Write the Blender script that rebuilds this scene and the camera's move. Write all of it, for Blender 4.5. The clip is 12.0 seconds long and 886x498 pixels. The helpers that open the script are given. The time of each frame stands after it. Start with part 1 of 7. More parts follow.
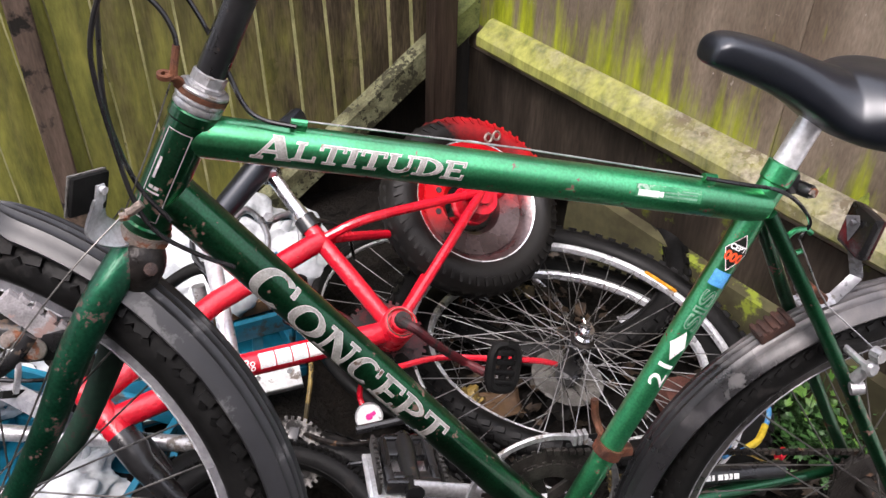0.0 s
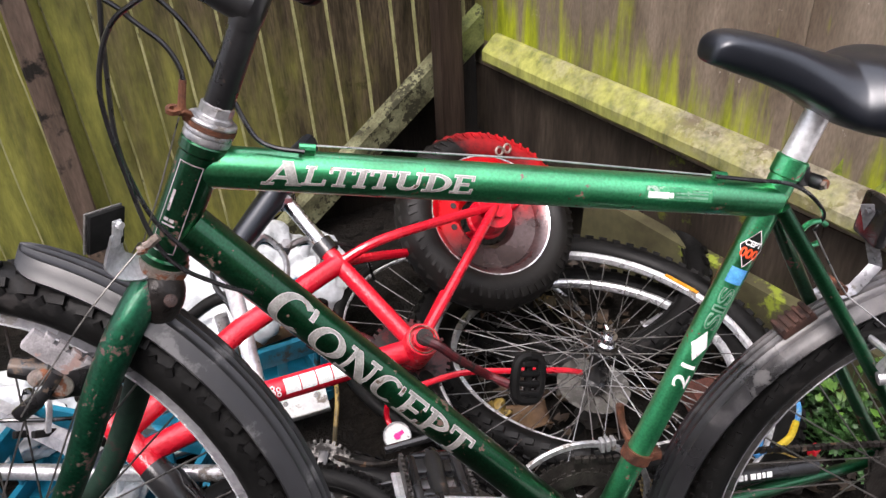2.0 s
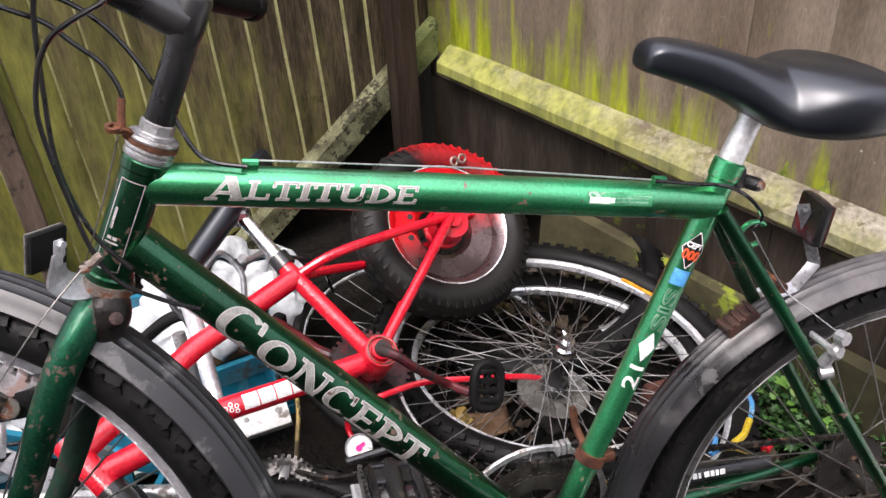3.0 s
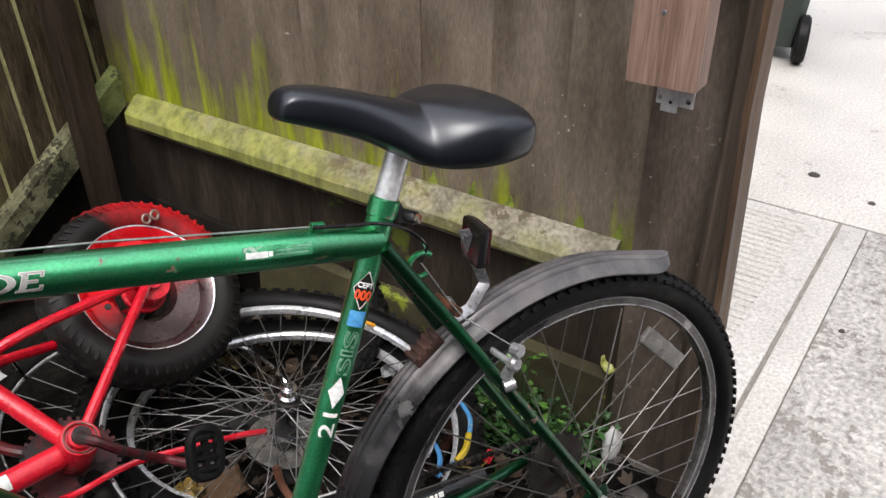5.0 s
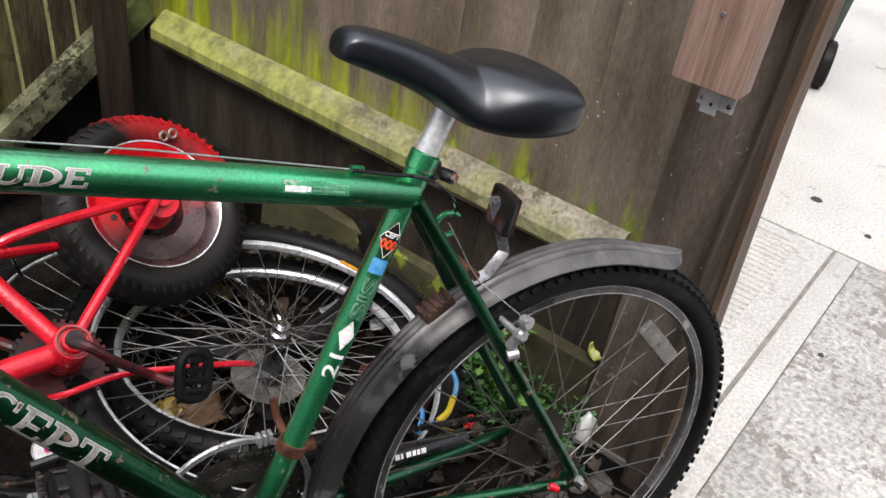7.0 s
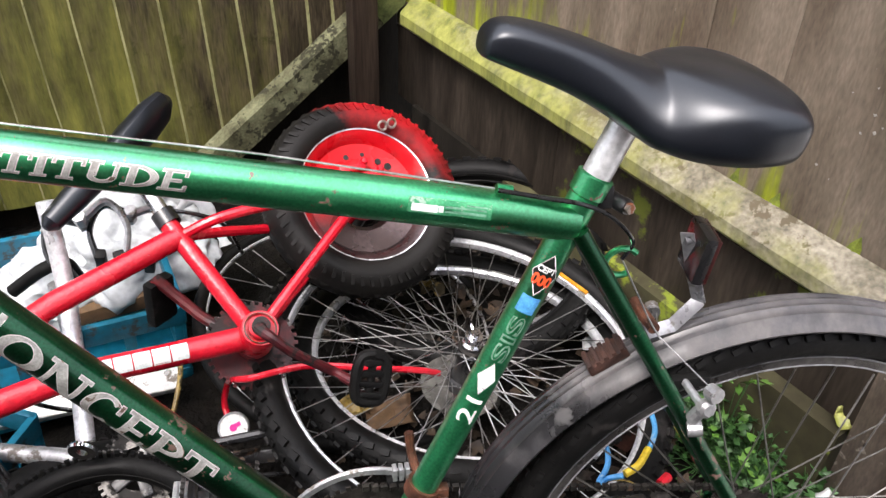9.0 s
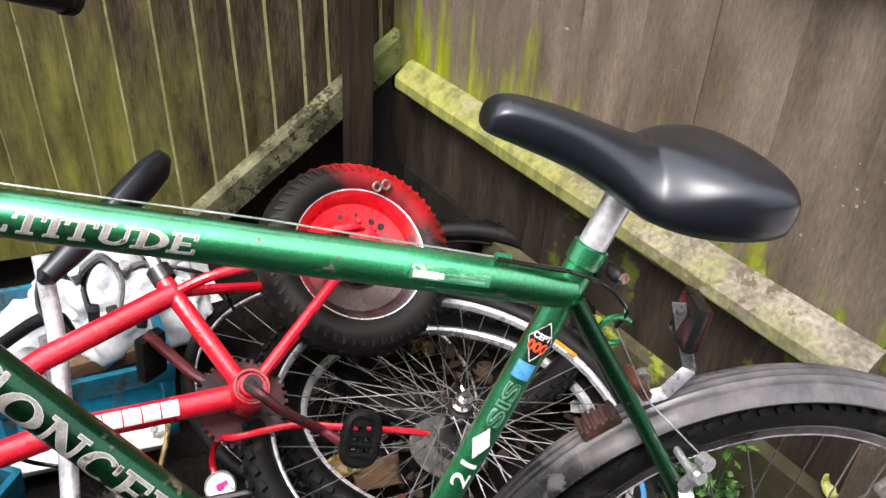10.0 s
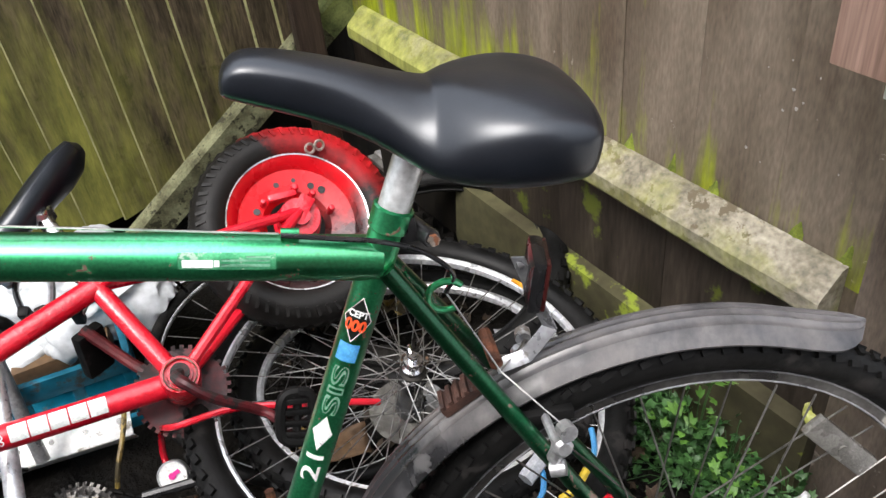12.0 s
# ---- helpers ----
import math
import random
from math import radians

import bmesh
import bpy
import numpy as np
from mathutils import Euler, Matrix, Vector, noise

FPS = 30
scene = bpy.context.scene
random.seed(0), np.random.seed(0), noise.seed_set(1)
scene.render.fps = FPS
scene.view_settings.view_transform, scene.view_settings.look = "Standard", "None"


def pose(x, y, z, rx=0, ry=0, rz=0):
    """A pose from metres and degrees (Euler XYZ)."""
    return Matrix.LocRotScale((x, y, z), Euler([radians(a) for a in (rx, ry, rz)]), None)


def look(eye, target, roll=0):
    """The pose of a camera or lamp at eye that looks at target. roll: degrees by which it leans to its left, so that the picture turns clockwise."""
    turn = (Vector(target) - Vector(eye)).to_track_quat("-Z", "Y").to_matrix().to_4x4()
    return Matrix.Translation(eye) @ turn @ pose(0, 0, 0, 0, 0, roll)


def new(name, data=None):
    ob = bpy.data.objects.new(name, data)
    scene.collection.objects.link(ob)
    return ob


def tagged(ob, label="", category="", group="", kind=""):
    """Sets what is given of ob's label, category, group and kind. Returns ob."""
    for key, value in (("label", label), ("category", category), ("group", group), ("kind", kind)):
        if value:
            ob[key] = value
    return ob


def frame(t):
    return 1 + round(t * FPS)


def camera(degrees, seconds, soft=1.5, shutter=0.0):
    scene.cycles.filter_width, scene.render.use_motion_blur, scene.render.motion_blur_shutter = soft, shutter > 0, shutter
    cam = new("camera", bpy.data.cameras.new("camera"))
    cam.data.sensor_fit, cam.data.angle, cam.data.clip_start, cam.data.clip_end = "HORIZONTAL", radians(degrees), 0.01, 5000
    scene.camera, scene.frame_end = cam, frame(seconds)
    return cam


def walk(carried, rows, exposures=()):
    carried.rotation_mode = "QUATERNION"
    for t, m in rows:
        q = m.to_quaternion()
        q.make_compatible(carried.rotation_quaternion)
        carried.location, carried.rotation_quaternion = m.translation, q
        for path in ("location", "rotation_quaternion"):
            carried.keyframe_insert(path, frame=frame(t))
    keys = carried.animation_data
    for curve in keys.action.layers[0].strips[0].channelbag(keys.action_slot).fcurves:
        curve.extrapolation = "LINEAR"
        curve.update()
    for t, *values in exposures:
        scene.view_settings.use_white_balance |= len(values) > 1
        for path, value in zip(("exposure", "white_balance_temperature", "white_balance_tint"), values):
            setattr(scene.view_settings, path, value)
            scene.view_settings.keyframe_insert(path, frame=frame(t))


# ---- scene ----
cam = camera(56.23, 12.0, soft=1.45, shutter=0.0)
PATH = [
    (0, (0.0176, 0.0238, 1.1988), (0.0278, 1.6535, 0.0395), 1.53),
    (0.5, (0.0224, 0.0189, 1.1995), (-0.0191, 1.6684, 0.0693), -1.19),
    (1, (0.0367, 0.0182, 1.2020), (0.0179, 1.6729, 0.0789), -3.70),
    (1.5, (0.0353, 0.0169, 1.2032), (0.0251, 1.6694, 0.0768), -3.94),
    (2, (0.0241, 0.0179, 1.2000), (-0.0159, 1.6712, 0.0752), -3.01),
    (2.5, (0.0202, 0.0171, 1.1982), (-0.0486, 1.6718, 0.0770), -2.70),
    (3, (0.0435, 0.0090, 1.2031), (0.0824, 1.6748, 0.0969), -3.13),
    (3.5, (0.0994, 0.0216, 1.2053), (0.3831, 1.6753, 0.1168), -2.73),
    (3.7, (0.1094, 0.0196, 1.2052), (0.4747, 1.6573, 0.1169), -2.21),
    (5.3, (0.1372, 0.0214, 1.2085), (0.7646, 1.5971, 0.1485), -0.18),
    (5.5, (0.1324, 0.0242, 1.2051), (0.7522, 1.5971, 0.1365), 0.39),
    (6, (0.1141, 0.0220, 1.2033), (0.6761, 1.5896, 0.0958), 1.90),
    (6.5, (0.1034, 0.0215, 1.1943), (0.6535, 1.5681, 0.0517), 4.65),
    (7, (0.0880, 0.0256, 1.2042), (0.7332, 1.5477, 0.0786), 9.56),
    (7.5, (0.0818, 0.0338, 1.1980), (0.6979, 1.5722, 0.0784), 10.18),
    (7.7, (0.0957, 0.0506, 1.1899), (0.5887, 1.6125, 0.0421), 8.04),
    (9.3, (0.2338, 0.1444, 1.1679), (0.2168, 1.7396, -0.0384), 2.42),
    (9.5, (0.2292, 0.1426, 1.1827), (0.2265, 1.7740, 0.0258), 3.03),
    (10, (0.2129, 0.1309, 1.1845), (0.2403, 1.8052, 0.0909), 3.82),
    (10.5, (0.2113, 0.0979, 1.1894), (0.3862, 1.7673, 0.1021), 8.21),
    (11, (0.2186, 0.0949, 1.1845), (0.4676, 1.7439, 0.0806), 9.41),
    (11.5, (0.3098, 0.1591, 1.1692), (0.3353, 1.7943, 0.0180), 2.22),
    (12, (0.4278, 0.2148, 1.1543), (0.2845, 1.8029, -0.0530), -6.44),
]
walk(cam, [(t, look(eye, target, roll)) for t, eye, target, roll in PATH], exposures=((0.0, 0.82, 6600, 19), (3.0, 0.88, 6600, 18), (3.7, 0.94, 6600, 18), (5.3, 0.24, 6550, 12), (6.0, 0.28, 6550, 12), (7.0, 0.37, 6550, 12), (7.7, 0.36, 6550, 12), (9.3, 0.96, 6600, 15), (10.5, 0.98, 6600, 15), (12.0, 0.79, 6500, 11)))

# overcast daylight after rain
world = bpy.data.worlds.new("world")
scene.world = world
world.use_nodes = True
wn = world.node_tree
wn.nodes.clear()
sky = wn.nodes.new("ShaderNodeTexSky")
sky.sky_type, sky.sun_disc = "NISHITA", False
sky.sun_elevation, sky.sun_rotation = radians(64), radians(208)
sky.air_density, sky.dust_density, sky.ozone_density = 1.0, 6.0, 0.6
hsv = wn.nodes.new("ShaderNodeHueSaturation")
hsv.inputs["Saturation"].default_value, hsv.inputs["Value"].default_value = 0.5, 0.5
cloud = wn.nodes.new("ShaderNodeVectorMath")
cloud.operation = "ADD"
cloud.inputs[1].default_value = (3.3, 3.5, 3.8)
# an overcast sky is three times as bright overhead as at the horizon
geo = wn.nodes.new("ShaderNodeTexCoord")
height = wn.nodes.new("ShaderNodeSeparateXYZ")
rise = wn.nodes.new("ShaderNodeMapRange")
rise.inputs["To Min"].default_value, rise.inputs["To Max"].default_value = 0.6, 1.9
dome = wn.nodes.new("ShaderNodeVectorMath")
dome.operation = "SCALE"
wn.links.new(geo.outputs["Generated"], height.inputs[0])
wn.links.new(height.outputs["Z"], rise.inputs[0])
wn.links.new(rise.outputs[0], dome.inputs["Scale"])
back = wn.nodes.new("ShaderNodeBackground")
back.inputs[1].default_value = 0.15
wout = wn.nodes.new("ShaderNodeOutputWorld")
wn.links.new(sky.outputs[0], hsv.inputs["Color"])
wn.links.new(hsv.outputs[0], cloud.inputs[0])
wn.links.new(cloud.outputs[0], dome.inputs[0])
wn.links.new(dome.outputs[0], back.inputs[0])
wn.links.new(back.outputs[0], wout.inputs[0])

sun = new("sun", bpy.data.lights.new("sun", "SUN"))
sun.data.energy, sun.data.angle, sun.data.color = 1.4, radians(30), (1.0, 0.98, 0.95)
sun.matrix_world = look((-1.0, -1.5, 5.4), (0.3, 0.9, 0.4))

# ---- materials ----
def material(name, dark, light, scale=20.0, rough=0.6, metal=0.0, bump=0.15, stretch=(1, 1, 1), wear=None, wear_scale=30.0,
             wear_level=0.62, wear_rough=0.8, coat=0.0, vary=0.25, fine=8.0, rough_vary=0.15, distance=0.002):
    """Two-tone noise colour with grain, relief and, if asked, worn spots of another colour."""
    m = bpy.data.materials.new(name)
    m.use_nodes = True
    t, n = m.node_tree, m.node_tree.nodes
    bs = n["Principled BSDF"]
    link = t.links.new
    co = n.new("ShaderNodeTexCoord")
    info = n.new("ShaderNodeObjectInfo")
    add = n.new("ShaderNodeVectorMath")
    add.operation = "MULTIPLY_ADD"
    link(info.outputs["Random"], add.inputs[0])
    add.inputs[1].default_value = (7.0, 5.0, 3.0)
    link(co.outputs["Object"], add.inputs[2])
    mp = n.new("ShaderNodeMapping")
    mp.inputs["Scale"].default_value = stretch
    link(add.outputs[0], mp.inputs[0])
    big, small = n.new("ShaderNodeTexNoise"), n.new("ShaderNodeTexNoise")
    big.inputs["Scale"].default_value, big.inputs["Detail"].default_value = scale, 5.0
    small.inputs["Scale"].default_value, small.inputs["Detail"].default_value = scale * fine, 3.0
    link(mp.outputs[0], big.inputs["Vector"])
    link(mp.outputs[0], small.inputs["Vector"])
    ramp = n.new("ShaderNodeValToRGB")
    ramp.color_ramp.elements[0].position, ramp.color_ramp.elements[1].position = 0.32, 0.68
    ramp.color_ramp.elements[0].color, ramp.color_ramp.elements[1].color = (*dark, 1), (*light, 1)
    link(big.outputs[0], ramp.inputs[0])
    grain = n.new("ShaderNodeMix")
    grain.data_type, grain.blend_type = "RGBA", "MULTIPLY"
    grain.inputs["Factor"].default_value = vary
    g = n.new("ShaderNodeMapRange")
    g.inputs["From Min"].default_value, g.inputs["From Max"].default_value = 0.3, 0.7
    g.inputs["To Min"].default_value, g.inputs["To Max"].default_value = 0.2, 1.5
    g.clamp = False
    link(small.outputs[0], g.inputs[0])
    link(ramp.outputs[0], grain.inputs["A"])
    link(g.outputs[0], grain.inputs["B"])
    colour = grain.outputs["Result"]
    r = n.new("ShaderNodeMapRange")
    r.inputs["From Min"].default_value, r.inputs["From Max"].default_value = 0.3, 0.7
    r.inputs["To Min"].default_value, r.inputs["To Max"].default_value = max(0.02, rough - rough_vary), min(1.0, rough + rough_vary)
    link(big.outputs[0], r.inputs[0])
    roughness = r.outputs[0]
    if wear:
        w = n.new("ShaderNodeTexNoise")
        w.inputs["Scale"].default_value, w.inputs["Detail"].default_value, w.inputs["Roughness"].default_value = wear_scale, 6.0, 0.65
        link(add.outputs[0], w.inputs["Vector"])
        wr = n.new("ShaderNodeMapRange")
        wr.inputs["From Min"].default_value, wr.inputs["From Max"].default_value = wear_level, wear_level + 0.05
        patch = n.new("ShaderNodeTexNoise")
        patch.inputs["Scale"].default_value, patch.inputs["Detail"].default_value = wear_scale * 0.18, 2.0
        link(add.outputs[0], patch.inputs["Vector"])
        both = n.new("ShaderNodeMath")
        both.operation = "MULTIPLY_ADD"
        link(patch.outputs[0], both.inputs[0])
        both.inputs[1].default_value = 0.7
        spread = n.new("ShaderNodeMath")
        spread.operation = "SUBTRACT"
        link(w.outputs[0], spread.inputs[0])
        spread.inputs[1].default_value = 0.35
        link(spread.outputs[0], both.inputs[2])
        link(both.outputs[0], wr.inputs[0])
        mix = n.new("ShaderNodeMix")
        mix.data_type = "RGBA"
        link(wr.outputs[0], mix.inputs["Factor"])
        link(colour, mix.inputs["A"])
        mix.inputs["B"].default_value = (*wear, 1)
        colour = mix.outputs["Result"]
        mr = n.new("ShaderNodeMix")
        link(wr.outputs[0], mr.inputs["Factor"])
        link(roughness, mr.inputs["A"])
        mr.inputs["B"].default_value = wear_rough
        roughness = mr.outputs["Result"]
        if metal:
            mm = n.new("ShaderNodeMath")
            mm.operation = "MULTIPLY_ADD"
            link(wr.outputs[0], mm.inputs[0])
            mm.inputs[1].default_value, mm.inputs[2].default_value = -metal, metal
            link(mm.outputs[0], bs.inputs["Metallic"])
    if not (wear and metal):
        bs.inputs["Metallic"].default_value = metal
    link(colour, bs.inputs["Base Color"])
    link(roughness, bs.inputs["Roughness"])
    bs.inputs["Coat Weight"].default_value, bs.inputs["Coat Roughness"].default_value = coat, 0.08
    if bump:
        b = n.new("ShaderNodeBump")
        b.inputs["Strength"].default_value, b.inputs["Distance"].default_value = bump, distance
        link(small.outputs[0], b.inputs["Height"])
        link(b.outputs[0], bs.inputs["Normal"])
    return m


def add_growth(m, colour, low, high, along, up, level, soft, bias=0.0, floor=-9.0):
    """Algae or moss over a wood material: upright streaks between two heights of the thing's own coordinates."""
    t, n = m.node_tree, m.node_tree.nodes
    link = t.links.new
    bs = n["Principled BSDF"]
    base = bs.inputs["Base Color"].links[0].from_socket
    co = n.new("ShaderNodeTexCoord")
    mp = n.new("ShaderNodeMapping")
    mp.inputs["Scale"].default_value = (along, along, up)
    link(co.outputs["Object"], mp.inputs[0])
    streak = n.new("ShaderNodeTexNoise")
    streak.inputs["Scale"].default_value, streak.inputs["Detail"].default_value, streak.inputs["Roughness"].default_value = 1.0, 9.0, 0.62
    link(mp.outputs[0], streak.inputs["Vector"])
    blot = n.new("ShaderNodeTexNoise")
    blot.inputs["Scale"].default_value, blot.inputs["Detail"].default_value, blot.inputs["Roughness"].default_value = 5.0, 9.0, 0.65
    link(co.outputs["Object"], blot.inputs["Vector"])
    xyz = n.new("ShaderNodeSeparateXYZ")
    link(co.outputs["Object"], xyz.inputs[0])
    h = n.new("ShaderNodeMapRange")
    h.inputs["From Min"].default_value, h.inputs["From Max"].default_value = low, high
    h.inputs["To Min"].default_value, h.inputs["To Max"].default_value = 0.28, -0.12
    link(xyz.outputs["Z"], h.inputs[0])
    s1 = n.new("ShaderNodeMath")
    s1.operation = "ADD"
    link(streak.outputs[0], s1.inputs[0])
    link(h.outputs[0], s1.inputs[1])
    sb_ = n.new("ShaderNodeMath")
    sb_.operation = "MULTIPLY_ADD"
    link(xyz.outputs["X"], sb_.inputs[0])
    sb_.inputs[1].default_value = bias
    link(s1.outputs[0], sb_.inputs[2])
    above = n.new("ShaderNodeMath")
    above.operation = "GREATER_THAN"
    link(xyz.outputs["Z"], above.inputs[0])
    above.inputs[1].default_value = floor
    s1 = n.new("ShaderNodeMath")
    s1.operation = "MULTIPLY"
    link(sb_.outputs[0], s1.inputs[0])
    link(above.outputs[0], s1.inputs[1])
    s2 = n.new("ShaderNodeMath")
    s2.operation = "MULTIPLY_ADD"
    link(blot.outputs[0], s2.inputs[0])
    s2.inputs[1].default_value = 0.35
    link(s1.outputs[0], s2.inputs[2])
    f = n.new("ShaderNodeMapRange")
    f.inputs["From Min"].default_value, f.inputs["From Max"].default_value = level, level + soft
    link(s2.outputs[0], f.inputs[0])
    mix = n.new("ShaderNodeMix")
    mix.data_type = "RGBA"
    link(f.outputs[0], mix.inputs["Factor"])
    link(base, mix.inputs["A"])
    # the growth itself is mottled and follows the grain
    mp2 = n.new("ShaderNodeMapping")
    mp2.inputs["Scale"].default_value = (30.0, 30.0, 7.0)
    link(co.outputs["Object"], mp2.inputs[0])
    mottle, tone = n.new("ShaderNodeTexNoise"), n.new("ShaderNodeValToRGB")
    mottle.inputs["Scale"].default_value, mottle.inputs["Detail"].default_value, mottle.inputs["Roughness"].default_value = 1.0, 9.0, 0.68
    link(mp2.outputs[0], mottle.inputs["Vector"])
    tone.color_ramp.elements[0].position, tone.color_ramp.elements[1].position = 0.3, 0.66
    tone.color_ramp.elements[0].color = (colour[0] * 0.34, colour[1] * 0.36, colour[2] * 0.5, 1)
    tone.color_ramp.elements[1].color = (colour[0] * 1.25, colour[1] * 1.2, colour[2] * 1.4, 1)
    link(mottle.outputs[0], tone.inputs[0])
    link(tone.outputs[0], mix.inputs["B"])
    link(mix.outputs["Result"], bs.inputs["Base Color"])
    return m


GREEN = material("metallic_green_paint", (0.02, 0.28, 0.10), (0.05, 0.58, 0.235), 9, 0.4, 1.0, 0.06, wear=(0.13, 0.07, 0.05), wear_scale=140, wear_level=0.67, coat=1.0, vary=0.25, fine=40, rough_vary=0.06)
STICKER_GREEN = material("worn_clear_sticker", (0.03, 0.26, 0.11), (0.09, 0.42, 0.2), 60, 0.5, 0.5, 0.0, wear=(0.3, 0.42, 0.34), wear_scale=120, wear_level=0.6)
# same frame green, darkened for the tubes that lie in shade
GREEN_SHADE = material("shaded_green_paint", (0.0055, 0.06, 0.024), (0.015, 0.145, 0.056), 10, 0.4, 1.0, 0.06, wear=(0.13, 0.08, 0.06), wear_scale=140, wear_level=0.655, coat=0.8, vary=0.3, fine=40, rough_vary=0.06)
RED = material("red_spray_paint", (0.46, 0.004, 0.016), (0.66, 0.009, 0.026), 9, 0.28, 0.0, 0.8, wear=(0.25, 0.003, 0.012), wear_scale=60, wear_level=0.68, coat=0.45, vary=0.15, fine=16, distance=0.002)
RED_DARK = material("thin_red_overspray", (0.02, 0.0014, 0.0025), (0.12, 0.003, 0.006), 14, 0.5, 0.0, 0.3, wear=(0.02, 0.014, 0.014), wear_scale=24, wear_level=0.56, vary=0.3)
DARK_RED = material("dark_red_greasy_steel", (0.03, 0.004, 0.006), (0.16, 0.008, 0.014), 20, 0.55, 0.1, 0.3, wear=(0.02, 0.016, 0.015), wear_scale=20, wear_level=0.5)
RUBBER = material("wet_black_rubber", (0.004, 0.004, 0.004), (0.009, 0.0088, 0.0085), 14, 0.5, 0.0, 0.35, wear=(0.022, 0.02, 0.019), wear_scale=18, wear_level=0.66, vary=0.3)
FRONT_GUARD = material("wet_shiny_black_plastic", (0.007, 0.007, 0.008), (0.016, 0.016, 0.018), 8, 0.46, 0.0, 0.1, wear=(0.075, 0.074, 0.075), wear_scale=16, wear_level=0.64, wear_rough=0.55, vary=0.2, fine=12)
GUARD = material("wet_black_plastic", (0.01, 0.01, 0.011), (0.022, 0.022, 0.024), 8, 0.33, 0.0, 0.1, wear=(0.06, 0.058, 0.058), wear_scale=12, wear_level=0.6, wear_rough=0.6, vary=0.2, fine=12)
# mottled grey on the rear guard, denser towards its top
add_growth(GUARD, (0.098, 0.095, 0.08), -0.03, -0.26, 10, 10, 0.74, 0.2)
BLACK = material("black_enamel", (0.008, 0.008, 0.009), (0.018, 0.018, 0.019), 20, 0.3, 0.0, 0.06, wear=(0.09, 0.06, 0.04), wear_scale=50, wear_level=0.66, coat=0.3)
CABLE = material("black_cable_housing", (0.008, 0.008, 0.009), (0.014, 0.014, 0.015), 20, 0.25, bump=0.03, coat=0.6)
# bluish sky sheen is put into the vinyl's own colour and specular tint
LEATHER = material("wet_black_vinyl", (0.004, 0.005, 0.0075), (0.009, 0.011, 0.0155), 14, 0.36, 0.0, 0.1, coat=0.5, vary=0.15, fine=30, rough_vary=0.06, distance=0.001)
LEATHER.node_tree.nodes["Principled BSDF"].inputs["Specular Tint"].default_value = (0.78, 0.88, 1.0, 1)
ALLOY = material("dull_alloy", (0.34, 0.34, 0.35), (0.56, 0.56, 0.57), 25, 0.38, 0.7, 0.06, wear=(0.16, 0.14, 0.12), wear_scale=40, wear_level=0.6)
CHROME = material("bright_chrome", (0.62, 0.62, 0.64), (0.8, 0.8, 0.82), 20, 0.2, 1.0, 0.04, wear=(0.25, 0.16, 0.1), wear_scale=60, wear_level=0.7)
RIM = material("wet_alloy_rim", (0.7, 0.71, 0.74), (0.86, 0.87, 0.89), 18, 0.3, 0.6, 0.04, wear=(0.22, 0.2, 0.18), wear_scale=26, wear_level=0.72)
RUSTY = material("rusty_steel", (0.04, 0.016, 0.01), (0.17, 0.06, 0.03), 60, 0.6, 0.25, 0.5)
DARK_RUST = material("dark_rust", (0.02, 0.01, 0.008), (0.085, 0.036, 0.024), 60, 0.65, 0.1, 0.5)
ORANGE_RUST = material("orange_rust", (0.045, 0.018, 0.012), (0.18, 0.066, 0.03), 60, 0.6, 0.2, 0.5)
RUST_LIGHT = material("pitted_steel", (0.25, 0.2, 0.17), (0.42, 0.36, 0.32), 60, 0.5, 0.7, 0.3, wear=(0.2, 0.07, 0.03), wear_scale=70, wear_level=0.55)
STEEL = material("bare_wire", (0.24, 0.235, 0.23), (0.45, 0.44, 0.43), 30, 0.35, 0.9, 0.0)
GREASY = material("greasy_black_steel", (0.015, 0.013, 0.012), (0.05, 0.045, 0.04), 40, 0.42, 0.4, 0.3, wear=(0.14, 0.08, 0.05), wear_scale=60, wear_level=0.62)
SILVER_INK = material("silver_foil_lettering", (0.5, 0.5, 0.48), (0.68, 0.68, 0.66), 30, 0.42, 0.3, 0.0, wear=(0.18, 0.13, 0.09), wear_scale=60, wear_level=0.66)
DULL_INK = material("worn_grey_lettering", (0.24, 0.24, 0.22), (0.42, 0.42, 0.39), 60, 0.5, 0.2, 0.0, wear=(0.1, 0.07, 0.05), wear_scale=60, wear_level=0.6)
WHITE_INK = material("white_lettering", (0.72, 0.74, 0.72), (0.85, 0.86, 0.84), 30, 0.5, 0.0, 0.0, wear=(0.3, 0.3, 0.28), wear_scale=70, wear_level=0.68)
RED_INK = material("orange_red_sticker", (0.7, 0.06, 0.02), (0.85, 0.16, 0.04), 40, 0.4, 0.0, 0.0)
BLUE_INK = material("blue_sticker", (0.03, 0.2, 0.5), (0.09, 0.36, 0.66), 60, 0.4, 0.0, 0.0, wear=(0.3, 0.45, 0.55), wear_scale=90, wear_level=0.62)
BLACK_INK = material("black_sticker", (0.004, 0.006, 0.005), (0.008, 0.012, 0.009), 40, 0.35, 0.0, 0.0)
AMBER = material("amber_reflector", (0.5, 0.2, 0.02), (0.7, 0.34, 0.03), 40, 0.25, 0.0, 0.1, coat=0.5)
REFLECT = material("clear_reflector", (0.08, 0.076, 0.069), (0.17, 0.163, 0.15), 40, 0.25, 0.0, 0.3, coat=0.6)
REFLECT_RED = material("dirty_red_reflector", (0.02, 0.004, 0.004), (0.05, 0.007, 0.006), 60, 0.25, 0.0, 0.3, coat=0.5)
TEAL = material("teal_plastic_crate", (0.0, 0.10, 0.17), (0.005, 0.16, 0.25), 6, 0.4, 0.0, 0.1, wear=(0.05, 0.06, 0.06), wear_scale=16, wear_level=0.62)
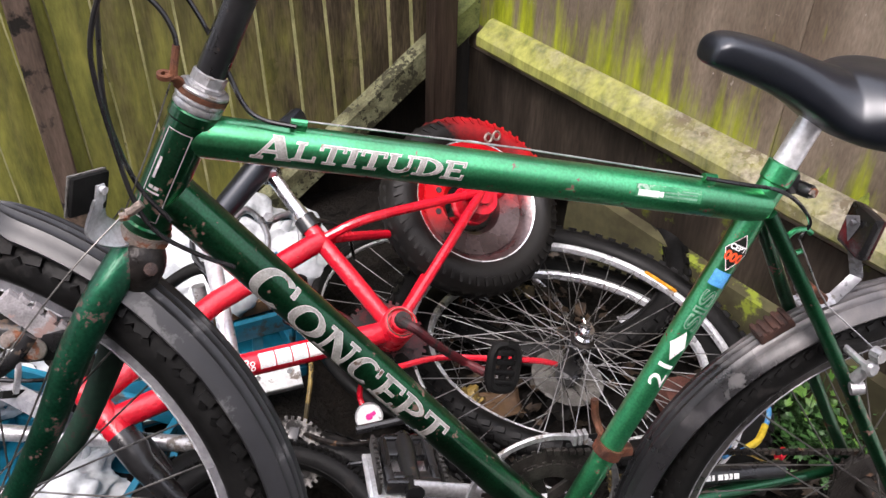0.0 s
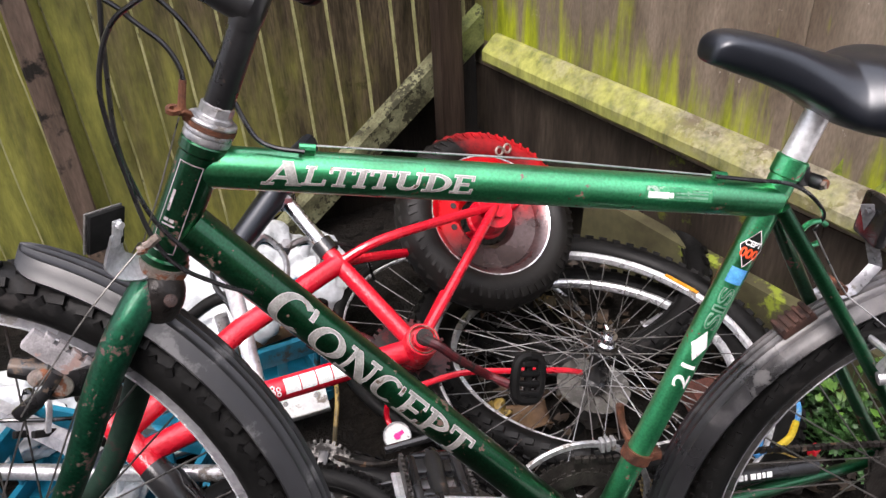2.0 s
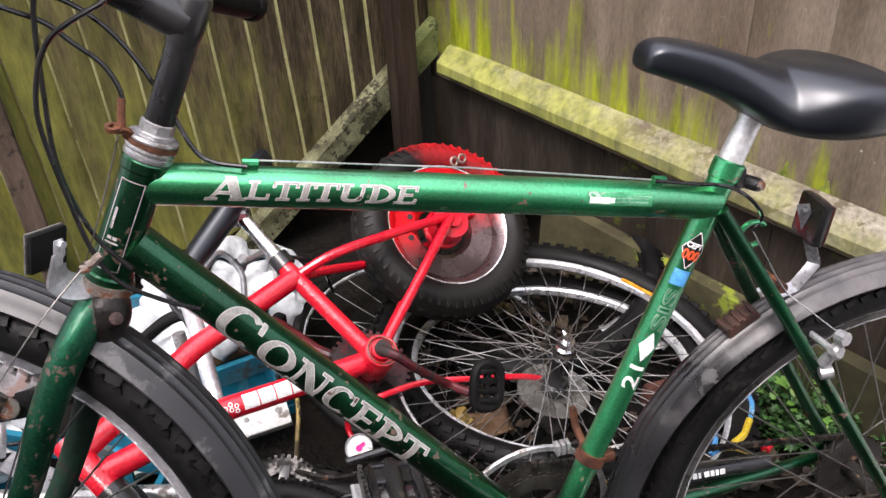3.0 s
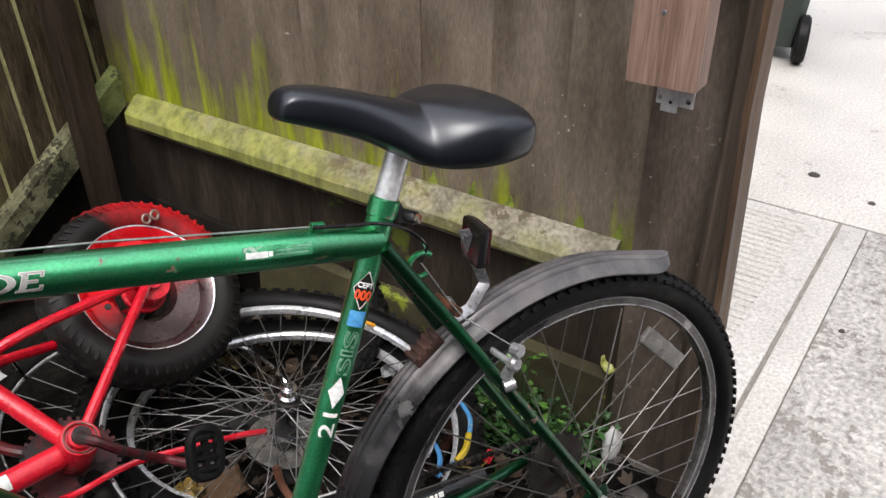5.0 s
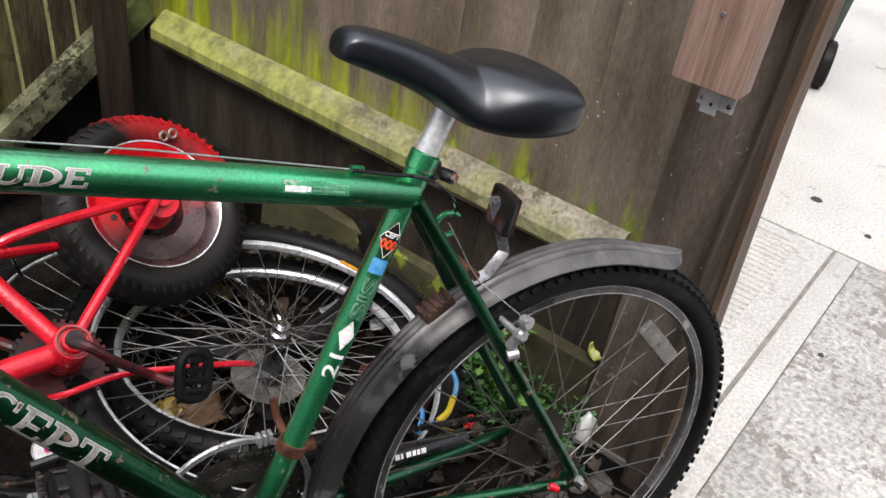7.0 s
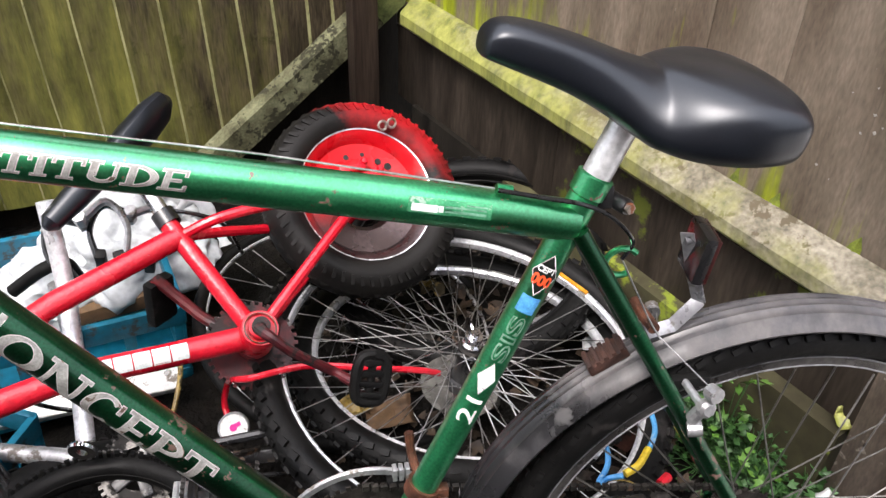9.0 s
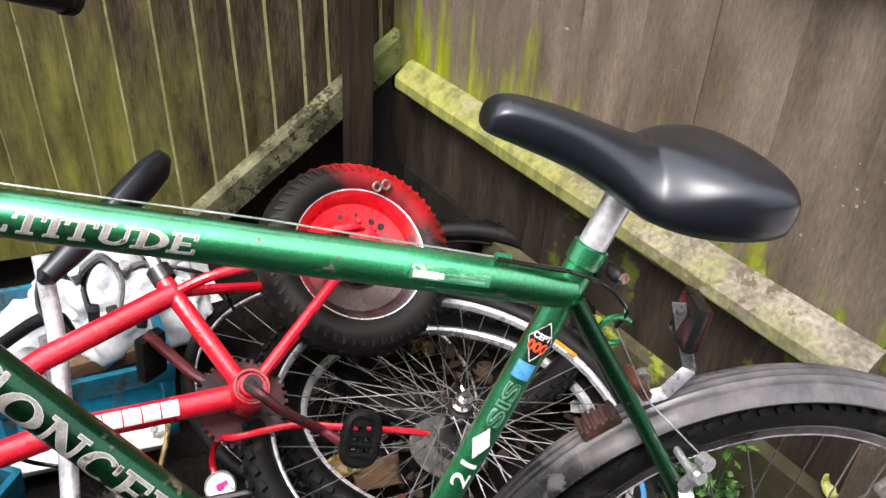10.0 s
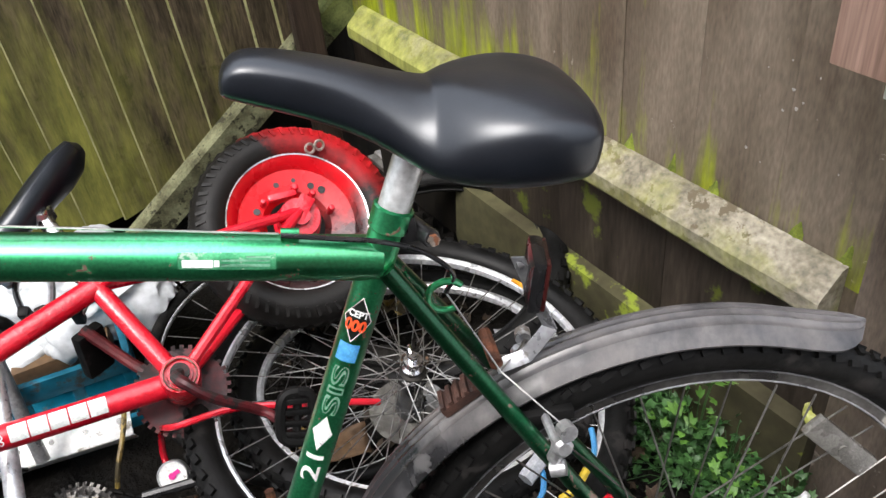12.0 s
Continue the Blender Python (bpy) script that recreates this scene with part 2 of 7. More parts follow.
BAG = material("white_polythene", (0.42, 0.445, 0.46), (0.6, 0.62, 0.635), 8, 0.35, 0.0, 0.2, wear=(0.36, 0.37, 0.38), wear_scale=9, wear_level=0.62, distance=0.004)
WHITE_PAINT = material("white_painted_steel", (0.66, 0.67, 0.66), (0.8, 0.8, 0.79), 12, 0.45, 0.0, 0.1, wear=(0.2, 0.17, 0.14), wear_scale=26, wear_level=0.64)
GALV = material("galvanised_plate", (0.5, 0.51, 0.53), (0.7, 0.71, 0.73), 30, 0.5, 0.6, 0.1)
CARD = material("wet_cardboard", (0.075, 0.04, 0.018), (0.16, 0.09, 0.038), 12, 0.8, 0.0, 0.3, wear=(0.04, 0.03, 0.02), wear_scale=12, wear_level=0.58)
YELLOW = material("yellow_packaging", (0.2, 0.13, 0.03), (0.45, 0.32, 0.08), 24, 0.5, 0.0, 0.3, wear=(0.06, 0.045, 0.02), wear_scale=30, wear_level=0.52)
YELLOW_TAPE = material("yellow_tape", (0.6, 0.42, 0.02), (0.75, 0.55, 0.04), 20, 0.4, bump=0.05)
PINK = material("pink_needle", (0.7, 0.02, 0.25), (0.85, 0.05, 0.35), 20, 0.4, bump=0)
BRICK = material("dark_red_brick", (0.045, 0.018, 0.013), (0.11, 0.045, 0.034), 30, 0.85, 0.0, 0.5, wear=(0.03, 0.025, 0.02), wear_scale=26, wear_level=0.55)
STONE = material("grey_stone", (0.03, 0.028, 0.025), (0.10, 0.092, 0.083), 20, 0.7, 0.0, 0.5)
PALE_GREEN_INK = material("faded_pale_green_lettering", (0.1, 0.3, 0.18), (0.22, 0.46, 0.32), 40, 0.45, 0.1, 0.0)
PALE_LEAF = material("pale_fallen_leaf", (0.3, 0.32, 0.06), (0.5, 0.5, 0.2), 30, 0.5, 0.0, 0.2)
LITTER = material("dead_leaf_litter", (0.012, 0.008, 0.005), (0.06, 0.036, 0.018), 30, 0.7, 0.0, 0.3)
LEAF = material("ivy_green_leaf", (0.018, 0.055, 0.016), (0.06, 0.15, 0.04), 30, 0.4, 0.0, 0.2)
LEAF_YOUNG = material("bright_young_leaf", (0.06, 0.15, 0.022), (0.12, 0.26, 0.04), 30, 0.45, 0.0, 0.2)
BIN = material("dark_bin_plastic", (0.018, 0.028, 0.022), (0.03, 0.042, 0.034), 5, 0.45, 0.0, 0.05)
# wet soil, taken near black for the shaded gaps in the heap
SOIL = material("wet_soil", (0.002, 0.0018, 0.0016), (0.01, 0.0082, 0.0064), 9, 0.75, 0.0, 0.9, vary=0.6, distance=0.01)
CONCRETE = material("smooth_concrete", (0.4, 0.38, 0.35), (0.5, 0.48, 0.445), 3.5, 0.4, 0.0, 0.6, wear=(0.33, 0.31, 0.28), wear_scale=26, wear_level=0.7, vary=0.35, fine=34, distance=0.004)
ROUGH = material("rough_concrete", (0.32, 0.305, 0.28), (0.5, 0.48, 0.445), 3.5, 0.45, 0.0, 1.0, wear=(0.22, 0.2, 0.18), wear_scale=36, wear_level=0.57, vary=0.55, fine=20, distance=0.012)
JOINT = material("dirty_joint", (0.14, 0.128, 0.11), (0.27, 0.25, 0.22), 30, 0.9, 0.0, 0.5)
WALLMAT = material("sky_block_render", (0.16, 0.13, 0.11), (0.24, 0.2, 0.17), 6, 0.85, 0.0, 0.3)
WOOD_L = material("algae_fence_wood", (0.034, 0.027, 0.015), (0.11, 0.084, 0.052), 6, 0.7, 0.0, 0.45, stretch=(5, 5, 0.7), wear=(0.02, 0.016, 0.01), wear_scale=9, wear_level=0.6, vary=0.7, fine=7)
add_growth(WOOD_L, (0.235, 0.242, 0.046), 0.1, 1.2, 9.0, 2.6, 0.8, 0.42, -0.5)
WOOD_R = material("dark_stained_fence_wood", (0.13, 0.103, 0.075), (0.262, 0.214, 0.163), 5, 0.5, 0.0, 0.35, stretch=(3.5, 3.5, 0.9), wear=(0.45, 0.4, 0.35), wear_scale=75, wear_level=0.745, vary=0.28, fine=14)
add_growth(WOOD_R, (0.37, 0.44, 0.02), 0.42, 0.84, 20.0, 1.7, 0.895, 0.2, -0.12, 0.43)
END_WOOD = material("scratched_wet_end_board", (0.075, 0.057, 0.044), (0.17, 0.135, 0.108), 5, 0.5, 0.0, 0.4, stretch=(3.5, 3.5, 0.9), wear=(0.34, 0.3, 0.26), wear_scale=60, wear_level=0.72, vary=0.35, fine=14)
RAIL_L = material("lichened_rail", (0.06, 0.058, 0.03), (0.22, 0.225, 0.13), 22, 0.8, 0.0, 0.6, stretch=(1, 1, 1), wear=(0.035, 0.034, 0.02), wear_scale=60, wear_level=0.54)
RAIL_ALGAE = material("algae_green_rail", (0.09, 0.115, 0.035), (0.26, 0.3, 0.1), 22, 0.8, 0.0, 0.5, wear=(0.06, 0.07, 0.025), wear_scale=40, wear_level=0.6)
RAIL_R = material("mossy_rail", (0.14, 0.125, 0.085), (0.33, 0.3, 0.235), 14, 0.75, 0.0, 0.6, wear=(0.12, 0.1, 0.065), wear_scale=50, wear_level=0.58, vary=0.45)
add_growth(RAIL_R, (0.29, 0.31, 0.07), 0.40, 0.50, 11.0, 11.0, 0.79, 0.42, -0.42)
MOSS = material("yellow_green_moss", (0.1, 0.13, 0.015), (0.25, 0.31, 0.04), 40, 0.85, 0.0, 0.6, distance=0.002)
GRAVEL_BOARD = material("mossy_gravel_board", (0.045, 0.04, 0.022), (0.095, 0.09, 0.044), 5, 0.8, 0.0, 0.4, wear=(0.2, 0.25, 0.03), wear_scale=9, wear_level=0.66)
POST = material("dark_post_wood", (0.024, 0.016, 0.012), (0.055, 0.038, 0.027), 5, 0.6, 0.0, 0.35, stretch=(8, 8, 0.5), vary=0.5, fine=6)
LOWER_WOOD = material("dark_lower_wood", (0.022, 0.017, 0.013), (0.055, 0.043, 0.032), 4, 0.7, 0.0, 0.3, stretch=(4, 4, 0.6), wear=(0.1, 0.12, 0.02), wear_scale=9, wear_level=0.68, vary=0.4, fine=8)
POST_WARM = material("worn_post_wood", (0.04, 0.03, 0.023), (0.1, 0.075, 0.057), 5, 0.55, 0.0, 0.35, stretch=(8, 8, 0.5), vary=0.5, fine=6)
POST_EDGE = material("orange_brown_post_edge", (0.06, 0.035, 0.02), (0.15, 0.085, 0.045), 5, 0.6, 0.0, 0.35, stretch=(8, 8, 0.5), vary=0.5, fine=6)
BATTEN = material("reddish_cedar_batten", (0.27, 0.165, 0.125), (0.42, 0.28, 0.22), 5, 0.6, 0.0, 0.3, stretch=(10, 10, 0.5), vary=0.4, fine=6)
# near-black wood that carries the shade of gaps in its colour
SHADE_WOOD = material("shade_black_wood", (0.008, 0.007, 0.006), (0.02, 0.017, 0.013), 6, 0.8, 0.0, 0.4, stretch=(5, 5, 0.6))
STRIP = material("old_brown_plank", (0.05, 0.036, 0.026), (0.14, 0.10, 0.075), 6, 0.7, 0.0, 0.4, stretch=(4, 4, 0.8), wear=(0.012, 0.01, 0.008), wear_scale=7, wear_level=0.54)
EDGE_L = material("pale_board_edge", (0.14, 0.14, 0.05), (0.32, 0.31, 0.15), 14, 0.75, 0.0, 0.3, stretch=(3, 3, 1), wear=(0.07, 0.07, 0.025), wear_scale=20, wear_level=0.66)


def sprayed(name, base, rough, metal, low, high, toward=(0.0, 1.0, 0.0)):
    """Red overspray that covers the upper side of a wheel and thins out below, over a base colour."""
    m = material(name, base, tuple(v * 1.8 for v in base), 16, rough, metal, 0.2)
    t, n = m.node_tree, m.node_tree.nodes
    link = t.links.new
    bs = n["Principled BSDF"]
    src = bs.inputs["Base Color"].links[0].from_socket
    co, along, nz = n.new("ShaderNodeTexCoord"), n.new("ShaderNodeVectorMath"), n.new("ShaderNodeTexNoise")
    along.operation = "DOT_PRODUCT"
    along.inputs[1].default_value = toward
    link(co.outputs["Object"], along.inputs[0])
    nz.inputs["Scale"].default_value, nz.inputs["Detail"].default_value, nz.inputs["Roughness"].default_value = 16.0, 7.0, 0.7
    link(co.outputs["Object"], nz.inputs["Vector"])
    ad, f, mix = n.new("ShaderNodeMath"), n.new("ShaderNodeMapRange"), n.new("ShaderNodeMix")
    ad.operation = "MULTIPLY_ADD"
    link(nz.outputs[0], ad.inputs[0])
    ad.inputs[1].default_value = 0.16
    link(along.outputs["Value"], ad.inputs[2])
    f.inputs["From Min"].default_value, f.inputs["From Max"].default_value = low, high
    link(ad.outputs[0], f.inputs[0])
    mix.data_type = "RGBA"
    link(f.outputs[0], mix.inputs["Factor"])
    link(src, mix.inputs["A"])
    mix.inputs["B"].default_value = (0.55, 0.006, 0.012, 1)
    link(mix.outputs["Result"], bs.inputs["Base Color"])
    if metal:
        inv = n.new("ShaderNodeMath")
        inv.operation = "MULTIPLY_ADD"
        link(f.outputs[0], inv.inputs[0])
        inv.inputs[1].default_value, inv.inputs[2].default_value = -metal, metal
        link(inv.outputs[0], bs.inputs["Metallic"])
    return m


OVERSPRAY = sprayed("red_overspray_on_steel", (0.08, 0.06, 0.06), 0.28, 0.8, 0.04, 0.12)
SPRAYED_TYRE = sprayed("red_overspray_on_rubber", (0.005, 0.0045, 0.004), 0.6, 0.0, 0.17, 0.28, (0.82, 0.57, 0.0))
SPRAYED_TYRE.node_tree.nodes["Principled BSDF"].inputs["Specular IOR Level"].default_value = 0.25
DARK_RIM = material("dirty_dark_rim", (0.07, 0.066, 0.063), (0.17, 0.163, 0.157), 18, 0.32, 0.7, 0.1, wear=(0.34, 0.32, 0.3), wear_scale=20, wear_level=0.64)
DARK_WIRE = material("dull_wet_spoke", (0.1, 0.095, 0.09), (0.2, 0.19, 0.18), 30, 0.4, 0.8, 0.0)
SATIN = material("satin_alloy_post", (0.7, 0.71, 0.73), (0.85, 0.86, 0.88), 20, 0.32, 0.55, 0.03)
OLD_COG = material("dark_cog_steel", (0.03, 0.028, 0.026), (0.2, 0.19, 0.18), 60, 0.4, 0.7, 0.1, wear=(0.02, 0.018, 0.016), wear_scale=40, wear_level=0.47)
for m_, level in ((LEATHER, 0.24), (RUBBER, 0.14), (SOIL, 0.12), (SHADE_WOOD, 0.1), (POST, 0.25), (LOWER_WOOD, 0.2), (WOOD_L, 0.25), (WOOD_R, 0.3), (STRIP, 0.25), (LEAF, 0.3), (BRICK, 0.2), (STONE, 0.2), (GREASY, 0.3), (GRAVEL_BOARD, 0.2), (RAIL_L, 0.2), (RAIL_R, 0.2)):
    m_.node_tree.nodes["Principled BSDF"].inputs["Specular IOR Level"].default_value = level
for m_, ior, rough in ((GREEN, 1.75, 0.22), (LEATHER, 1.75, 0.27), (RED, 1.6, 0.1)):
    shader = m_.node_tree.nodes["Principled BSDF"]
    shader.inputs["Coat IOR"].default_value, shader.inputs["Coat Roughness"].default_value = ior, rough
GREY_RIM = material("grey_alloy_rim", (0.26, 0.26, 0.28), (0.42, 0.42, 0.44), 18, 0.34, 0.5, 0.05, wear=(0.16, 0.15, 0.14), wear_scale=26, wear_level=0.66)
# frame green darkened for the shaded fork, plus paint chips
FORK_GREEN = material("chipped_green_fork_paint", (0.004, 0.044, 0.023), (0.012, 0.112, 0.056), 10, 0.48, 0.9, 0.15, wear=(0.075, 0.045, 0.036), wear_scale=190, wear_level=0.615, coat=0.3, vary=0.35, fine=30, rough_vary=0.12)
# fork green taken near black: shade of the far blade, with brown spots
FORK_SHADE = material("shaded_green_fork_paint", (0.004, 0.008, 0.006), (0.01, 0.04, 0.024), 14, 0.55, 0.3, 0.3, wear=(0.03, 0.022, 0.018), wear_scale=60, wear_level=0.58)
PAD_GREY = material("weathered_grey_pad", (0.17, 0.16, 0.165), (0.34, 0.32, 0.325), 60, 0.75, 0.0, 0.4, wear=(0.3, 0.2, 0.18), wear_scale=40, wear_level=0.62)

# ---- mesh helpers ----
V = Vector


def sweep(bm, pts, r, seg=10, caps=True, flat=1.0):
    """A tube along points; r is one radius or one for each point."""
    pts = [V(p) for p in pts]
    rs = r if isinstance(r, (list, tuple)) else [r] * len(pts)
    tang = [(pts[min(i + 1, len(pts) - 1)] - pts[max(i - 1, 0)]).normalized() for i in range(len(pts))]
    up = tang[0].orthogonal().normalized()
    if abs(tang[0].y) < 0.9:
        up = (V((0, 1, 0)) - tang[0] * tang[0].y).normalized()
    rings = []
    for p, t, q in zip(pts, tang, rs):
        up = (up - t * up.dot(t)).normalized()
        side = t.cross(up)
        rings.append([bm.verts.new(p + q * (math.cos(a) * up * flat + math.sin(a) * side)) for a in (2 * math.pi * k / seg for k in range(seg))])
    for a, b in zip(rings, rings[1:]):
        for k in range(seg):
            bm.faces.new((a[k], a[(k + 1) % seg], b[(k + 1) % seg], b[k]))
    if caps:
        bm.faces.new(rings[0][::-1])
        bm.faces.new(rings[-1])
    return bm


def curve(pts, n=8):
    """Catmull-Rom through points."""
    pts = [V(p) for p in pts]
    p = [2 * pts[0] - pts[1], *pts, 2 * pts[-1] - pts[-2]]
    out = []
    for i in range(1, len(p) - 2):
        for k in range(n):
            t = k / n
            out.append(0.5 * ((2 * p[i]) + (p[i + 1] - p[i - 1]) * t + (2 * p[i - 1] - 5 * p[i] + 4 * p[i + 1] - p[i + 2]) * t * t + (3 * p[i] - p[i - 1] - 3 * p[i + 1] + p[i + 2]) * t ** 3))
    out.append(pts[-1])
    return out


def box(bm, c, s, m=None, bevel=0.0):
    """A box with centre c and size s, in the frame m, with softened edges."""
    x, y, z = (v / 2 for v in s)
    b = min(bevel, x * 0.9, y * 0.9, z * 0.9)
    m = m or Matrix()
    if b <= 0:
        vs = [bm.verts.new(m @ V((c[0] + i * x, c[1] + j * y, c[2] + k * z))) for i in (-1, 1) for j in (-1, 1) for k in (-1, 1)]
        for f in ((0, 1, 3, 2), (4, 6, 7, 5), (0, 4, 5, 1), (2, 3, 7, 6), (0, 2, 6, 4), (1, 5, 7, 3)):
            bm.faces.new([vs[i] for i in f])
        return bm
    t = bmesh.new()
    box(t, (0, 0, 0), s)
    bmesh.ops.bevel(t, geom=t.edges[:], offset=b, segments=2, profile=0.6, affect="EDGES")
    mm = m @ Matrix.Translation(c)
    back = {v: bm.verts.new(mm @ v.co) for v in t.verts}
    for f in t.faces:
        bm.faces.new([back[v] for v in f.verts])
    t.free()
    return bm


def lathe(bm, prof, m=None, seg=24, closed=False, arc=(0.0, 1.0)):
    """Turns a profile of (radius, height) round the z axis of the frame m."""
    m = m or Matrix()
    full = arc == (0.0, 1.0)
    n = seg if full else seg + 1
    rings = []
    for k in range(n):
        a = 2 * math.pi * (arc[0] + (arc[1] - arc[0]) * k / seg)
        rings.append([bm.verts.new(m @ V((r * math.cos(a), r * math.sin(a), h))) for r, h in prof])
    q = len(prof)
    for k in range(seg):
        a, b = rings[k], rings[(k + 1) % n]
        for i in range(q if closed else q - 1):
            j = (i + 1) % q
            try:
                bm.faces.new((a[i], b[i], b[j], a[j]))
            except ValueError:
                pass
    if not full and closed:
        bm.faces.new(rings[0])
        bm.faces.new(rings[-1][::-1])
    return bm


def loft(bm, rows, caps=True):
    """A skin over rows of equally many points, each row a closed ring."""
    rings = [[bm.verts.new(p) for p in row] for row in rows]
    n = len(rings[0])
    for a, b in zip(rings, rings[1:]):
        for k in range(n):
            bm.faces.new((a[k], a[(k + 1) % n], b[(k + 1) % n], b[k]))
    if caps:
        bm.faces.new(rings[0][::-1])
        bm.faces.new(rings[-1])
    return bm


def mesh_of(bm, mat, sharp=35):
    bmesh.ops.remove_doubles(bm, verts=bm.verts[:], dist=1e-6)
    bmesh.ops.recalc_face_normals(bm, faces=bm.faces[:])
    me = bpy.data.meshes.new("mesh")
    bm.to_mesh(me)
    bm.free()
    me.materials.append(mat)
    for p in me.polygons:
        p.use_smooth = True
    me.set_sharp_from_angle(angle=radians(sharp))
    return me


def part(name, bm, mat, parent, label="", sharp=35):
    """Links a bmesh as one mesh object under a thing or under a part."""
    ob = new(name, mesh_of(bm, mat, sharp))
    ob.parent = parent
    if label:
        ob["label"] = label
    return ob


def thing(name, m, label, category, group="", kind=""):
    ob = new(name)
    ob.empty_display_size = 0.05
    ob.matrix_world = m
    return tagged(ob, label, category, group, kind)


def whole(name, bm, mat, label, category, m=None, group="", kind="", sharp=35):
    ob = new(name, mesh_of(bm, mat, sharp))
    ob.matrix_world = m or Matrix()
    return tagged(ob, label, category, group, kind)


def frame_of(o, x, z):
    """A frame at o with its x axis along x and its z axis near z."""
    x = V(x).normalized()
    y = V(z).cross(x).normalized()
    zz = x.cross(y)
    m = Matrix((x, y, zz)).transposed().to_4x4()
    m.translation = o
    return m


def axis_frame(o, z):
    """A frame at o with its z axis along z."""
    m = V(z).to_track_quat("Z", "Y").to_matrix().to_4x4()
    m.translation = o
    return m


def lettering(text, height, shear=0.0, spread=1.0, bold=0.0):
    """Flat lettering as a bmesh in the xy plane, starting at the origin."""
    cu = bpy.data.curves.new("lettering", "FONT")
    cu.body, cu.size, cu.shear, cu.space_character, cu.offset = text, height / 0.72, shear, spread, bold
    ob = bpy.data.objects.new("lettering", cu)
    scene.collection.objects.link(ob)
    me = bpy.data.meshes.new_from_object(ob.evaluated_get(bpy.context.evaluated_depsgraph_get()))
    bpy.data.objects.remove(ob)
    bm = bmesh.new()
    bm.from_mesh(me)
    bpy.data.meshes.remove(me)
    bmesh.ops.triangulate(bm, faces=bm.faces[:])
    return bm


def wrap(bm, a, b, r, face, lift=0.0008, width=None):
    """Lays a flat bmesh on a tube from a to b of radius r, round the side that faces face; x runs from a to b."""
    a, b = V(a), V(b)
    d = (b - a).normalized()
    f = (V(face) - d * d.dot(V(face))).normalized()
    up = f.cross(d)
    bmesh.ops.triangulate(bm, faces=bm.faces[:])
    for _ in range(3):
        long = [e for e in bm.edges if e.calc_length() > r * 0.3]
        if not long:
            break
        bmesh.ops.subdivide_edges(bm, edges=long, cuts=1)
        bmesh.ops.triangulate(bm, faces=[g for g in bm.faces if len(g.verts) > 3])
    for v in bm.verts:
        x, y = v.co.x, v.co.y
        t = y / r
        v.co = a + d * x + (r + lift) * (f * math.cos(t) + up * math.sin(t))
    return bm

# ---- setting: ground, fences, walls ----
ground_bm = bmesh.new()
box(ground_bm, (0, 0, -0.06), (60, 60, 0.08))
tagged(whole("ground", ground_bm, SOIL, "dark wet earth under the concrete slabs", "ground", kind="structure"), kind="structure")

PAVE = frame_of((1.213, 1.027, 0), (0.83, 0.558, 0), (0, 0, 1))
paving = thing("pavement", PAVE, "pale wet concrete path with ribbed and smooth slabs", "pavement", kind="structure")


def slab(x0, x1, y0, y1, mat, label=""):
    part("slab", box(bmesh.new(), ((x0 + x1) / 2, (y0 + y1) / 2, -0.025), (x1 - x0, y1 - y0, 0.05), bevel=0.004), mat, paving, label)


slab(-0.42, 0.876, -3.2, -0.074, ROUGH, "rough exposed concrete slab")
slab(-0.34, 0.876, -0.0715, -0.006, CONCRETE, "narrow trowelled concrete margin")
slab(-0.28, 0.876, 0.004, 3.2, CONCRETE, "ribbed concrete slab")
slab(0.884, 4.5, -3.2, 3.2, CONCRETE)
part("joint_fill", box(bmesh.new(), (2.05, 0.0, -0.015), (4.7, 6.3, 0.016)), JOINT, paving)
rib = mesh_of(sweep(bmesh.new(), [(0, 0.085, 0.0), (0.0, 0.3, 0.0005), (0.0, 0.62, 0.0)], 0.0045, 6), CONCRETE)
for i in range(38):
    ob = new("ridge", rib)
    ob.parent = paving
    ob.matrix_basis = Matrix.Translation((-0.2 + 0.0275 * i, 0, 0))
for x, y, r in ((1.05, -0.05, 0.012), (1.15, 0.14, 0.02), (0.62, -0.25, 0.013), (0.66, -0.28, 0.01), (0.35, -0.12, 0.008)):
    part("pebble", lathe(bmesh.new(), [(0, 0.006), (r * 0.6, 0.005), (r, 0.0), (0, 0.0)], Matrix.Translation((x, y, 0)), 9), STONE, paving)

soil_bm = bmesh.new()
grid = {}
for i in range(91):
    for j in range(81):
        x, y = -1.4 + i * 0.026, 0.35 + j * 0.024
        edge = min((0.93 - x) / 0.12, (y - 0.35) / 0.15, 1.0)
        h = -0.03 * (1 - max(edge, 0)) + 0.02 * noise.noise(V((x * 5, y * 5, 0))) + 0.012 * noise.noise(V((x * 17, y * 17, 3)))
        outside = (x - 0.8) * 0.82 + (y - 1.12) * 0.573 > -0.01 or y > 1.9 + 0.466 * (x + 0.2)
        grid[i, j] = soil_bm.verts.new((x, y, -0.055 if outside else h - (0.03 if edge <= 0 else 0)))
for i in range(90):
    for j in range(80):
        soil_bm.faces.new((grid[i, j], grid[i + 1, j], grid[i + 1, j + 1], grid[i, j + 1]))
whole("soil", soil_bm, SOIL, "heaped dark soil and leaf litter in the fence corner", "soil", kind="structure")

# left fence: overlapping feather-edge boards on a sloping rail
LX = V((math.cos(radians(27)), math.sin(radians(27)), 0))
LEFT = frame_of((-0.247, 1.97, 0), LX, (0, 0, 1))
fence_left = thing("fence_left", LEFT, "brown overlapping board fence green with algae", "fence", kind="structure")


def rail_height(s):
    return 0.236 + 0.75 * s


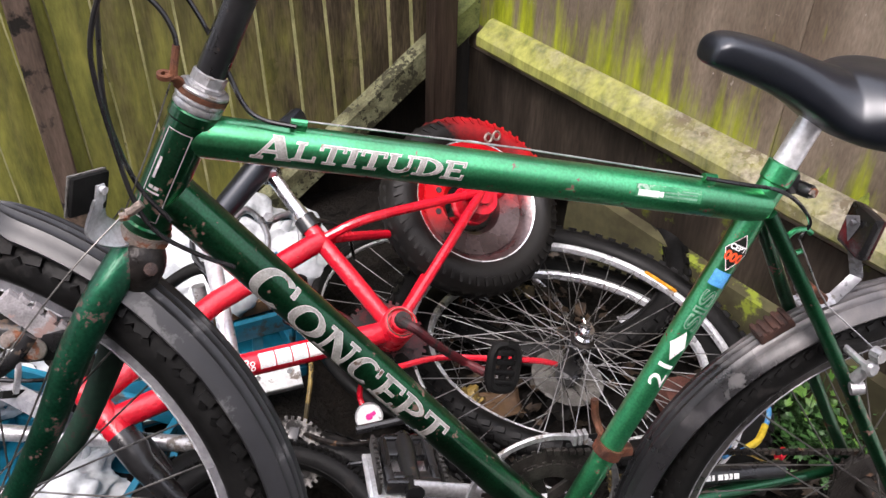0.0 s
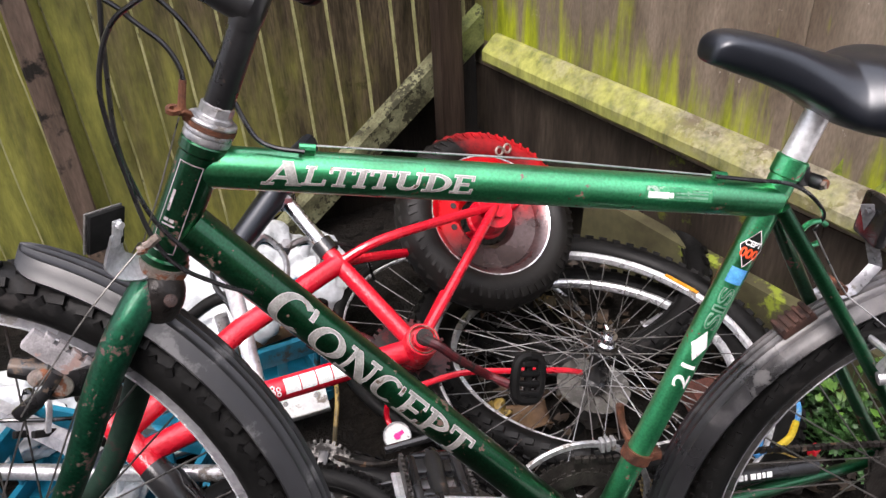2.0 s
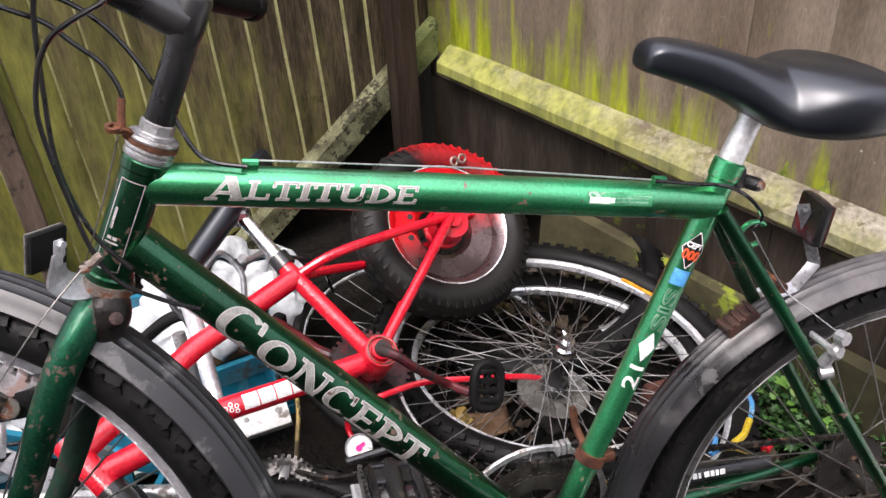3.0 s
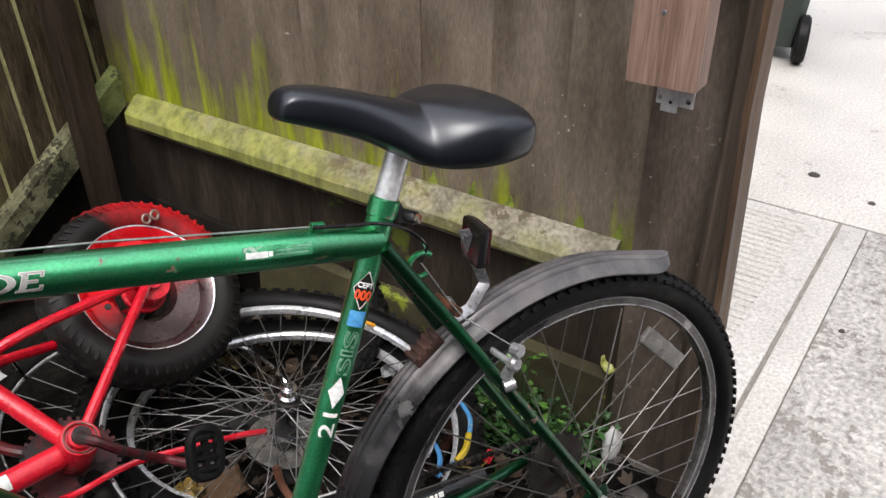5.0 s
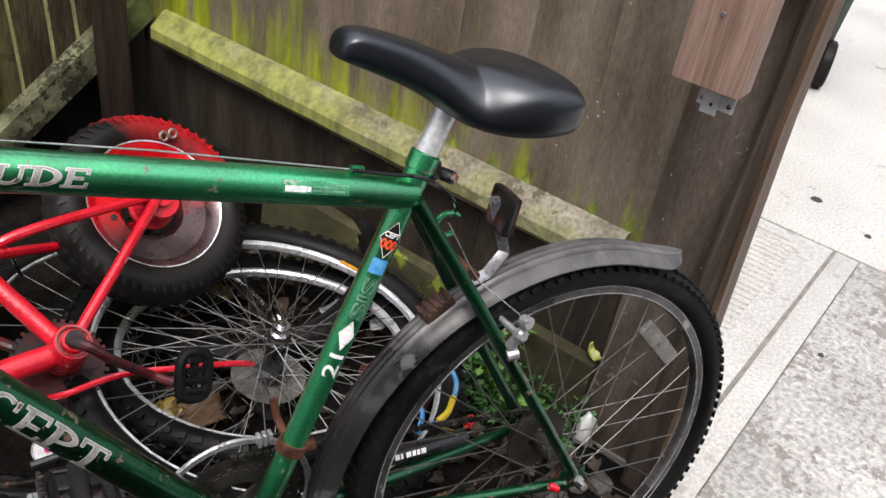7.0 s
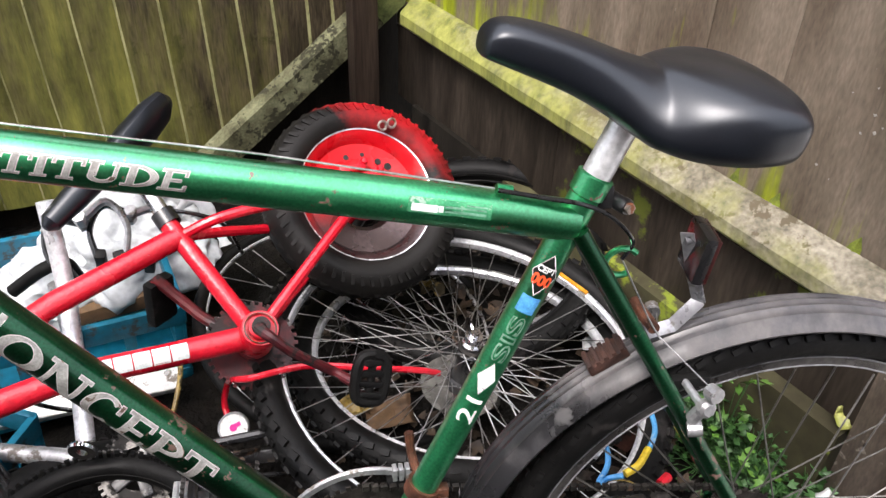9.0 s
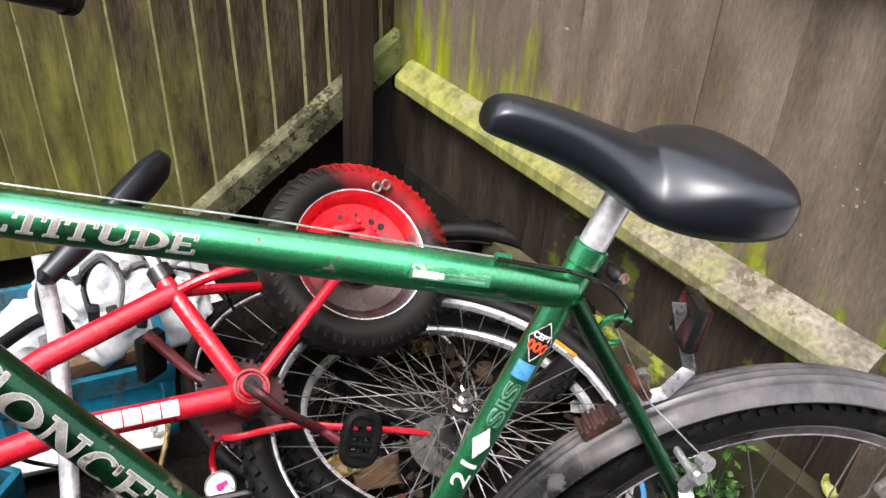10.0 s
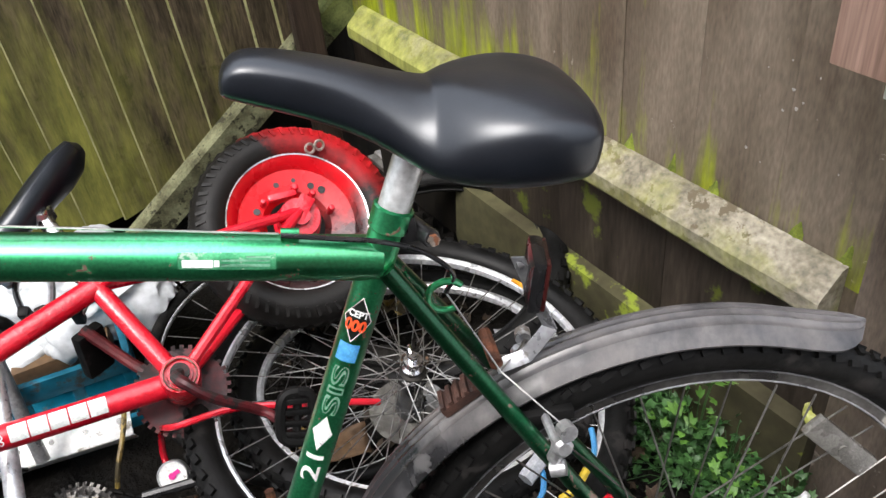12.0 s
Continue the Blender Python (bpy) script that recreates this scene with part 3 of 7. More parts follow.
joints = [0.476, 0.416, 0.342, 0.274, 0.206, 0.145, 0.066, -0.012, -0.093, -0.177, -0.268] + [-0.355 - 0.084 * k for k in range(13)]
for i, s in enumerate(joints[1:]):
    step = joints[i] - s
    z0, z1 = max(0.055, rail_height(s) - 0.03), max(0.055, rail_height(s + step) - 0.03)
    z0, z1 = z0 + random.uniform(-0.008, 0.012), z1 + random.uniform(-0.008, 0.012)
    lean = -0.055 + random.uniform(-0.006, 0.006)
    bm = bmesh.new()
    rows = []
    for t in np.linspace(0, 1, 15):
        z_a, z_b = z0 + (1.85 - z0) * float(t), z1 + (1.85 - z1) * float(t)
        d = lean * float(t) + 0.0035 * noise.noise(V((i * 3.1, z_a * 4.5, 0))) + 0.0015 * noise.noise(V((i * 7.7, z_a * 17, 4)))
        e = 0.015
        rows.append([V((s + d, 0.012, z_a)), V((s + d, 0.0, z_a)), V((s + 0.004 + d, -0.005, z_a)), V((s + step + 0.012 + d, 0.011, z_b)), V((s + step + 0.012 + d, 0.015, z_b))])
    loft(bm, rows)
    board = part("board", bm, WOOD_L, fence_left)
    board.data.materials.append(EDGE_L)
    for poly in board.data.polygons:
        if poly.normal.x < -0.5:
            poly.material_index = 1
s0, s1 = -0.42, 0.436
prof = ((0.0, 0.0), (-0.028, -0.006), (-0.034, -0.016), (-0.03, -0.1), (0.0, -0.11))


def rail_piece(a, b, n):
    """A stretch of the sloping rail, cut square to its own length."""
    rows = []
    for s in np.linspace(a, b, n):
        rows.append([V((s - 0.48 * (v + 0.11), u - 0.004, rail_height(s - 0.48 * (v + 0.11)) + v)) for u, v in prof])
    return loft(bmesh.new(), rows)


part("rail", rail_piece(s0, 0.33, 9), RAIL_L, fence_left, "sloping rail grey with lichen")
part("rail_end", rail_piece(0.33, s1, 4), RAIL_ALGAE, fence_left, "rail end green with algae")
# black sheet added where the gap under the boards is dark
part("backing_board", box(bmesh.new(), (-0.45, 0.06, 0.2), (2.2, 0.02, 0.9)), SHADE_WOOD, fence_left, "black board for the shade behind the rail")
bm = bmesh.new()
loft(bm, [[V((s - 0.025, -0.012, z)), V((s - 0.025, -0.042, z)), V((s - 0.021, -0.046, z)), V((s + 0.021, -0.046, z)), V((s + 0.025, -0.042, z)), V((s + 0.025, -0.012, z))] for s, z in ((-0.667, -0.05), (-0.672, 0.6), (-0.68, 1.85))])
part("upright_plank", bm, STRIP, fence_left, "weathered brown plank with dark stains")

# corner post
bm = bmesh.new()
box(bm, (0, 0, 0.95), (0.062, 0.06, 1.95), bevel=0.005)
whole("fence_post_corner", bm, POST, "dark brown square post at the fence corner", "fence post", frame_of((0.012, 2.018, 0), (0.916, 0.40, 0), (0, 0, 1)), kind="structure")

# right fence: wide dark boards, mossy rail, gravel board, end post
RX = V((0.573, -0.82, 0)).normalized()
RIGHT = frame_of((0.80, 1.12, 0), RX, (0, 0, 1))
fence_right = thing("fence_right", RIGHT, "dark stained close-board fence with bright moss streaks", "fence", kind="structure")
edges = [-1.25, -1.17, -1.03, -0.885, -0.74, -0.595, -0.45, -0.31, -0.165, -0.02, 0.124]
for a, b in zip(edges, edges[1:]):
    y = random.uniform(-0.001, 0.002)
    part("board", box(bmesh.new(), ((a + b) / 2, 0.012 + y, 1.105), (b - a - 0.0002, 0.02, 1.49), bevel=0.0006), WOOD_R, fence_right)
part("end_board", box(bmesh.new(), (0.186, 0.004, 0.88), (0.123, 0.022, 1.94), bevel=0.003), END_WOOD, fence_right, "scratched dark brown end board reaching the ground")
bm = bmesh.new()
prof = ((0.0, 0.465), (-0.012, 0.463), (-0.047, 0.433), (-0.05, 0.428), (-0.05, 0.405), (-0.046, 0.399), (0.0, 0.372))
loft(bm, [[V((s, u, v + 0.002 * noise.noise(V((s * 9, v * 30, 0))))) for u, v in prof] for s in np.linspace(-1.15, 0.102, 20)])
part("rail", bm, RAIL_R, fence_right, "three-sided rail bright with yellow-green moss", sharp=22)
bm = bmesh.new()
loft(bm, [[V((s, u, v + 0.555 + 0.002 * noise.noise(V((s * 9, v * 30, 5))))) for u, v in prof] for s in np.linspace(-1.15, 0.102, 20)])
part("rail", bm, RAIL_R, fence_right, "pale upper rail dulled by weather", sharp=22)
# boards below the rail, darker than those above it
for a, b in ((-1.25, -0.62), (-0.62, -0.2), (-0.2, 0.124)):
    part("lower_board", box(bmesh.new(), ((a + b) / 2, 0.014, 0.26), (b - a - 0.001, 0.02, 0.195), bevel=0.002), LOWER_WOOD, fence_right, "dark board below the rail")
bm = bmesh.new()
loft(bm, [[V((s, -0.03, 0.0)), V((s, -0.035, 0.03)), V((s, -0.024, 0.175)), V((s, 0.012, 0.18)), V((s, 0.012, 0.0))] for s in np.linspace(-0.78, 0.12, 14)])
part("gravel_board", bm, GRAVEL_BOARD, fence_right, "mossy gravel board along the ground")
# this end is coloured black for the shaded hollow behind the tyre
part("gravel_board", box(bmesh.new(), (-0.97, 0.002, 0.085), (0.378, 0.024, 0.18), bevel=0.003), SHADE_WOOD, fence_right, "gravel board end coloured black for shade")
bm = bmesh.new()
loft(bm, [[V((0.2475, 0.022, z)), V((0.2475, -0.045, z)), V((0.254, -0.051, z)), V((x - 0.008, -0.051, z)), V((x, -0.044, z)), V((x, 0.023, z))] for z, x in ((-0.07, 0.312), (0.35, 0.297), (0.75, 0.28), (1.87, 0.277))])
post = part("end_post", bm, POST_WARM, fence_right, "worn brown end post with orange edge")
post.data.materials.append(POST_EDGE)
for poly in post.data.polygons:
    if poly.normal.x > 0.5:
        poly.material_index = 1
part("stop_bead", box(bmesh.new(), (0.248, 0.0, 0.9), (0.012, 0.05, 1.94), bevel=0.003), POST, fence_right)

# moss caught at the foot of two boards above the rail, and flecks of white paint
for x0, w0, h0 in ((0.02, 0.026, 0.03), (0.094, 0.022, 0.034), (-0.12, 0.024, 0.026), (-0.20, 0.018, 0.035), (-0.29, 0.024, 0.032)):
    bm = bmesh.new()
    side = [(t, 0.5 * w0 * (1 - t) ** 0.8 + 0.003 * noise.noise(V((t * 6, x0 * 50, 0)))) for t in (0, 0.2, 0.4, 0.6, 0.8, 1.0)]
    loft(bm, [[V((x0 - w + 0.004 * t, 0.003, 0.46 + h0 * t)), V((x0 + 0.004 * t, -0.002 + 0.003 * t, 0.46 + h0 * t)), V((x0 + w + 0.004 * t, 0.003, 0.46 + h0 * t))] for t, w in ((t, max(0.0008, w)) for t, w in side)])
    part("moss_tuft", bm, MOSS, fence_right, "bright tuft of moss")
fleck_rng = random.Random(21)
for x0, z0, r0 in ((-0.012, 0.64, 0.0055), (-0.02, 0.664, 0.004), (-0.03, 0.632, 0.003), (-0.004, 0.652, 0.003), (-0.028, 0.70, 0.0025), (-0.06, 0.68, 0.002), (0.012, 0.69, 0.0022), (-0.075, 0.56, 0.004), (-0.05, 0.548, 0.002), (0.06, 0.58, 0.002), (0.14, 0.60, 0.0025), (0.17, 0.66, 0.002), (0.15, 0.52, 0.0025)):
    bm = bmesh.new()
    ring = [V((x0 + r0 * fleck_rng.uniform(0.25, 0.8) * math.cos(q), 0.0, z0 + r0 * fleck_rng.uniform(0.25, 0.8) * math.sin(q))) for q in (2 * math.pi * k / 9 for k in range(9))]
    y0 = 0.0014 if x0 < 0.124 else -0.0072
    loft(bm, [[q + V((0, y0, 0)) for q in ring], [q + V((0, y0 - 0.0006, 0)) for q in ring]])
    part("paint_fleck", bm, CONCRETE, fence_right, "fleck of white paint")

bm = bmesh.new()
box(bm, (0.211, -0.218, 1.345), (0.089, 0.044, 1.01), bevel=0.003)
batten = thing("batten", RIGHT, "fresh reddish wooden batten standing proud of the fence", "batten")
part("timber", bm, BATTEN, batten)
for z in (0.99, 1.62):
    part("spacer_block", box(bmesh.new(), (0.211, -0.101, z), (0.05, 0.19, 0.06), bevel=0.003), POST_WARM, batten, "dark spacer block behind the batten")
for z in (0.93, 1.4):
    part("screw", lathe(bmesh.new(), [(0, 0.0012), (0.003, 0.001), (0.0036, 0.0)], axis_frame((0.205, -0.24, z), (0, -1, 0)), 10), STEEL, batten)
bm = bmesh.new()
plate = thing("latch_plate", RIGHT, "small white metal latch bracket below the batten", "bracket")
part("plate", box(bm, (0.2185, -0.1945, 0.826), (0.049, 0.0025, 0.046), bevel=0.004), WHITE_PAINT, plate)
part("tab", box(bmesh.new(), (0.213, -0.1985, 0.818), (0.022, 0.003, 0.046), Matrix(), 0.003), WHITE_PAINT, plate)
part("hook", box(bmesh.new(), (0.215, -0.2005, 0.809), (0.0035, 0.001, 0.004)), BLACK, plate)
for x in (0.2, 0.236):
    part("screw", lathe(bmesh.new(), [(0, 0.0015), (0.003, 0.001), (0.0035, 0.0)], axis_frame((x, -0.196, 0.812), (0, -1, 0)), 10), STEEL, plate)

# unseen plain wall, added behind the camera to block low sky light
bm = bmesh.new()
box(bm, (-0.6, -2.0, 1.6), (6, 0.2, 3.2))
whole("wall_south", bm, WALLMAT, "unseen plain wall added to block low sky light", "wall", kind="structure")

# ---- wheels ----
def tyre_mesh(radius, thick, knobs=0, width=0.0, flat=1.0, lug=1.0):
    bm = bmesh.new()
    n = 14
    prof = [(radius - thick + thick * math.cos(a), flat * thick * math.sin(a)) for a in (2 * math.pi * k / n for k in range(n))]
    lathe(bm, prof, seg=72, closed=True)
    for k in range(knobs):
        a = 2 * math.pi * k / knobs
        for tilt, lift in ((-56, 0), (-17, 0.5), (17, 0), (56, 0.5)):
            b = a + lift * 2 * math.pi / knobs
            m = Matrix.Rotation(b, 4, "Z") @ Matrix.Translation((radius - thick, 0, 0)) @ Matrix.Rotation(radians(-tilt), 4, "Y")
            length = radius * 2 * math.pi / knobs * (0.42 if abs(tilt) < 40 else 0.5)
            box(bm, (thick * (1.0 if abs(tilt) < 40 else 1.04), 0, 0), (0.007 if abs(tilt) < 40 else 0.009 * lug, length, thick * (0.3 if abs(tilt) < 40 else 0.4 * lug)), m @ Matrix.Rotation(radians(12 if tilt > 0 else -12), 4, "X"))
    return bm


def rim_mesh(radius, width=0.024, depth=0.02):
    """A rim whose outer edge lies at radius."""
    bm = bmesh.new()
    w, d = width / 2, depth
    lathe(bm, [(radius, -w), (radius, -w * 0.75), (radius - d * 0.55, -w * 0.6), (radius - d * 0.55, w * 0.6), (radius, w * 0.75), (radius, w),
               (radius - d * 0.75, w), (radius - d, w * 0.5), (radius - d, -w * 0.5), (radius - d * 0.75, -w)], seg=72, closed=True)
    return bm


def hub_mesh(half, flange, core=0.012):
    bm = bmesh.new()
    lathe(bm, [(0.0045, -half - 0.025), (0.0045, -half), (0.009, -half), (0.011, -half + 0.012), (flange, -half + 0.014), (flange, -half + 0.018), (core, -half + 0.026),
               (core, half - 0.026), (flange, half - 0.018), (flange, half - 0.014), (0.011, half - 0.012), (0.009, half), (0.0045, half), (0.0045, half + 0.025)], seg=20)
    for s in (-1, 1):
        lathe(bm, [(0.0, s * (half + 0.009)), (0.009, s * (half + 0.009)), (0.009, s * (half + 0.001)), (0.0, s * (half + 0.001))], seg=6)
    return bm


def spokes(parent, rim_r, half, flange, count=32, mat=None, thick=0.001):
    meshes = []
    for side in (-1, 1):
        for way in (-1, 1):
            bm = bmesh.new()
            a = way * radians(62)
            p = (flange * 0.9 * math.cos(a), flange * 0.9 * math.sin(a), side * (half - 0.016))
            sweep(bm, [p, (rim_r, 0, side * 0.002)], thick, 5)
            meshes.append(mesh_of(bm, mat))
    for k in range(count):
        ob = new("spoke", meshes[k % 4])
        ob.parent = parent
        ob.matrix_basis = Matrix.Rotation(2 * math.pi * k / count, 4, "Z")


def place(ob, m):
    ob.matrix_basis = m
    return ob


def loose_wheel(m, label, tyre_r, thick, rim_r, knobs, hub_half, flange, count, rim_width=0.024, hub_mat=None, group="loose bicycle wheels"):
    w = thing("spare_wheel", m, label, "wheel", group)
    part("rim", rim_mesh(rim_r, rim_width, min(0.015, rim_width * 0.8)), RIM, w)
    part("hub", hub_mesh(hub_half, flange), hub_mat or GREASY, w)
    spokes(w, rim_r - 0.013, hub_half, flange, count, STEEL)
    if tyre_r:
        part("tyre", tyre_mesh(tyre_r, thick, knobs), RUBBER, w)
    return w

# ---- green bicycle ----
BIKE = Matrix(((0.9358, -0.2012, -0.0132, 0.1896), (0.2011, 0.9276, 0.1243, 0.6737), (-0.0134, -0.1242, 0.9491, 0.6816), (0, 0, 0, 1)))
bike = thing("bicycle", BIKE, "worn metallic green mountain bicycle with black mudguards leaning over the heap", "bicycle")
HT, HB = V((-0.389, 0, 0.229)), V((-0.447, 0, 0.120))
T1, T2 = V((-0.396, 0, 0.206)), V((0.156, 0, 0.0935))
D1, BB = V((-0.418, 0, 0.153)), V((-0.032, 0, -0.331))
S2 = V((0.172, 0, 0.136))
AX, AXF = V((0.424, 0, -0.367)), V((-0.664, 0, -0.202))
GC = V((0.402, 0, -0.370))
steer = (HB - HT).normalized()
ahead = V((steer.z, 0, -steer.x))
if ahead.x > 0:
    ahead = -ahead

# the fork, front wheel and guard are turned on the steering axis
STEER = Matrix.Translation(HB) @ Matrix.Rotation(radians(22), 4, steer) @ Matrix.Translation(-HB)

bm = bmesh.new()
sweep(bm, [T1, T1.lerp(T2, 0.5), T2], 0.0188, 20)
top_tube = part("top_tube", bm, GREEN, bike)
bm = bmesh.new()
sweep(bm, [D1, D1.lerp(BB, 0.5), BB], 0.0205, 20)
down_tube = part("down_tube", bm, GREEN_SHADE, bike, "green down tube coloured darker for shade")
bm = bmesh.new()
sweep(bm, [BB, BB.lerp(S2, 0.5), S2], [0.0142, 0.0142, 0.0145], 18)
lathe(bm, [(0.0145, -0.02), (0.0165, -0.018), (0.0168, 0.0), (0.0145, 0.0015)], axis_frame(S2, S2 - BB), 18)
seat_tube = part("seat_tube", bm, GREEN, bike)
bm = bmesh.new()
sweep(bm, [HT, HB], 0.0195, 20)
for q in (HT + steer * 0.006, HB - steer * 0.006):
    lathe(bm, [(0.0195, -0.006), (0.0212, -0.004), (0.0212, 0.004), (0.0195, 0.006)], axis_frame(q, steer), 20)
head_tube = part("head_tube", bm, GREEN_SHADE, bike)
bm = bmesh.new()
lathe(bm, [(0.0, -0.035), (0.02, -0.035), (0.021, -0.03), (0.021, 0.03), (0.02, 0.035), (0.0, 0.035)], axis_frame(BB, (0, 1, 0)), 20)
part("bottom_bracket", bm, GREEN_SHADE, bike)
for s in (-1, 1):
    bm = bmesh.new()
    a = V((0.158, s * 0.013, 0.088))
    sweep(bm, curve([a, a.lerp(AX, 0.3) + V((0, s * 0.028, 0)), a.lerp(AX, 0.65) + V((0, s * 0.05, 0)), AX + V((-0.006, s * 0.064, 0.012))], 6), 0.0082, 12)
    part("seat_stay", bm, GREEN_SHADE, bike)
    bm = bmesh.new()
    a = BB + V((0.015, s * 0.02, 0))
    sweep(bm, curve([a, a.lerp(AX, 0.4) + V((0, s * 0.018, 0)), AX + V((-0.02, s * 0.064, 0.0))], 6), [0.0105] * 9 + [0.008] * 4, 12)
    part("chain_stay", bm, GREEN_SHADE, bike)
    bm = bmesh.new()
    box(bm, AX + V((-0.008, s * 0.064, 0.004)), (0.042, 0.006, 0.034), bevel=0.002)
    part("dropout", bm, GREEN_SHADE, bike)
bm = bmesh.new()
sweep(bm, [(0.238, -0.024, -0.016), (0.238, 0.024, -0.016)], 0.006, 10)
part("stay_bridge", bm, RUSTY, bike)

# fork
bm = bmesh.new()
crown = HB + steer * 0.018
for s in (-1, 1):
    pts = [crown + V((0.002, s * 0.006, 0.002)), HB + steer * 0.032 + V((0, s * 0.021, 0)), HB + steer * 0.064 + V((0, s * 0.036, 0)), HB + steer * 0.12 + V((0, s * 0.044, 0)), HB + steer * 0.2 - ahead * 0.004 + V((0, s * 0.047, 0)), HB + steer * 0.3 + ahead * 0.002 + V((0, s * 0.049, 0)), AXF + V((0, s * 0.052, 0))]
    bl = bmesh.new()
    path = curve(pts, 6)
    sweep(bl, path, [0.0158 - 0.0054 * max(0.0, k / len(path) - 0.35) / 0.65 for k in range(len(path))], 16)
    place(part("fork_blade", bl, FORK_GREEN if s < 0 else FORK_SHADE, bike, "chipped and rust stained green fork blade" if s < 0 else "far green fork blade coloured black for shade"), STEER)
sweep(bm, [HB - steer * 0.004, crown + steer * 0.012], 0.0165, 16)
fork_crown = place(part("fork_crown", bm, FORK_GREEN, bike), STEER)
bm = bmesh.new()
sweep(bm, curve([HB + steer * 0.012, HB + steer * 0.03 + V((0.012, -0.008, 0)), HB + steer * 0.055 + V((0.014, -0.008, 0))], 5), [0.0185, 0.0195, 0.0205, 0.021, 0.0215, 0.0215, 0.021, 0.02, 0.019, 0.017, 0.014], 18)
block = part("crown_block", bm, GREASY, fork_crown, "dark rusty crown block")
lathe(bm := bmesh.new(), [(0.0, -0.004), (0.006, -0.004), (0.006, 0.003), (0.0, 0.005)], axis_frame(HB + steer * 0.036 + V((0.03, -0.022, 0.004)), (0.6, -0.7, 0.3)), 10)
part("bolt", bm, DARK_RUST, block)

# headset, stem and bars
bm = bmesh.new()
for r, a, b in ((0.0205, 0.0, 0.006), (0.021, 0.0065, 0.0105), (0.021, 0.0155, 0.019)):
    lathe(bm, [(0.012, -a), (r, -a), (r + 0.0006, -(a + b) / 2), (r, -b), (0.012, -b)], axis_frame(HT, steer), 24)
part("upper_headset_cup", bm, ALLOY, bike, "bright worn steel headset cup")
bm = bmesh.new()
lathe(bm, [(0.012, -0.019), (0.0165, -0.0195), (0.0165, -0.0225), (0.0142, -0.0235), (0.0146, -0.025), (0.0146, -0.032), (0.0110, -0.034)], axis_frame(HT, steer), 8)
part("headset_locknut", bm, ALLOY, bike, "bright headset locknut")
bm = bmesh.new()
lathe(bm, [(0.015, -0.0108), (0.0218, -0.011), (0.0218, -0.0152), (0.015, -0.0155)], axis_frame(HT, steer), 24)
hang = HT - steer * 0.013
sweep(bm, curve([hang + ahead * 0.02 + V((0, -0.008, 0)), V((-0.398, -0.012, 0.256)), V((-0.409, -0.013, 0.260))], 4), 0.0042, 8, flat=0.6)
lathe(bm, [(0.003, -0.002), (0.0062, -0.002), (0.0062, 0.002), (0.003, 0.002)], axis_frame(V((-0.409, -0.013, 0.261)), (0.2, -0.3, 1)), 14, closed=True)
sweep(bm, [(-0.403, -0.012, 0.258), (-0.401, -0.012, 0.267), (-0.397, -0.011, 0.284)], [0.004, 0.0034, 0.0032], 10)
part("cable_hanger", bm, ORANGE_RUST, bike, "rusty brake cable hanger")
bm = bmesh.new()
for r, a, b in ((0.0232, -0.004, 0.005), (0.0215, 0.0055, 0.014)):
    lathe(bm, [(0.012, a), (r, a), (r, b), (0.012, b)], axis_frame(HB, steer), 24)
part("lower_headset_cup", bm, RUST_LIGHT, bike, "bronze stained steel headset cup")
stem_top = HT - steer * 0.138 + V((-0.003, -0.004, 0))
bm = bmesh.new()
sweep(bm, [HT - steer * 0.03, HT - steer * 0.034, stem_top], [0.0118, 0.0128, 0.0128], 18)
part("stem_quill", bm, BLACK, bike)
bm = bmesh.new()
lathe(bm, [(0.0, -0.006), (0.0135, -0.006), (0.0148, -0.003), (0.0144, 0.026), (0.0128, 0.036), (0.0, 0.036)], axis_frame(stem_top, steer), 18)
bar_c = V((-0.42, -0.004, 0.392))
sweep(bm, [stem_top + steer * 0.018, stem_top.lerp(bar_c, 0.5) + steer * 0.008, bar_c], [0.0165, 0.0155, 0.015], 14)
sweep(bm, [bar_c + V((0, -0.022, 0)), bar_c + V((0, 0.022, 0))], 0.018, 14)
part("stem_extension", bm, BLACK, bike)
across = V((0.55, 0.81, -0.31)).normalized()
bm = bmesh.new()
sweep(bm, curve([bar_c - across * 0.28, bar_c - across * 0.15, bar_c, bar_c + across * 0.15, bar_c + across * 0.262], 6), 0.0112, 12)
part("handlebar", bm, BLACK, bike)
for s in (-1, 1):
    bm = bmesh.new()
    g0, g1 = bar_c + across * (0.155 * s), bar_c + across * (0.27 * s)
    sweep(bm, [g0, g0.lerp(g1, 0.03), g0.lerp(g1, 0.9), g0.lerp(g1, 0.92), g1], [0.014, 0.0155, 0.0155, 0.0175, 0.0175], 14)
    part("grip", bm, RUBBER, bike, "black rubber grip")
    bm = bmesh.new()
    out = V((-0.02, 0, 0.05))
    sweep(bm, curve([bar_c + across * (0.11 * s), bar_c + across * (0.13 * s) + out * 0.6, bar_c + across * (0.2 * s) + out, bar_c + across * (0.25 * s) + out * 0.9], 5), [0.009] * 6 + [0.005] * 10, 8, flat=0.7)
    part("brake_lever", bm, ALLOY, bike, "bare alloy brake lever")

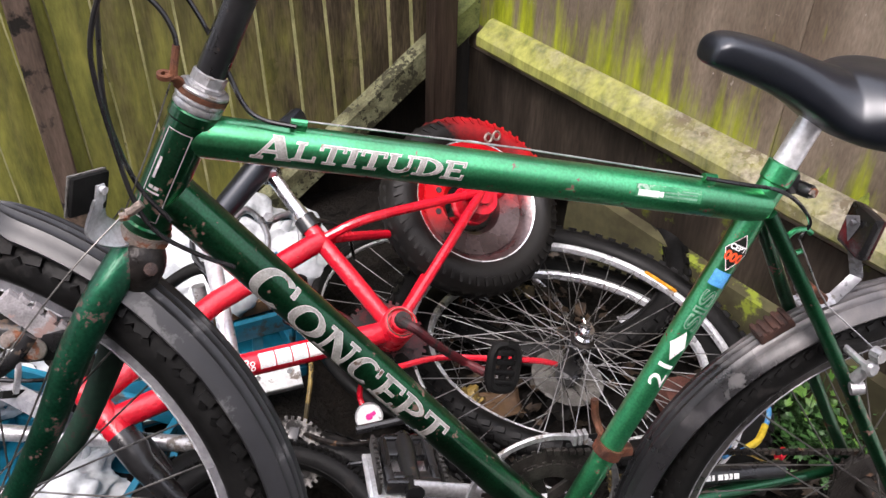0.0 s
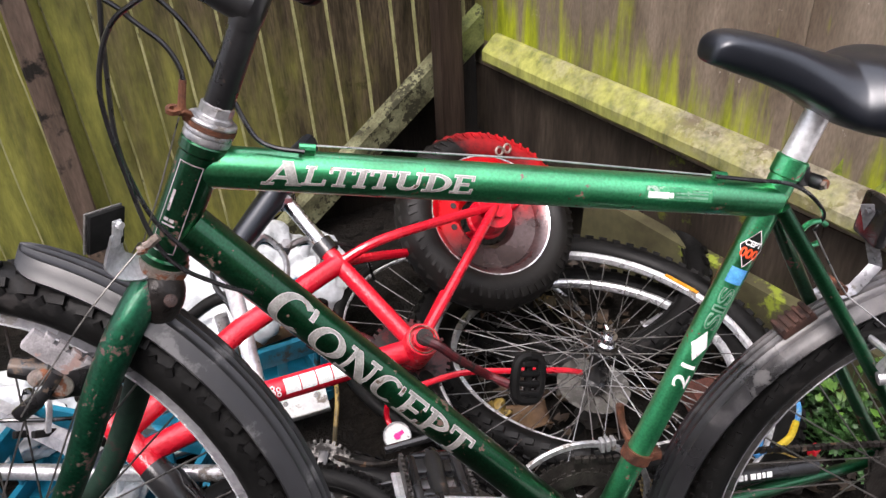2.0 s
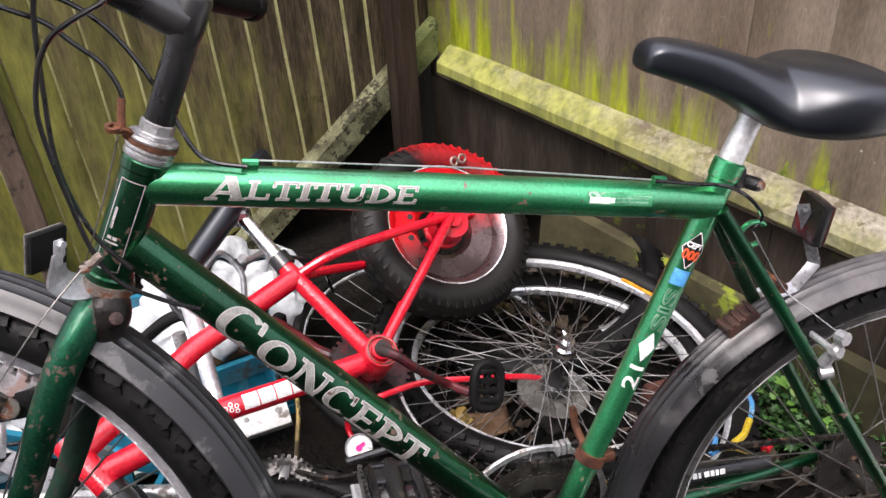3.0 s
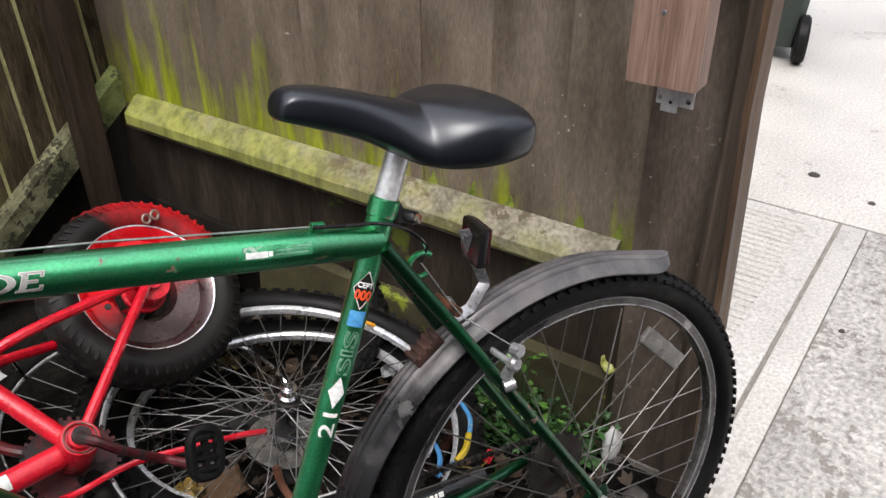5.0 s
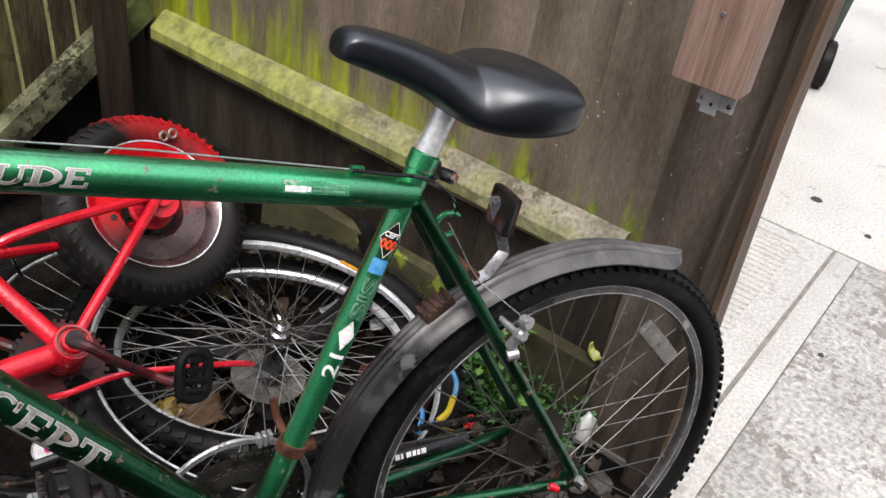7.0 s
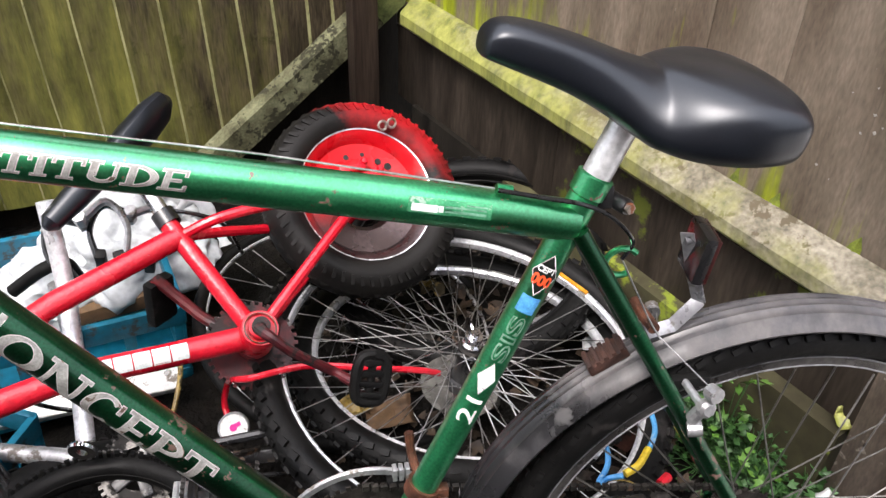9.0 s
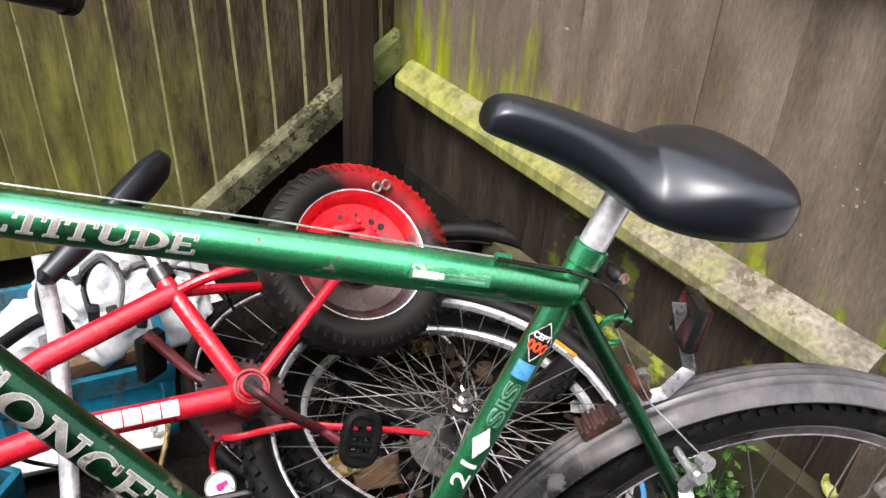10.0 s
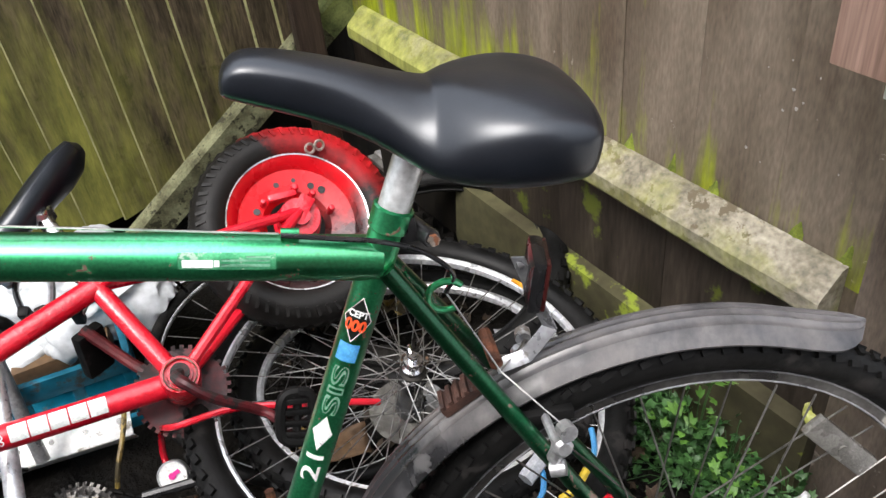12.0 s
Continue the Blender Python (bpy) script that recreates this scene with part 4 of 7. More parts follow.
# seat post, saddle, clamp
up_seat = (S2 - BB).normalized()
bm = bmesh.new()
post_top = S2 + up_seat * 0.062
sweep(bm, [S2 - up_seat * 0.01, post_top - up_seat * 0.006], 0.0132, 18)
lathe(bm, [(0.0132, -0.006), (0.0138, 0.0), (0.0125, 0.008), (0.009, 0.012), (0.0, 0.013)], axis_frame(post_top, up_seat), 18)
part("seat_post", bm, SATIN, bike, "bright alloy seat post")
bm = bmesh.new()
box(bm, post_top + V((0.012, 0, 0.008)), (0.045, 0.04, 0.016), bevel=0.004)
part("saddle_clamp", bm, ALLOY, bike)
for s in (-1, 1):
    bm = bmesh.new()
    sweep(bm, curve([post_top + V((-0.045, s * 0.01, 0.026)), post_top + V((-0.03, s * 0.018, 0.012)), post_top + V((0.04, s * 0.022, 0.0)), post_top + V((0.10, s * 0.03, -0.012))], 4), 0.0035, 8)
    part("saddle_rail", bm, STEEL, bike)
nose, tail = V((0.067, 0, 0.272)), V((0.327, 0, 0.219))
sx = (tail - nose).normalized()
sz = V((-sx.z, 0, sx.x))
L = (tail - nose).length
rows = []
spec = ((0.0, 0.012, -0.012, 0.012), (0.012, 0.02, -0.003, 0.024), (0.05, 0.0245, 0.005, 0.034), (0.14, 0.027, 0.006, 0.04), (0.3, 0.03, 0.002, 0.045), (0.42, 0.038, -0.004, 0.05), (0.51, 0.052, -0.007, 0.058),
        (0.545, 0.058, -0.0078, 0.06), (0.56, 0.0608, -0.0085, 0.062), (0.58, 0.0648, -0.006, 0.065), (0.64, 0.077, -0.003, 0.072), (0.75, 0.086, 0.0, 0.076), (0.85, 0.088, 0.001, 0.074), (0.92, 0.085, -0.001, 0.068),
        (0.965, 0.08, -0.004, 0.063), (0.99, 0.071, -0.009, 0.053), (1.0, 0.056, -0.016, 0.04))
for s, w, h, drop in spec:
    lift = 0.003 * max(0.0, min(1.0, (s - 0.55) / 0.14)) * min(1.0, (1.04 - s) / 0.14)
    h, drop = h + lift, drop + lift * 0.8
    c = nose + sx * (L * s)
    ring = []
    f = 0.36 * math.exp(-((s - 0.52) / 0.13) ** 2)
    g = 0.4 + 0.75 * f
    for k in range(24):
        a = 2 * math.pi * k / 24
        ca, sa = math.cos(a), math.sin(a)
        y = w * (abs(sa) ** 0.75) * (1 if sa > 0 else -1)
        y *= 1 - f * max(0.0, ca)
        z = h + (drop * g * (ca ** 0.8) - drop * g if ca > 0 else -drop * g - drop * (1 - g) * (abs(ca) ** 0.6))
        ring.append(c + V((0, y, 0)) + sz * z)
    rows.append(ring)
loft(bm := bmesh.new(), rows)
saddle = part("saddle", bm, LEATHER, bike, "wet black vinyl saddle")
mod = saddle.modifiers.new("round", "SUBSURF")
mod.levels = mod.render_levels = 2
bm = bmesh.new()
q = V((0.190, 0, 0.112))
lathe(bm, [(0.0, -0.03), (0.0068, -0.03), (0.0075, -0.026), (0.0075, 0.018), (0.0068, 0.02), (0.0, 0.02)], axis_frame(q, (0.35, -0.94, 0.0)), 12)
box(bm, (0.176, 0, 0.118), (0.022, 0.02, 0.022), bevel=0.003)
clamp = part("seat_clamp", bm, BLACK, bike)
bm = bmesh.new()
lathe(bm, [(0.0, -0.002), (0.005, -0.002), (0.005, 0.003), (0.0, 0.003)], axis_frame(q + V((0.35, -0.94, 0)) * 0.021, (0.35, -0.94, 0)), 6)
part("bolt", bm, RUST_LIGHT, clamp)

# wheels
WF = STEER @ Matrix.Translation(AXF) @ Matrix.Rotation(radians(90), 4, "X")
WR = Matrix.Translation(AX) @ Matrix.Rotation(radians(-3.5), 4, "Z") @ Matrix.Rotation(radians(90), 4, "X")
for m, half in ((WF, 0.045), (WR, 0.06)):
    wheel = place(part("wheel", rim_mesh(0.285 if m is WF else 0.284, 0.018, 0.0145), GREY_RIM if m is WF else DARK_RIM, bike, "spoked wheel with knobbly tyre"), m)
    part("tyre", tyre_mesh(0.331 if m is WF else 0.3235, 0.0245 if m is WF else 0.0205, 72 if m is WF else 104, lug=0.9 if m is WF else 0.75), RUBBER, wheel)
    if m is WF:
        for s in (-1, 1):
            bm = bmesh.new()
            lathe(bm, [(0.309, 0.0185 * s), (0.3115, 0.021 * s), (0.313, 0.0185 * s)], seg=72, closed=True)
            for k in range(104):
                mm = Matrix.Rotation(2 * math.pi * (k + 0.25 * s) / 104, 4, "Z") @ Matrix.Translation((0.3145, 0, 0.0205 * s)) @ Matrix.Rotation(radians(45), 4, "Z")
                box(bm, (0, 0, 0), (0.0072, 0.0072, 0.0085), mm)
            part("tread_shoulder", bm, RUBBER, wheel, "saw-toothed shoulder of the tyre")
    for z in (-0.0088, 0.0088):
        bm = bmesh.new()
        for q in (0.2845, 0.2735) if m is WF else (0.2835, 0.2725):
            lathe(bm, [(q + 0.0011 * math.cos(t), z + 0.0011 * math.sin(t)) for t in (math.pi * k / 3 for k in range(6))], seg=72, closed=True)
        part("rim_edge", bm, RIM if m is WF else GREY_RIM, wheel, "bright worn rim edge")
    part("hub", hub_mesh(half, 0.024), ALLOY if m is WF else GREASY, wheel)
    spokes(wheel, 0.266 if m is WF else 0.264, half, 0.024, 36, DARK_WIRE, 0.0011)
    if m is WR:
        bm = bmesh.new()
        box(bm, (0, 0, 0), (0.1, 0.028, 0.012), bevel=0.0055)
        lathe(bm, [(0.0, 0.004), (0.005, 0.004), (0.005, 0.008), (0.0, 0.008)], seg=10)
        a = radians(44)
        place(part("spoke_reflector", bm, REFLECT, wheel, "cracked clear spoke reflector"), Matrix.Rotation(a, 4, "Z") @ Matrix.Translation((0.228, 0, 0.006)) @ Matrix.Rotation(radians(89), 4, "Z"))


def guard(axle, radius, a0, a1, half=0.031, drop=0.017, steps=44, flare=0.0):
    """A mudguard arc: angles in degrees from the rear, counter-clockwise over the top."""
    bm = bmesh.new()
    rows = []
    n = 21
    for k in range(steps + 1):
        t = k / steps
        a = radians(a0 + (a1 - a0) * t)
        e = min(t, 1 - t) * abs(a1 - a0) * radius * math.pi / 180
        u = 1 - min(1.0, e / 0.038)
        e0 = t * abs(a1 - a0) * radius * math.pi / 180
        w = half * (0.12 + 0.88 * math.sqrt(1 - u * u))
        here = radius + flare * max(0.0, 1 - e0 / 0.085) ** 2
        ring = []
        for layer in (0, 1):
            for i in (range(n) if layer == 0 else range(n - 1, -1, -1)):
                v = -1 + 2 * i / (n - 1)
                r = here - drop * (abs(v) ** 2.4) * (w / half) - 0.0025 * layer + (0.0017 if i in (4, 7, 10, 13, 16) and not layer else 0)
                ring.append(axle + V((r * math.cos(a), w * v * (1 - 0.04 * layer), r * math.sin(a))))
        rows.append(ring)
    return loft(bm, rows)


YAW = Matrix.Translation(GC) @ Matrix.Rotation(radians(-3), 4, "Z") @ Matrix.Translation(-GC)
place(part("rear_mudguard", guard(GC, 0.3525, 58.3, 196, steps=120, flare=0.014), GUARD, bike, "wet scuffed black plastic mudguard"), YAW)
place(part("front_mudguard", guard(AXF, 0.353, 76.5, -34, steps=100), FRONT_GUARD, bike, "wet scuffed black plastic mudguard"), STEER)
# rusty ribbed clamp on the rear guard
ca_ = radians(122.7)
cm = YAW @ Matrix.Translation(GC) @ Matrix.Rotation(-ca_, 4, "Y") @ Matrix.Translation((0.36, 0, 0))
bm = bmesh.new()
box(bm, (-0.002, 0, 0), (0.01, 0.026, 0.044), cm, 0.002)
gclamp = part("guard_clamp", bm, DARK_RUST, bike, "rusty ribbed clamp")
for k in range(5):
    part("rib", box(bmesh.new(), (0.004, 0, -0.018 + 0.009 * k), (0.005, 0.026, 0.005), cm, 0.001), DARK_RUST, gclamp)

# chainset on the far side
bm = bmesh.new()
for r, y, teeth in ((0.082, 0.052, 42), (0.066, 0.046, 34)):
    m = axis_frame(BB + V((0, y, 0)), (0, 1, 0))
    lathe(bm, [(r - 0.02, -0.0012), (r, -0.0012), (r, 0.0012), (r - 0.02, 0.0012)], m, 48, closed=True)
    for k in range(teeth):
        box(bm, (r + 0.002, 0, 0), (0.006, 0.005, 0.002), m @ Matrix.Rotation(2 * math.pi * k / teeth, 4, "Z"))
m = axis_frame(BB + V((0, 0.05, 0)), (0, 1, 0))
for k in range(5):
    box(bm, (0.036, 0, 0.003), (0.06, 0.016, 0.006), m @ Matrix.Rotation(2 * math.pi * k / 5, 4, "Z"), 0.002)
part("chainring", bm, GREASY, bike, "greasy black chainrings")
bm = bmesh.new()
lathe(bm, [(0.096, -0.003), (0.1025, -0.003), (0.104, 0.0), (0.1025, 0.003), (0.096, 0.003)], axis_frame(BB + V((0, 0.058, 0)), (0, 1, 0)), 64, closed=True)
part("chain_guard_ring", bm, ALLOY, bike, "silver chain guard ring")
for s, a in ((-1, -11.5), (1, 168.5)):
    bm = bmesh.new()
    e = BB + V((0.17 * math.cos(radians(a)), s * 0.072, 0.17 * math.sin(radians(a))))
    sweep(bm, [BB + V((0, s * 0.05, 0)), BB.lerp(e, 0.5) + V((0, s * 0.03, 0)), e], [0.014, 0.011, 0.012], 12, flat=0.6)
    crank = part("crank", bm, ALLOY, bike)
    bm = bmesh.new()
    pm_ = Matrix.Translation(e + V((0.002, -s * 0.012, -0.004))) @ Matrix.Rotation(radians(9), 4, "Y")
    lathe(bm, [(0.0, 0.0), (0.0125, 0.004), (0.0115, 0.05), (0.0145, 0.09), (0.012, 0.112), (0.0, 0.114)], pm_ @ axis_frame((0, 0, 0), (0, s, 0)), 14)
    pedal = part("pedal", bm, BLACK, bike, "black platform pedal with toothed plates")
    for c, d in (((0, 0.02, 0), (0.07, 0.011, 0.02)), ((0, 0.103, 0), (0.06, 0.011, 0.02)), ((-0.03, 0.061, 0), (0.012, 0.085, 0.02)), ((0.03, 0.061, 0), (0.012, 0.085, 0.02)), ((0, 0.085, 0), (0.06, 0.03, 0.012)), ((0, 0.034, 0), (0.06, 0.014, 0.012))):
        part("frame_bar", box(bmesh.new(), (c[0], s * c[1], 0), d, pm_, 0.004), BLACK, pedal)
    for dx in (-0.042, 0.042):
        bm = bmesh.new()
        box(bm, (dx, s * 0.061, 0), (0.004, 0.092, 0.02), pm_, 0.001)
        for k in range(9):
            box(bm, (dx, s * (0.022 + 0.0095 * k), 0.0115), (0.005, 0.003, 0.003), pm_)
        part("cage_plate", bm, OLD_COG, pedal)
    bm = bmesh.new()
    box(bm, (-0.004, s * 0.056, -0.02), (0.1, 0.09, 0.006), pm_, 0.003)
    box(bm, (-0.053, s * 0.056, -0.01), (0.006, 0.08, 0.03), pm_ @ Matrix.Rotation(radians(-20), 4, "Y"), 0.002)
    part("base_plate", bm, SATIN, pedal, "bright alloy base plate")
bm = bmesh.new()
upper = []
for k in range(46):
    t = k / 45
    upper.append((BB + V((0, 0.05, 0.083))).lerp(AX + V((0, 0.05, 0.04)), t))
for p in upper:
    box(bm, p, (0.0075, 0.006, 0.007), bevel=0)
part("chain_run", bm, GREASY, bike, "rusty greasy chain")
bm = bmesh.new()
for k in range(46):
    t = k / 45
    box(bm, (BB + V((0, 0.05, -0.083))).lerp(AX + V((0.0, 0.05, -0.06)), t) + V((0, 0, -0.02 * math.sin(math.pi * t))), (0.0075, 0.006, 0.007))
part("chain_run", bm, GREASY, bike, "rusty greasy chain")
bm = bmesh.new()
for k in range(7):
    r = 0.03 + 0.0035 * k
    m = axis_frame(AX + V((0, 0.056 - 0.0045 * k, 0)), (0, 1, 0))
    lathe(bm, [(0.015, -0.0009), (r, -0.0009), (r, 0.0009), (0.015, 0.0009)], m, 24, closed=True)
    for j in range(14 + k):
        box(bm, (r + 0.0015, 0, 0), (0.005, 0.0045, 0.0016), m @ Matrix.Rotation(2 * math.pi * j / (14 + k), 4, "Z"))
part("cassette", bm, GREASY, bike, "greasy sprocket block")
bm = bmesh.new()
for k in range(2):
    lathe(bm, [(0.006, -0.003), (0.02, -0.003), (0.022, 0), (0.02, 0.003), (0.006, 0.003)], axis_frame(AX + V((0.01 - 0.012 * k, 0.062, -0.06 - 0.06 * k)), (0, 1, 0)), 12, closed=True)
box(bm, AX + V((0.004, 0.07, -0.085)), (0.018, 0.004, 0.085), bevel=0.002)
box(bm, AX + V((0.012, 0.072, -0.03)), (0.03, 0.02, 0.04), bevel=0.006)
part("rear_derailleur", bm, GREASY, bike)
bm = bmesh.new()
lathe(bm, [(0.0, 0.066), (0.0085, 0.066), (0.009, 0.073), (0.006, 0.075), (0.0055, 0.086), (0.0, 0.087)], axis_frame(AX, (0, -1, 0)), 8)
part("axle_nut", bm, ALLOY, bike, "dull axle nut")
lathe(bm := bmesh.new(), [(0.0, -0.006), (0.0055, -0.006), (0.006, 0.004), (0.0035, 0.009), (0.0, 0.0095)], axis_frame(V((0.373, -0.076, -0.353)), (0.8, -0.5, -0.3)), 10)
part("valve_cap", bm, RED, bike, "small red cap")

# front mech band, saddle-tube guide and chain-stay sleeve
sd = (S2 - BB).normalized()
fm = BB + sd * 0.134
bm = bmesh.new()
lathe(bm, [(0.0146, -0.007), (0.0178, -0.007), (0.018, 0.007), (0.0146, 0.007)], axis_frame(fm, sd), 18)
box(bm, fm + V((0.02, -0.004, -0.002)), (0.014, 0.012, 0.012), bevel=0.002)
sweep(bm, curve([fm + V((0.0, 0.01, 0)), fm + V((-0.006, 0.03, 0.02)), fm + V((-0.008, 0.036, 0.045))], 4), 0.0048, 8)
part("front_derailleur_band", bm, RUSTY, bike, "rusty derailleur band")
bm = bmesh.new()
cage = fm + V((-0.004, 0.057, -0.047))
box(bm, cage, (0.05, 0.002, 0.02), Matrix(), 0.001)
box(bm, cage + V((0, 0.012, 0)), (0.05, 0.002, 0.018), Matrix(), 0.001)
box(bm, cage + V((0.024, 0.006, 0)), (0.004, 0.013, 0.022))
part("derailleur_cage", bm, BLACK, bike)
bm = bmesh.new()
for k in range(3):
    box(bm, fm + V((-0.021 + 0.007 * k, 0.054, -0.027)), (0.005, 0.012, 0.016), bevel=0.001)
part("derailleur_clip", bm, ALLOY, bike)
bm = bmesh.new()
a, b = V((0.11, 0.045, -0.318)), V((0.31, 0.058, -0.345))
sweep(bm, [a, b], 0.0125, 14)
sleeve = part("chain_stay_sleeve", bm, BLACK, bike, "black chain stay protector with white lettering bars")
bm = bmesh.new()
x = 0.0
for k, w in enumerate((0.008, 0.006, 0.012, 0.009, 0.006, 0.01, 0.008, 0.007, 0.01)):
    box(bm, (x + w / 2, 0.002, 0), (w - 0.002, 0.007, 0.0004))
    x += w + (0.003 if k in (2, 4) else 0.0)
part("lettering_bars", wrap(bm, a.lerp(b, 0.22), b, 0.0125, (0, -1, 0.35)), WHITE_INK, sleeve)

# brakes, cables and wires
def line(name, pts, r, mat, label="", n=8):
    return part(name, sweep(bmesh.new(), curve(pts, n), r, 8), mat, bike, label)


y = -0.03
line("gear_cable", [(-0.37, y, 0.375), (-0.39, y, 0.362), (-0.415, y, 0.351), (-0.435, y, 0.339), (-0.448, y, 0.319), (-0.457, y, 0.29), (-0.458, y, 0.262), (-0.454, y, 0.219), (-0.446, y, 0.164), (-0.431, y, 0.131), (-0.40, -0.03, 0.107), (-0.372, -0.028, 0.091)], 0.0022, CABLE)
line("gear_cable", [(-0.42, -0.02, 0.40), (-0.437, -0.02, 0.375), (-0.445, -0.02, 0.345), (-0.451, -0.02, 0.30), (-0.456, -0.022, 0.245), (-0.451, -0.023, 0.205), (-0.44, -0.024, 0.17), (-0.42, -0.026, 0.14)], 0.0022, CABLE)
line("brake_cable", [(-0.48, -0.03, 0.375), (-0.46, -0.02, 0.362), (-0.439, -0.01, 0.348), (-0.423, -0.01, 0.331), (-0.406, -0.01, 0.313), (-0.398, -0.01, 0.295), (-0.3965, -0.011, 0.28)], 0.0022, CABLE)
line("brake_cable", [(-0.44, -0.01, 0.372), (-0.421, 0.0, 0.36), (-0.401, 0.0, 0.342), (-0.387, 0.002, 0.321), (-0.374, 0.002, 0.294), (-0.362, 0.0, 0.262), (-0.35, -0.004, 0.23), (-0.336, -0.008, 0.218), (-0.309, -0.012, 0.211)], 0.0022, CABLE)
line("rear_brake_housing", [(0.083, -0.008, 0.132), (0.125, -0.014, 0.124), (0.155, -0.02, 0.119), (0.188, -0.012, 0.099), (0.211, -0.008, 0.072), (0.204, -0.006, 0.053)], 0.0022, CABLE)
dt = (T2 - T1).normalized()
for t in (0.155, 0.872):
    p = T1.lerp(T2, t) + V((0.004, -0.004, 0.0225))
    bm = bmesh.new()
    sweep(bm, [p - dt * 0.007, p + dt * 0.007], 0.0045, 10)
    box(bm, p - V((0, 0, 0.004)), (0.011, 0.006, 0.006), bevel=0.001)
    part("cable_stop", bm, GREEN, bike)
pa, pb = T1.lerp(T2, 0.155) + V((0.012, -0.004, 0.024)), T1.lerp(T2, 0.872) + V((-0.004, -0.004, 0.024))
bm = bmesh.new()
sweep(bm, [pa, pa.lerp(pb, 0.5) + V((0, 0, 0.003)), pb], 0.001, 6)
part("bare_brake_wire", bm, STEEL, bike)
bm = bmesh.new()
sweep(bm, [(-0.404, -0.026, 0.258), (-0.43, -0.03, 0.201), (-0.455, -0.03, 0.152)], 0.0008, 6)
sweep(bm, curve([(-0.455, -0.03, 0.152), (-0.50, -0.055, 0.115), (-0.55, -0.065, 0.06), (-0.575, -0.07, 0.03)], 6), 0.0008, 6)
sweep(bm, curve([(-0.455, -0.03, 0.152), (-0.47, 0.02, 0.13), (-0.52, 0.055, 0.06)], 6), 0.0008, 6)
part("straddle_wire", bm, DARK_WIRE, bike)
bm = bmesh.new()
for k in range(3):
    lathe(bm, [(0.0, -0.004), (0.004, -0.004), (0.004, 0.004), (0.0, 0.004)], axis_frame((-0.455 + 0.006 * k, -0.032, 0.15 + 0.004 * k), (1, 0.2, 0.3 * k)), 8)
part("straddle_yoke", bm, RUST_LIGHT, bike)


def cantilever(p, s, mat, turn=Matrix()):
    bm = bmesh.new()
    sweep(bm, [p + V((0, 0, -0.02)), p + V((0.004, s * 0.008, 0.0)), p + V((0.009, s * 0.014, 0.018))], [0.0072, 0.0062, 0.0042], 10)
    sweep(bm, [p + V((0.0, -s * 0.026, 0.004)), p + V((0.0, s * 0.012, 0.004))], 0.0042, 8)
    lathe(bm, [(0.0, -0.004), (0.0095, -0.004), (0.0095, 0.003), (0.006, 0.006), (0.0, 0.006)], axis_frame(p + V((0.004, s * 0.012, 0.002)), (0.1, s, 0.2)), 8)
    lathe(bm, [(0.0, -0.006), (0.008, -0.006), (0.008, 0.006), (0.0, 0.006)], axis_frame(p + V((0.008, s * 0.013, 0.02)), (0.2, s, 0.1)), 10)
    lathe(bm, [(0.0, -0.007), (0.0075, -0.007), (0.008, 0.0), (0.0075, 0.007), (0.0, 0.007)], axis_frame(p + V((0.002, s * 0.004, -0.03)), (0.95, s * 0.3, 0.2)), 12)
    arm = place(part("cantilever_brake", bm, mat, bike), turn)
    bm = bmesh.new()
    box(bm, p + V((0.0, -s * 0.03, 0.002)), (0.055, 0.011, 0.012), Matrix(), 0.003)
    part("brake_pad", bm, RUBBER, arm)


cantilever(V((0.276, -0.058, -0.082)), -1, ALLOY)
cantilever(V((0.276, 0.058, -0.082)), 1, ALLOY)
bm = bmesh.new()
sweep(bm, curve([(-0.592, -0.032, 0.006), (-0.576, -0.038, 0.019), (-0.562, -0.04, 0.03), (-0.548, -0.036, 0.046)], 5), [0.0075] * 8 + [0.0058] * 8, 10, flat=0.6)
box(bm, (-0.545, -0.012, 0.026), (0.045, 0.03, 0.03), Matrix(), 0.006)
sweep(bm, [(-0.59, -0.02, 0.05), (-0.563, -0.022, 0.042), (-0.545, -0.014, 0.02)], [0.009, 0.012, 0.013], 10)
brake = part("cantilever_brake", bm, BLACK, bike, "black front cantilever brake with rusty bolts")
for c, d, q in (((-0.566, -0.036, 0.044), (-0.5, -0.8, 0.3), 0.0075), ((-0.55, -0.03, 0.028), (0.5, -0.8, 0.25), 0.0105)):
    bm = bmesh.new()
    lathe(bm, [(0.0, -0.012), (q, -0.012), (q * 1.06, 0.0), (q * 0.8, 0.005), (0.0, 0.0065)], axis_frame(V(c), d), 14)
    part("bolt", bm, RUST_LIGHT, brake)
bm = bmesh.new()
a, b = V((-0.566, -0.018, 0.072)), V((-0.529, -0.018, 0.027))
box(bm, (0, 0, 0), ((b - a).length + 0.012, 0.019, 0.014), frame_of(a.lerp(b, 0.5), b - a, (0, -1, 0.4)), 0.003)
for k in range(4):
    box(bm, (-0.02 + 0.0135 * k, 0.011, 0), (0.009, 0.005, 0.012), frame_of(a.lerp(b, 0.5), b - a, (0, -1, 0.4)), 0.001)
part("brake_pad", bm, PAD_GREY, brake, "weathered grey brake pad")
cantilever(V((-0.55, 0.058, 0.01)), 1, OLD_COG, STEER)
bm = bmesh.new()
sweep(bm, [(0.204, -0.006, 0.053), (0.232, -0.02, -0.005), (0.24, -0.03, -0.02)], 0.0009, 6)
sweep(bm, [(0.24, -0.03, -0.02), (0.284, -0.07, -0.06)], 0.0009, 6)
sweep(bm, [(0.24, -0.03, -0.02), (0.284, 0.06, -0.06)], 0.0009, 6)
part("rear_straddle_wire", bm, STEEL, bike)
bm = bmesh.new()
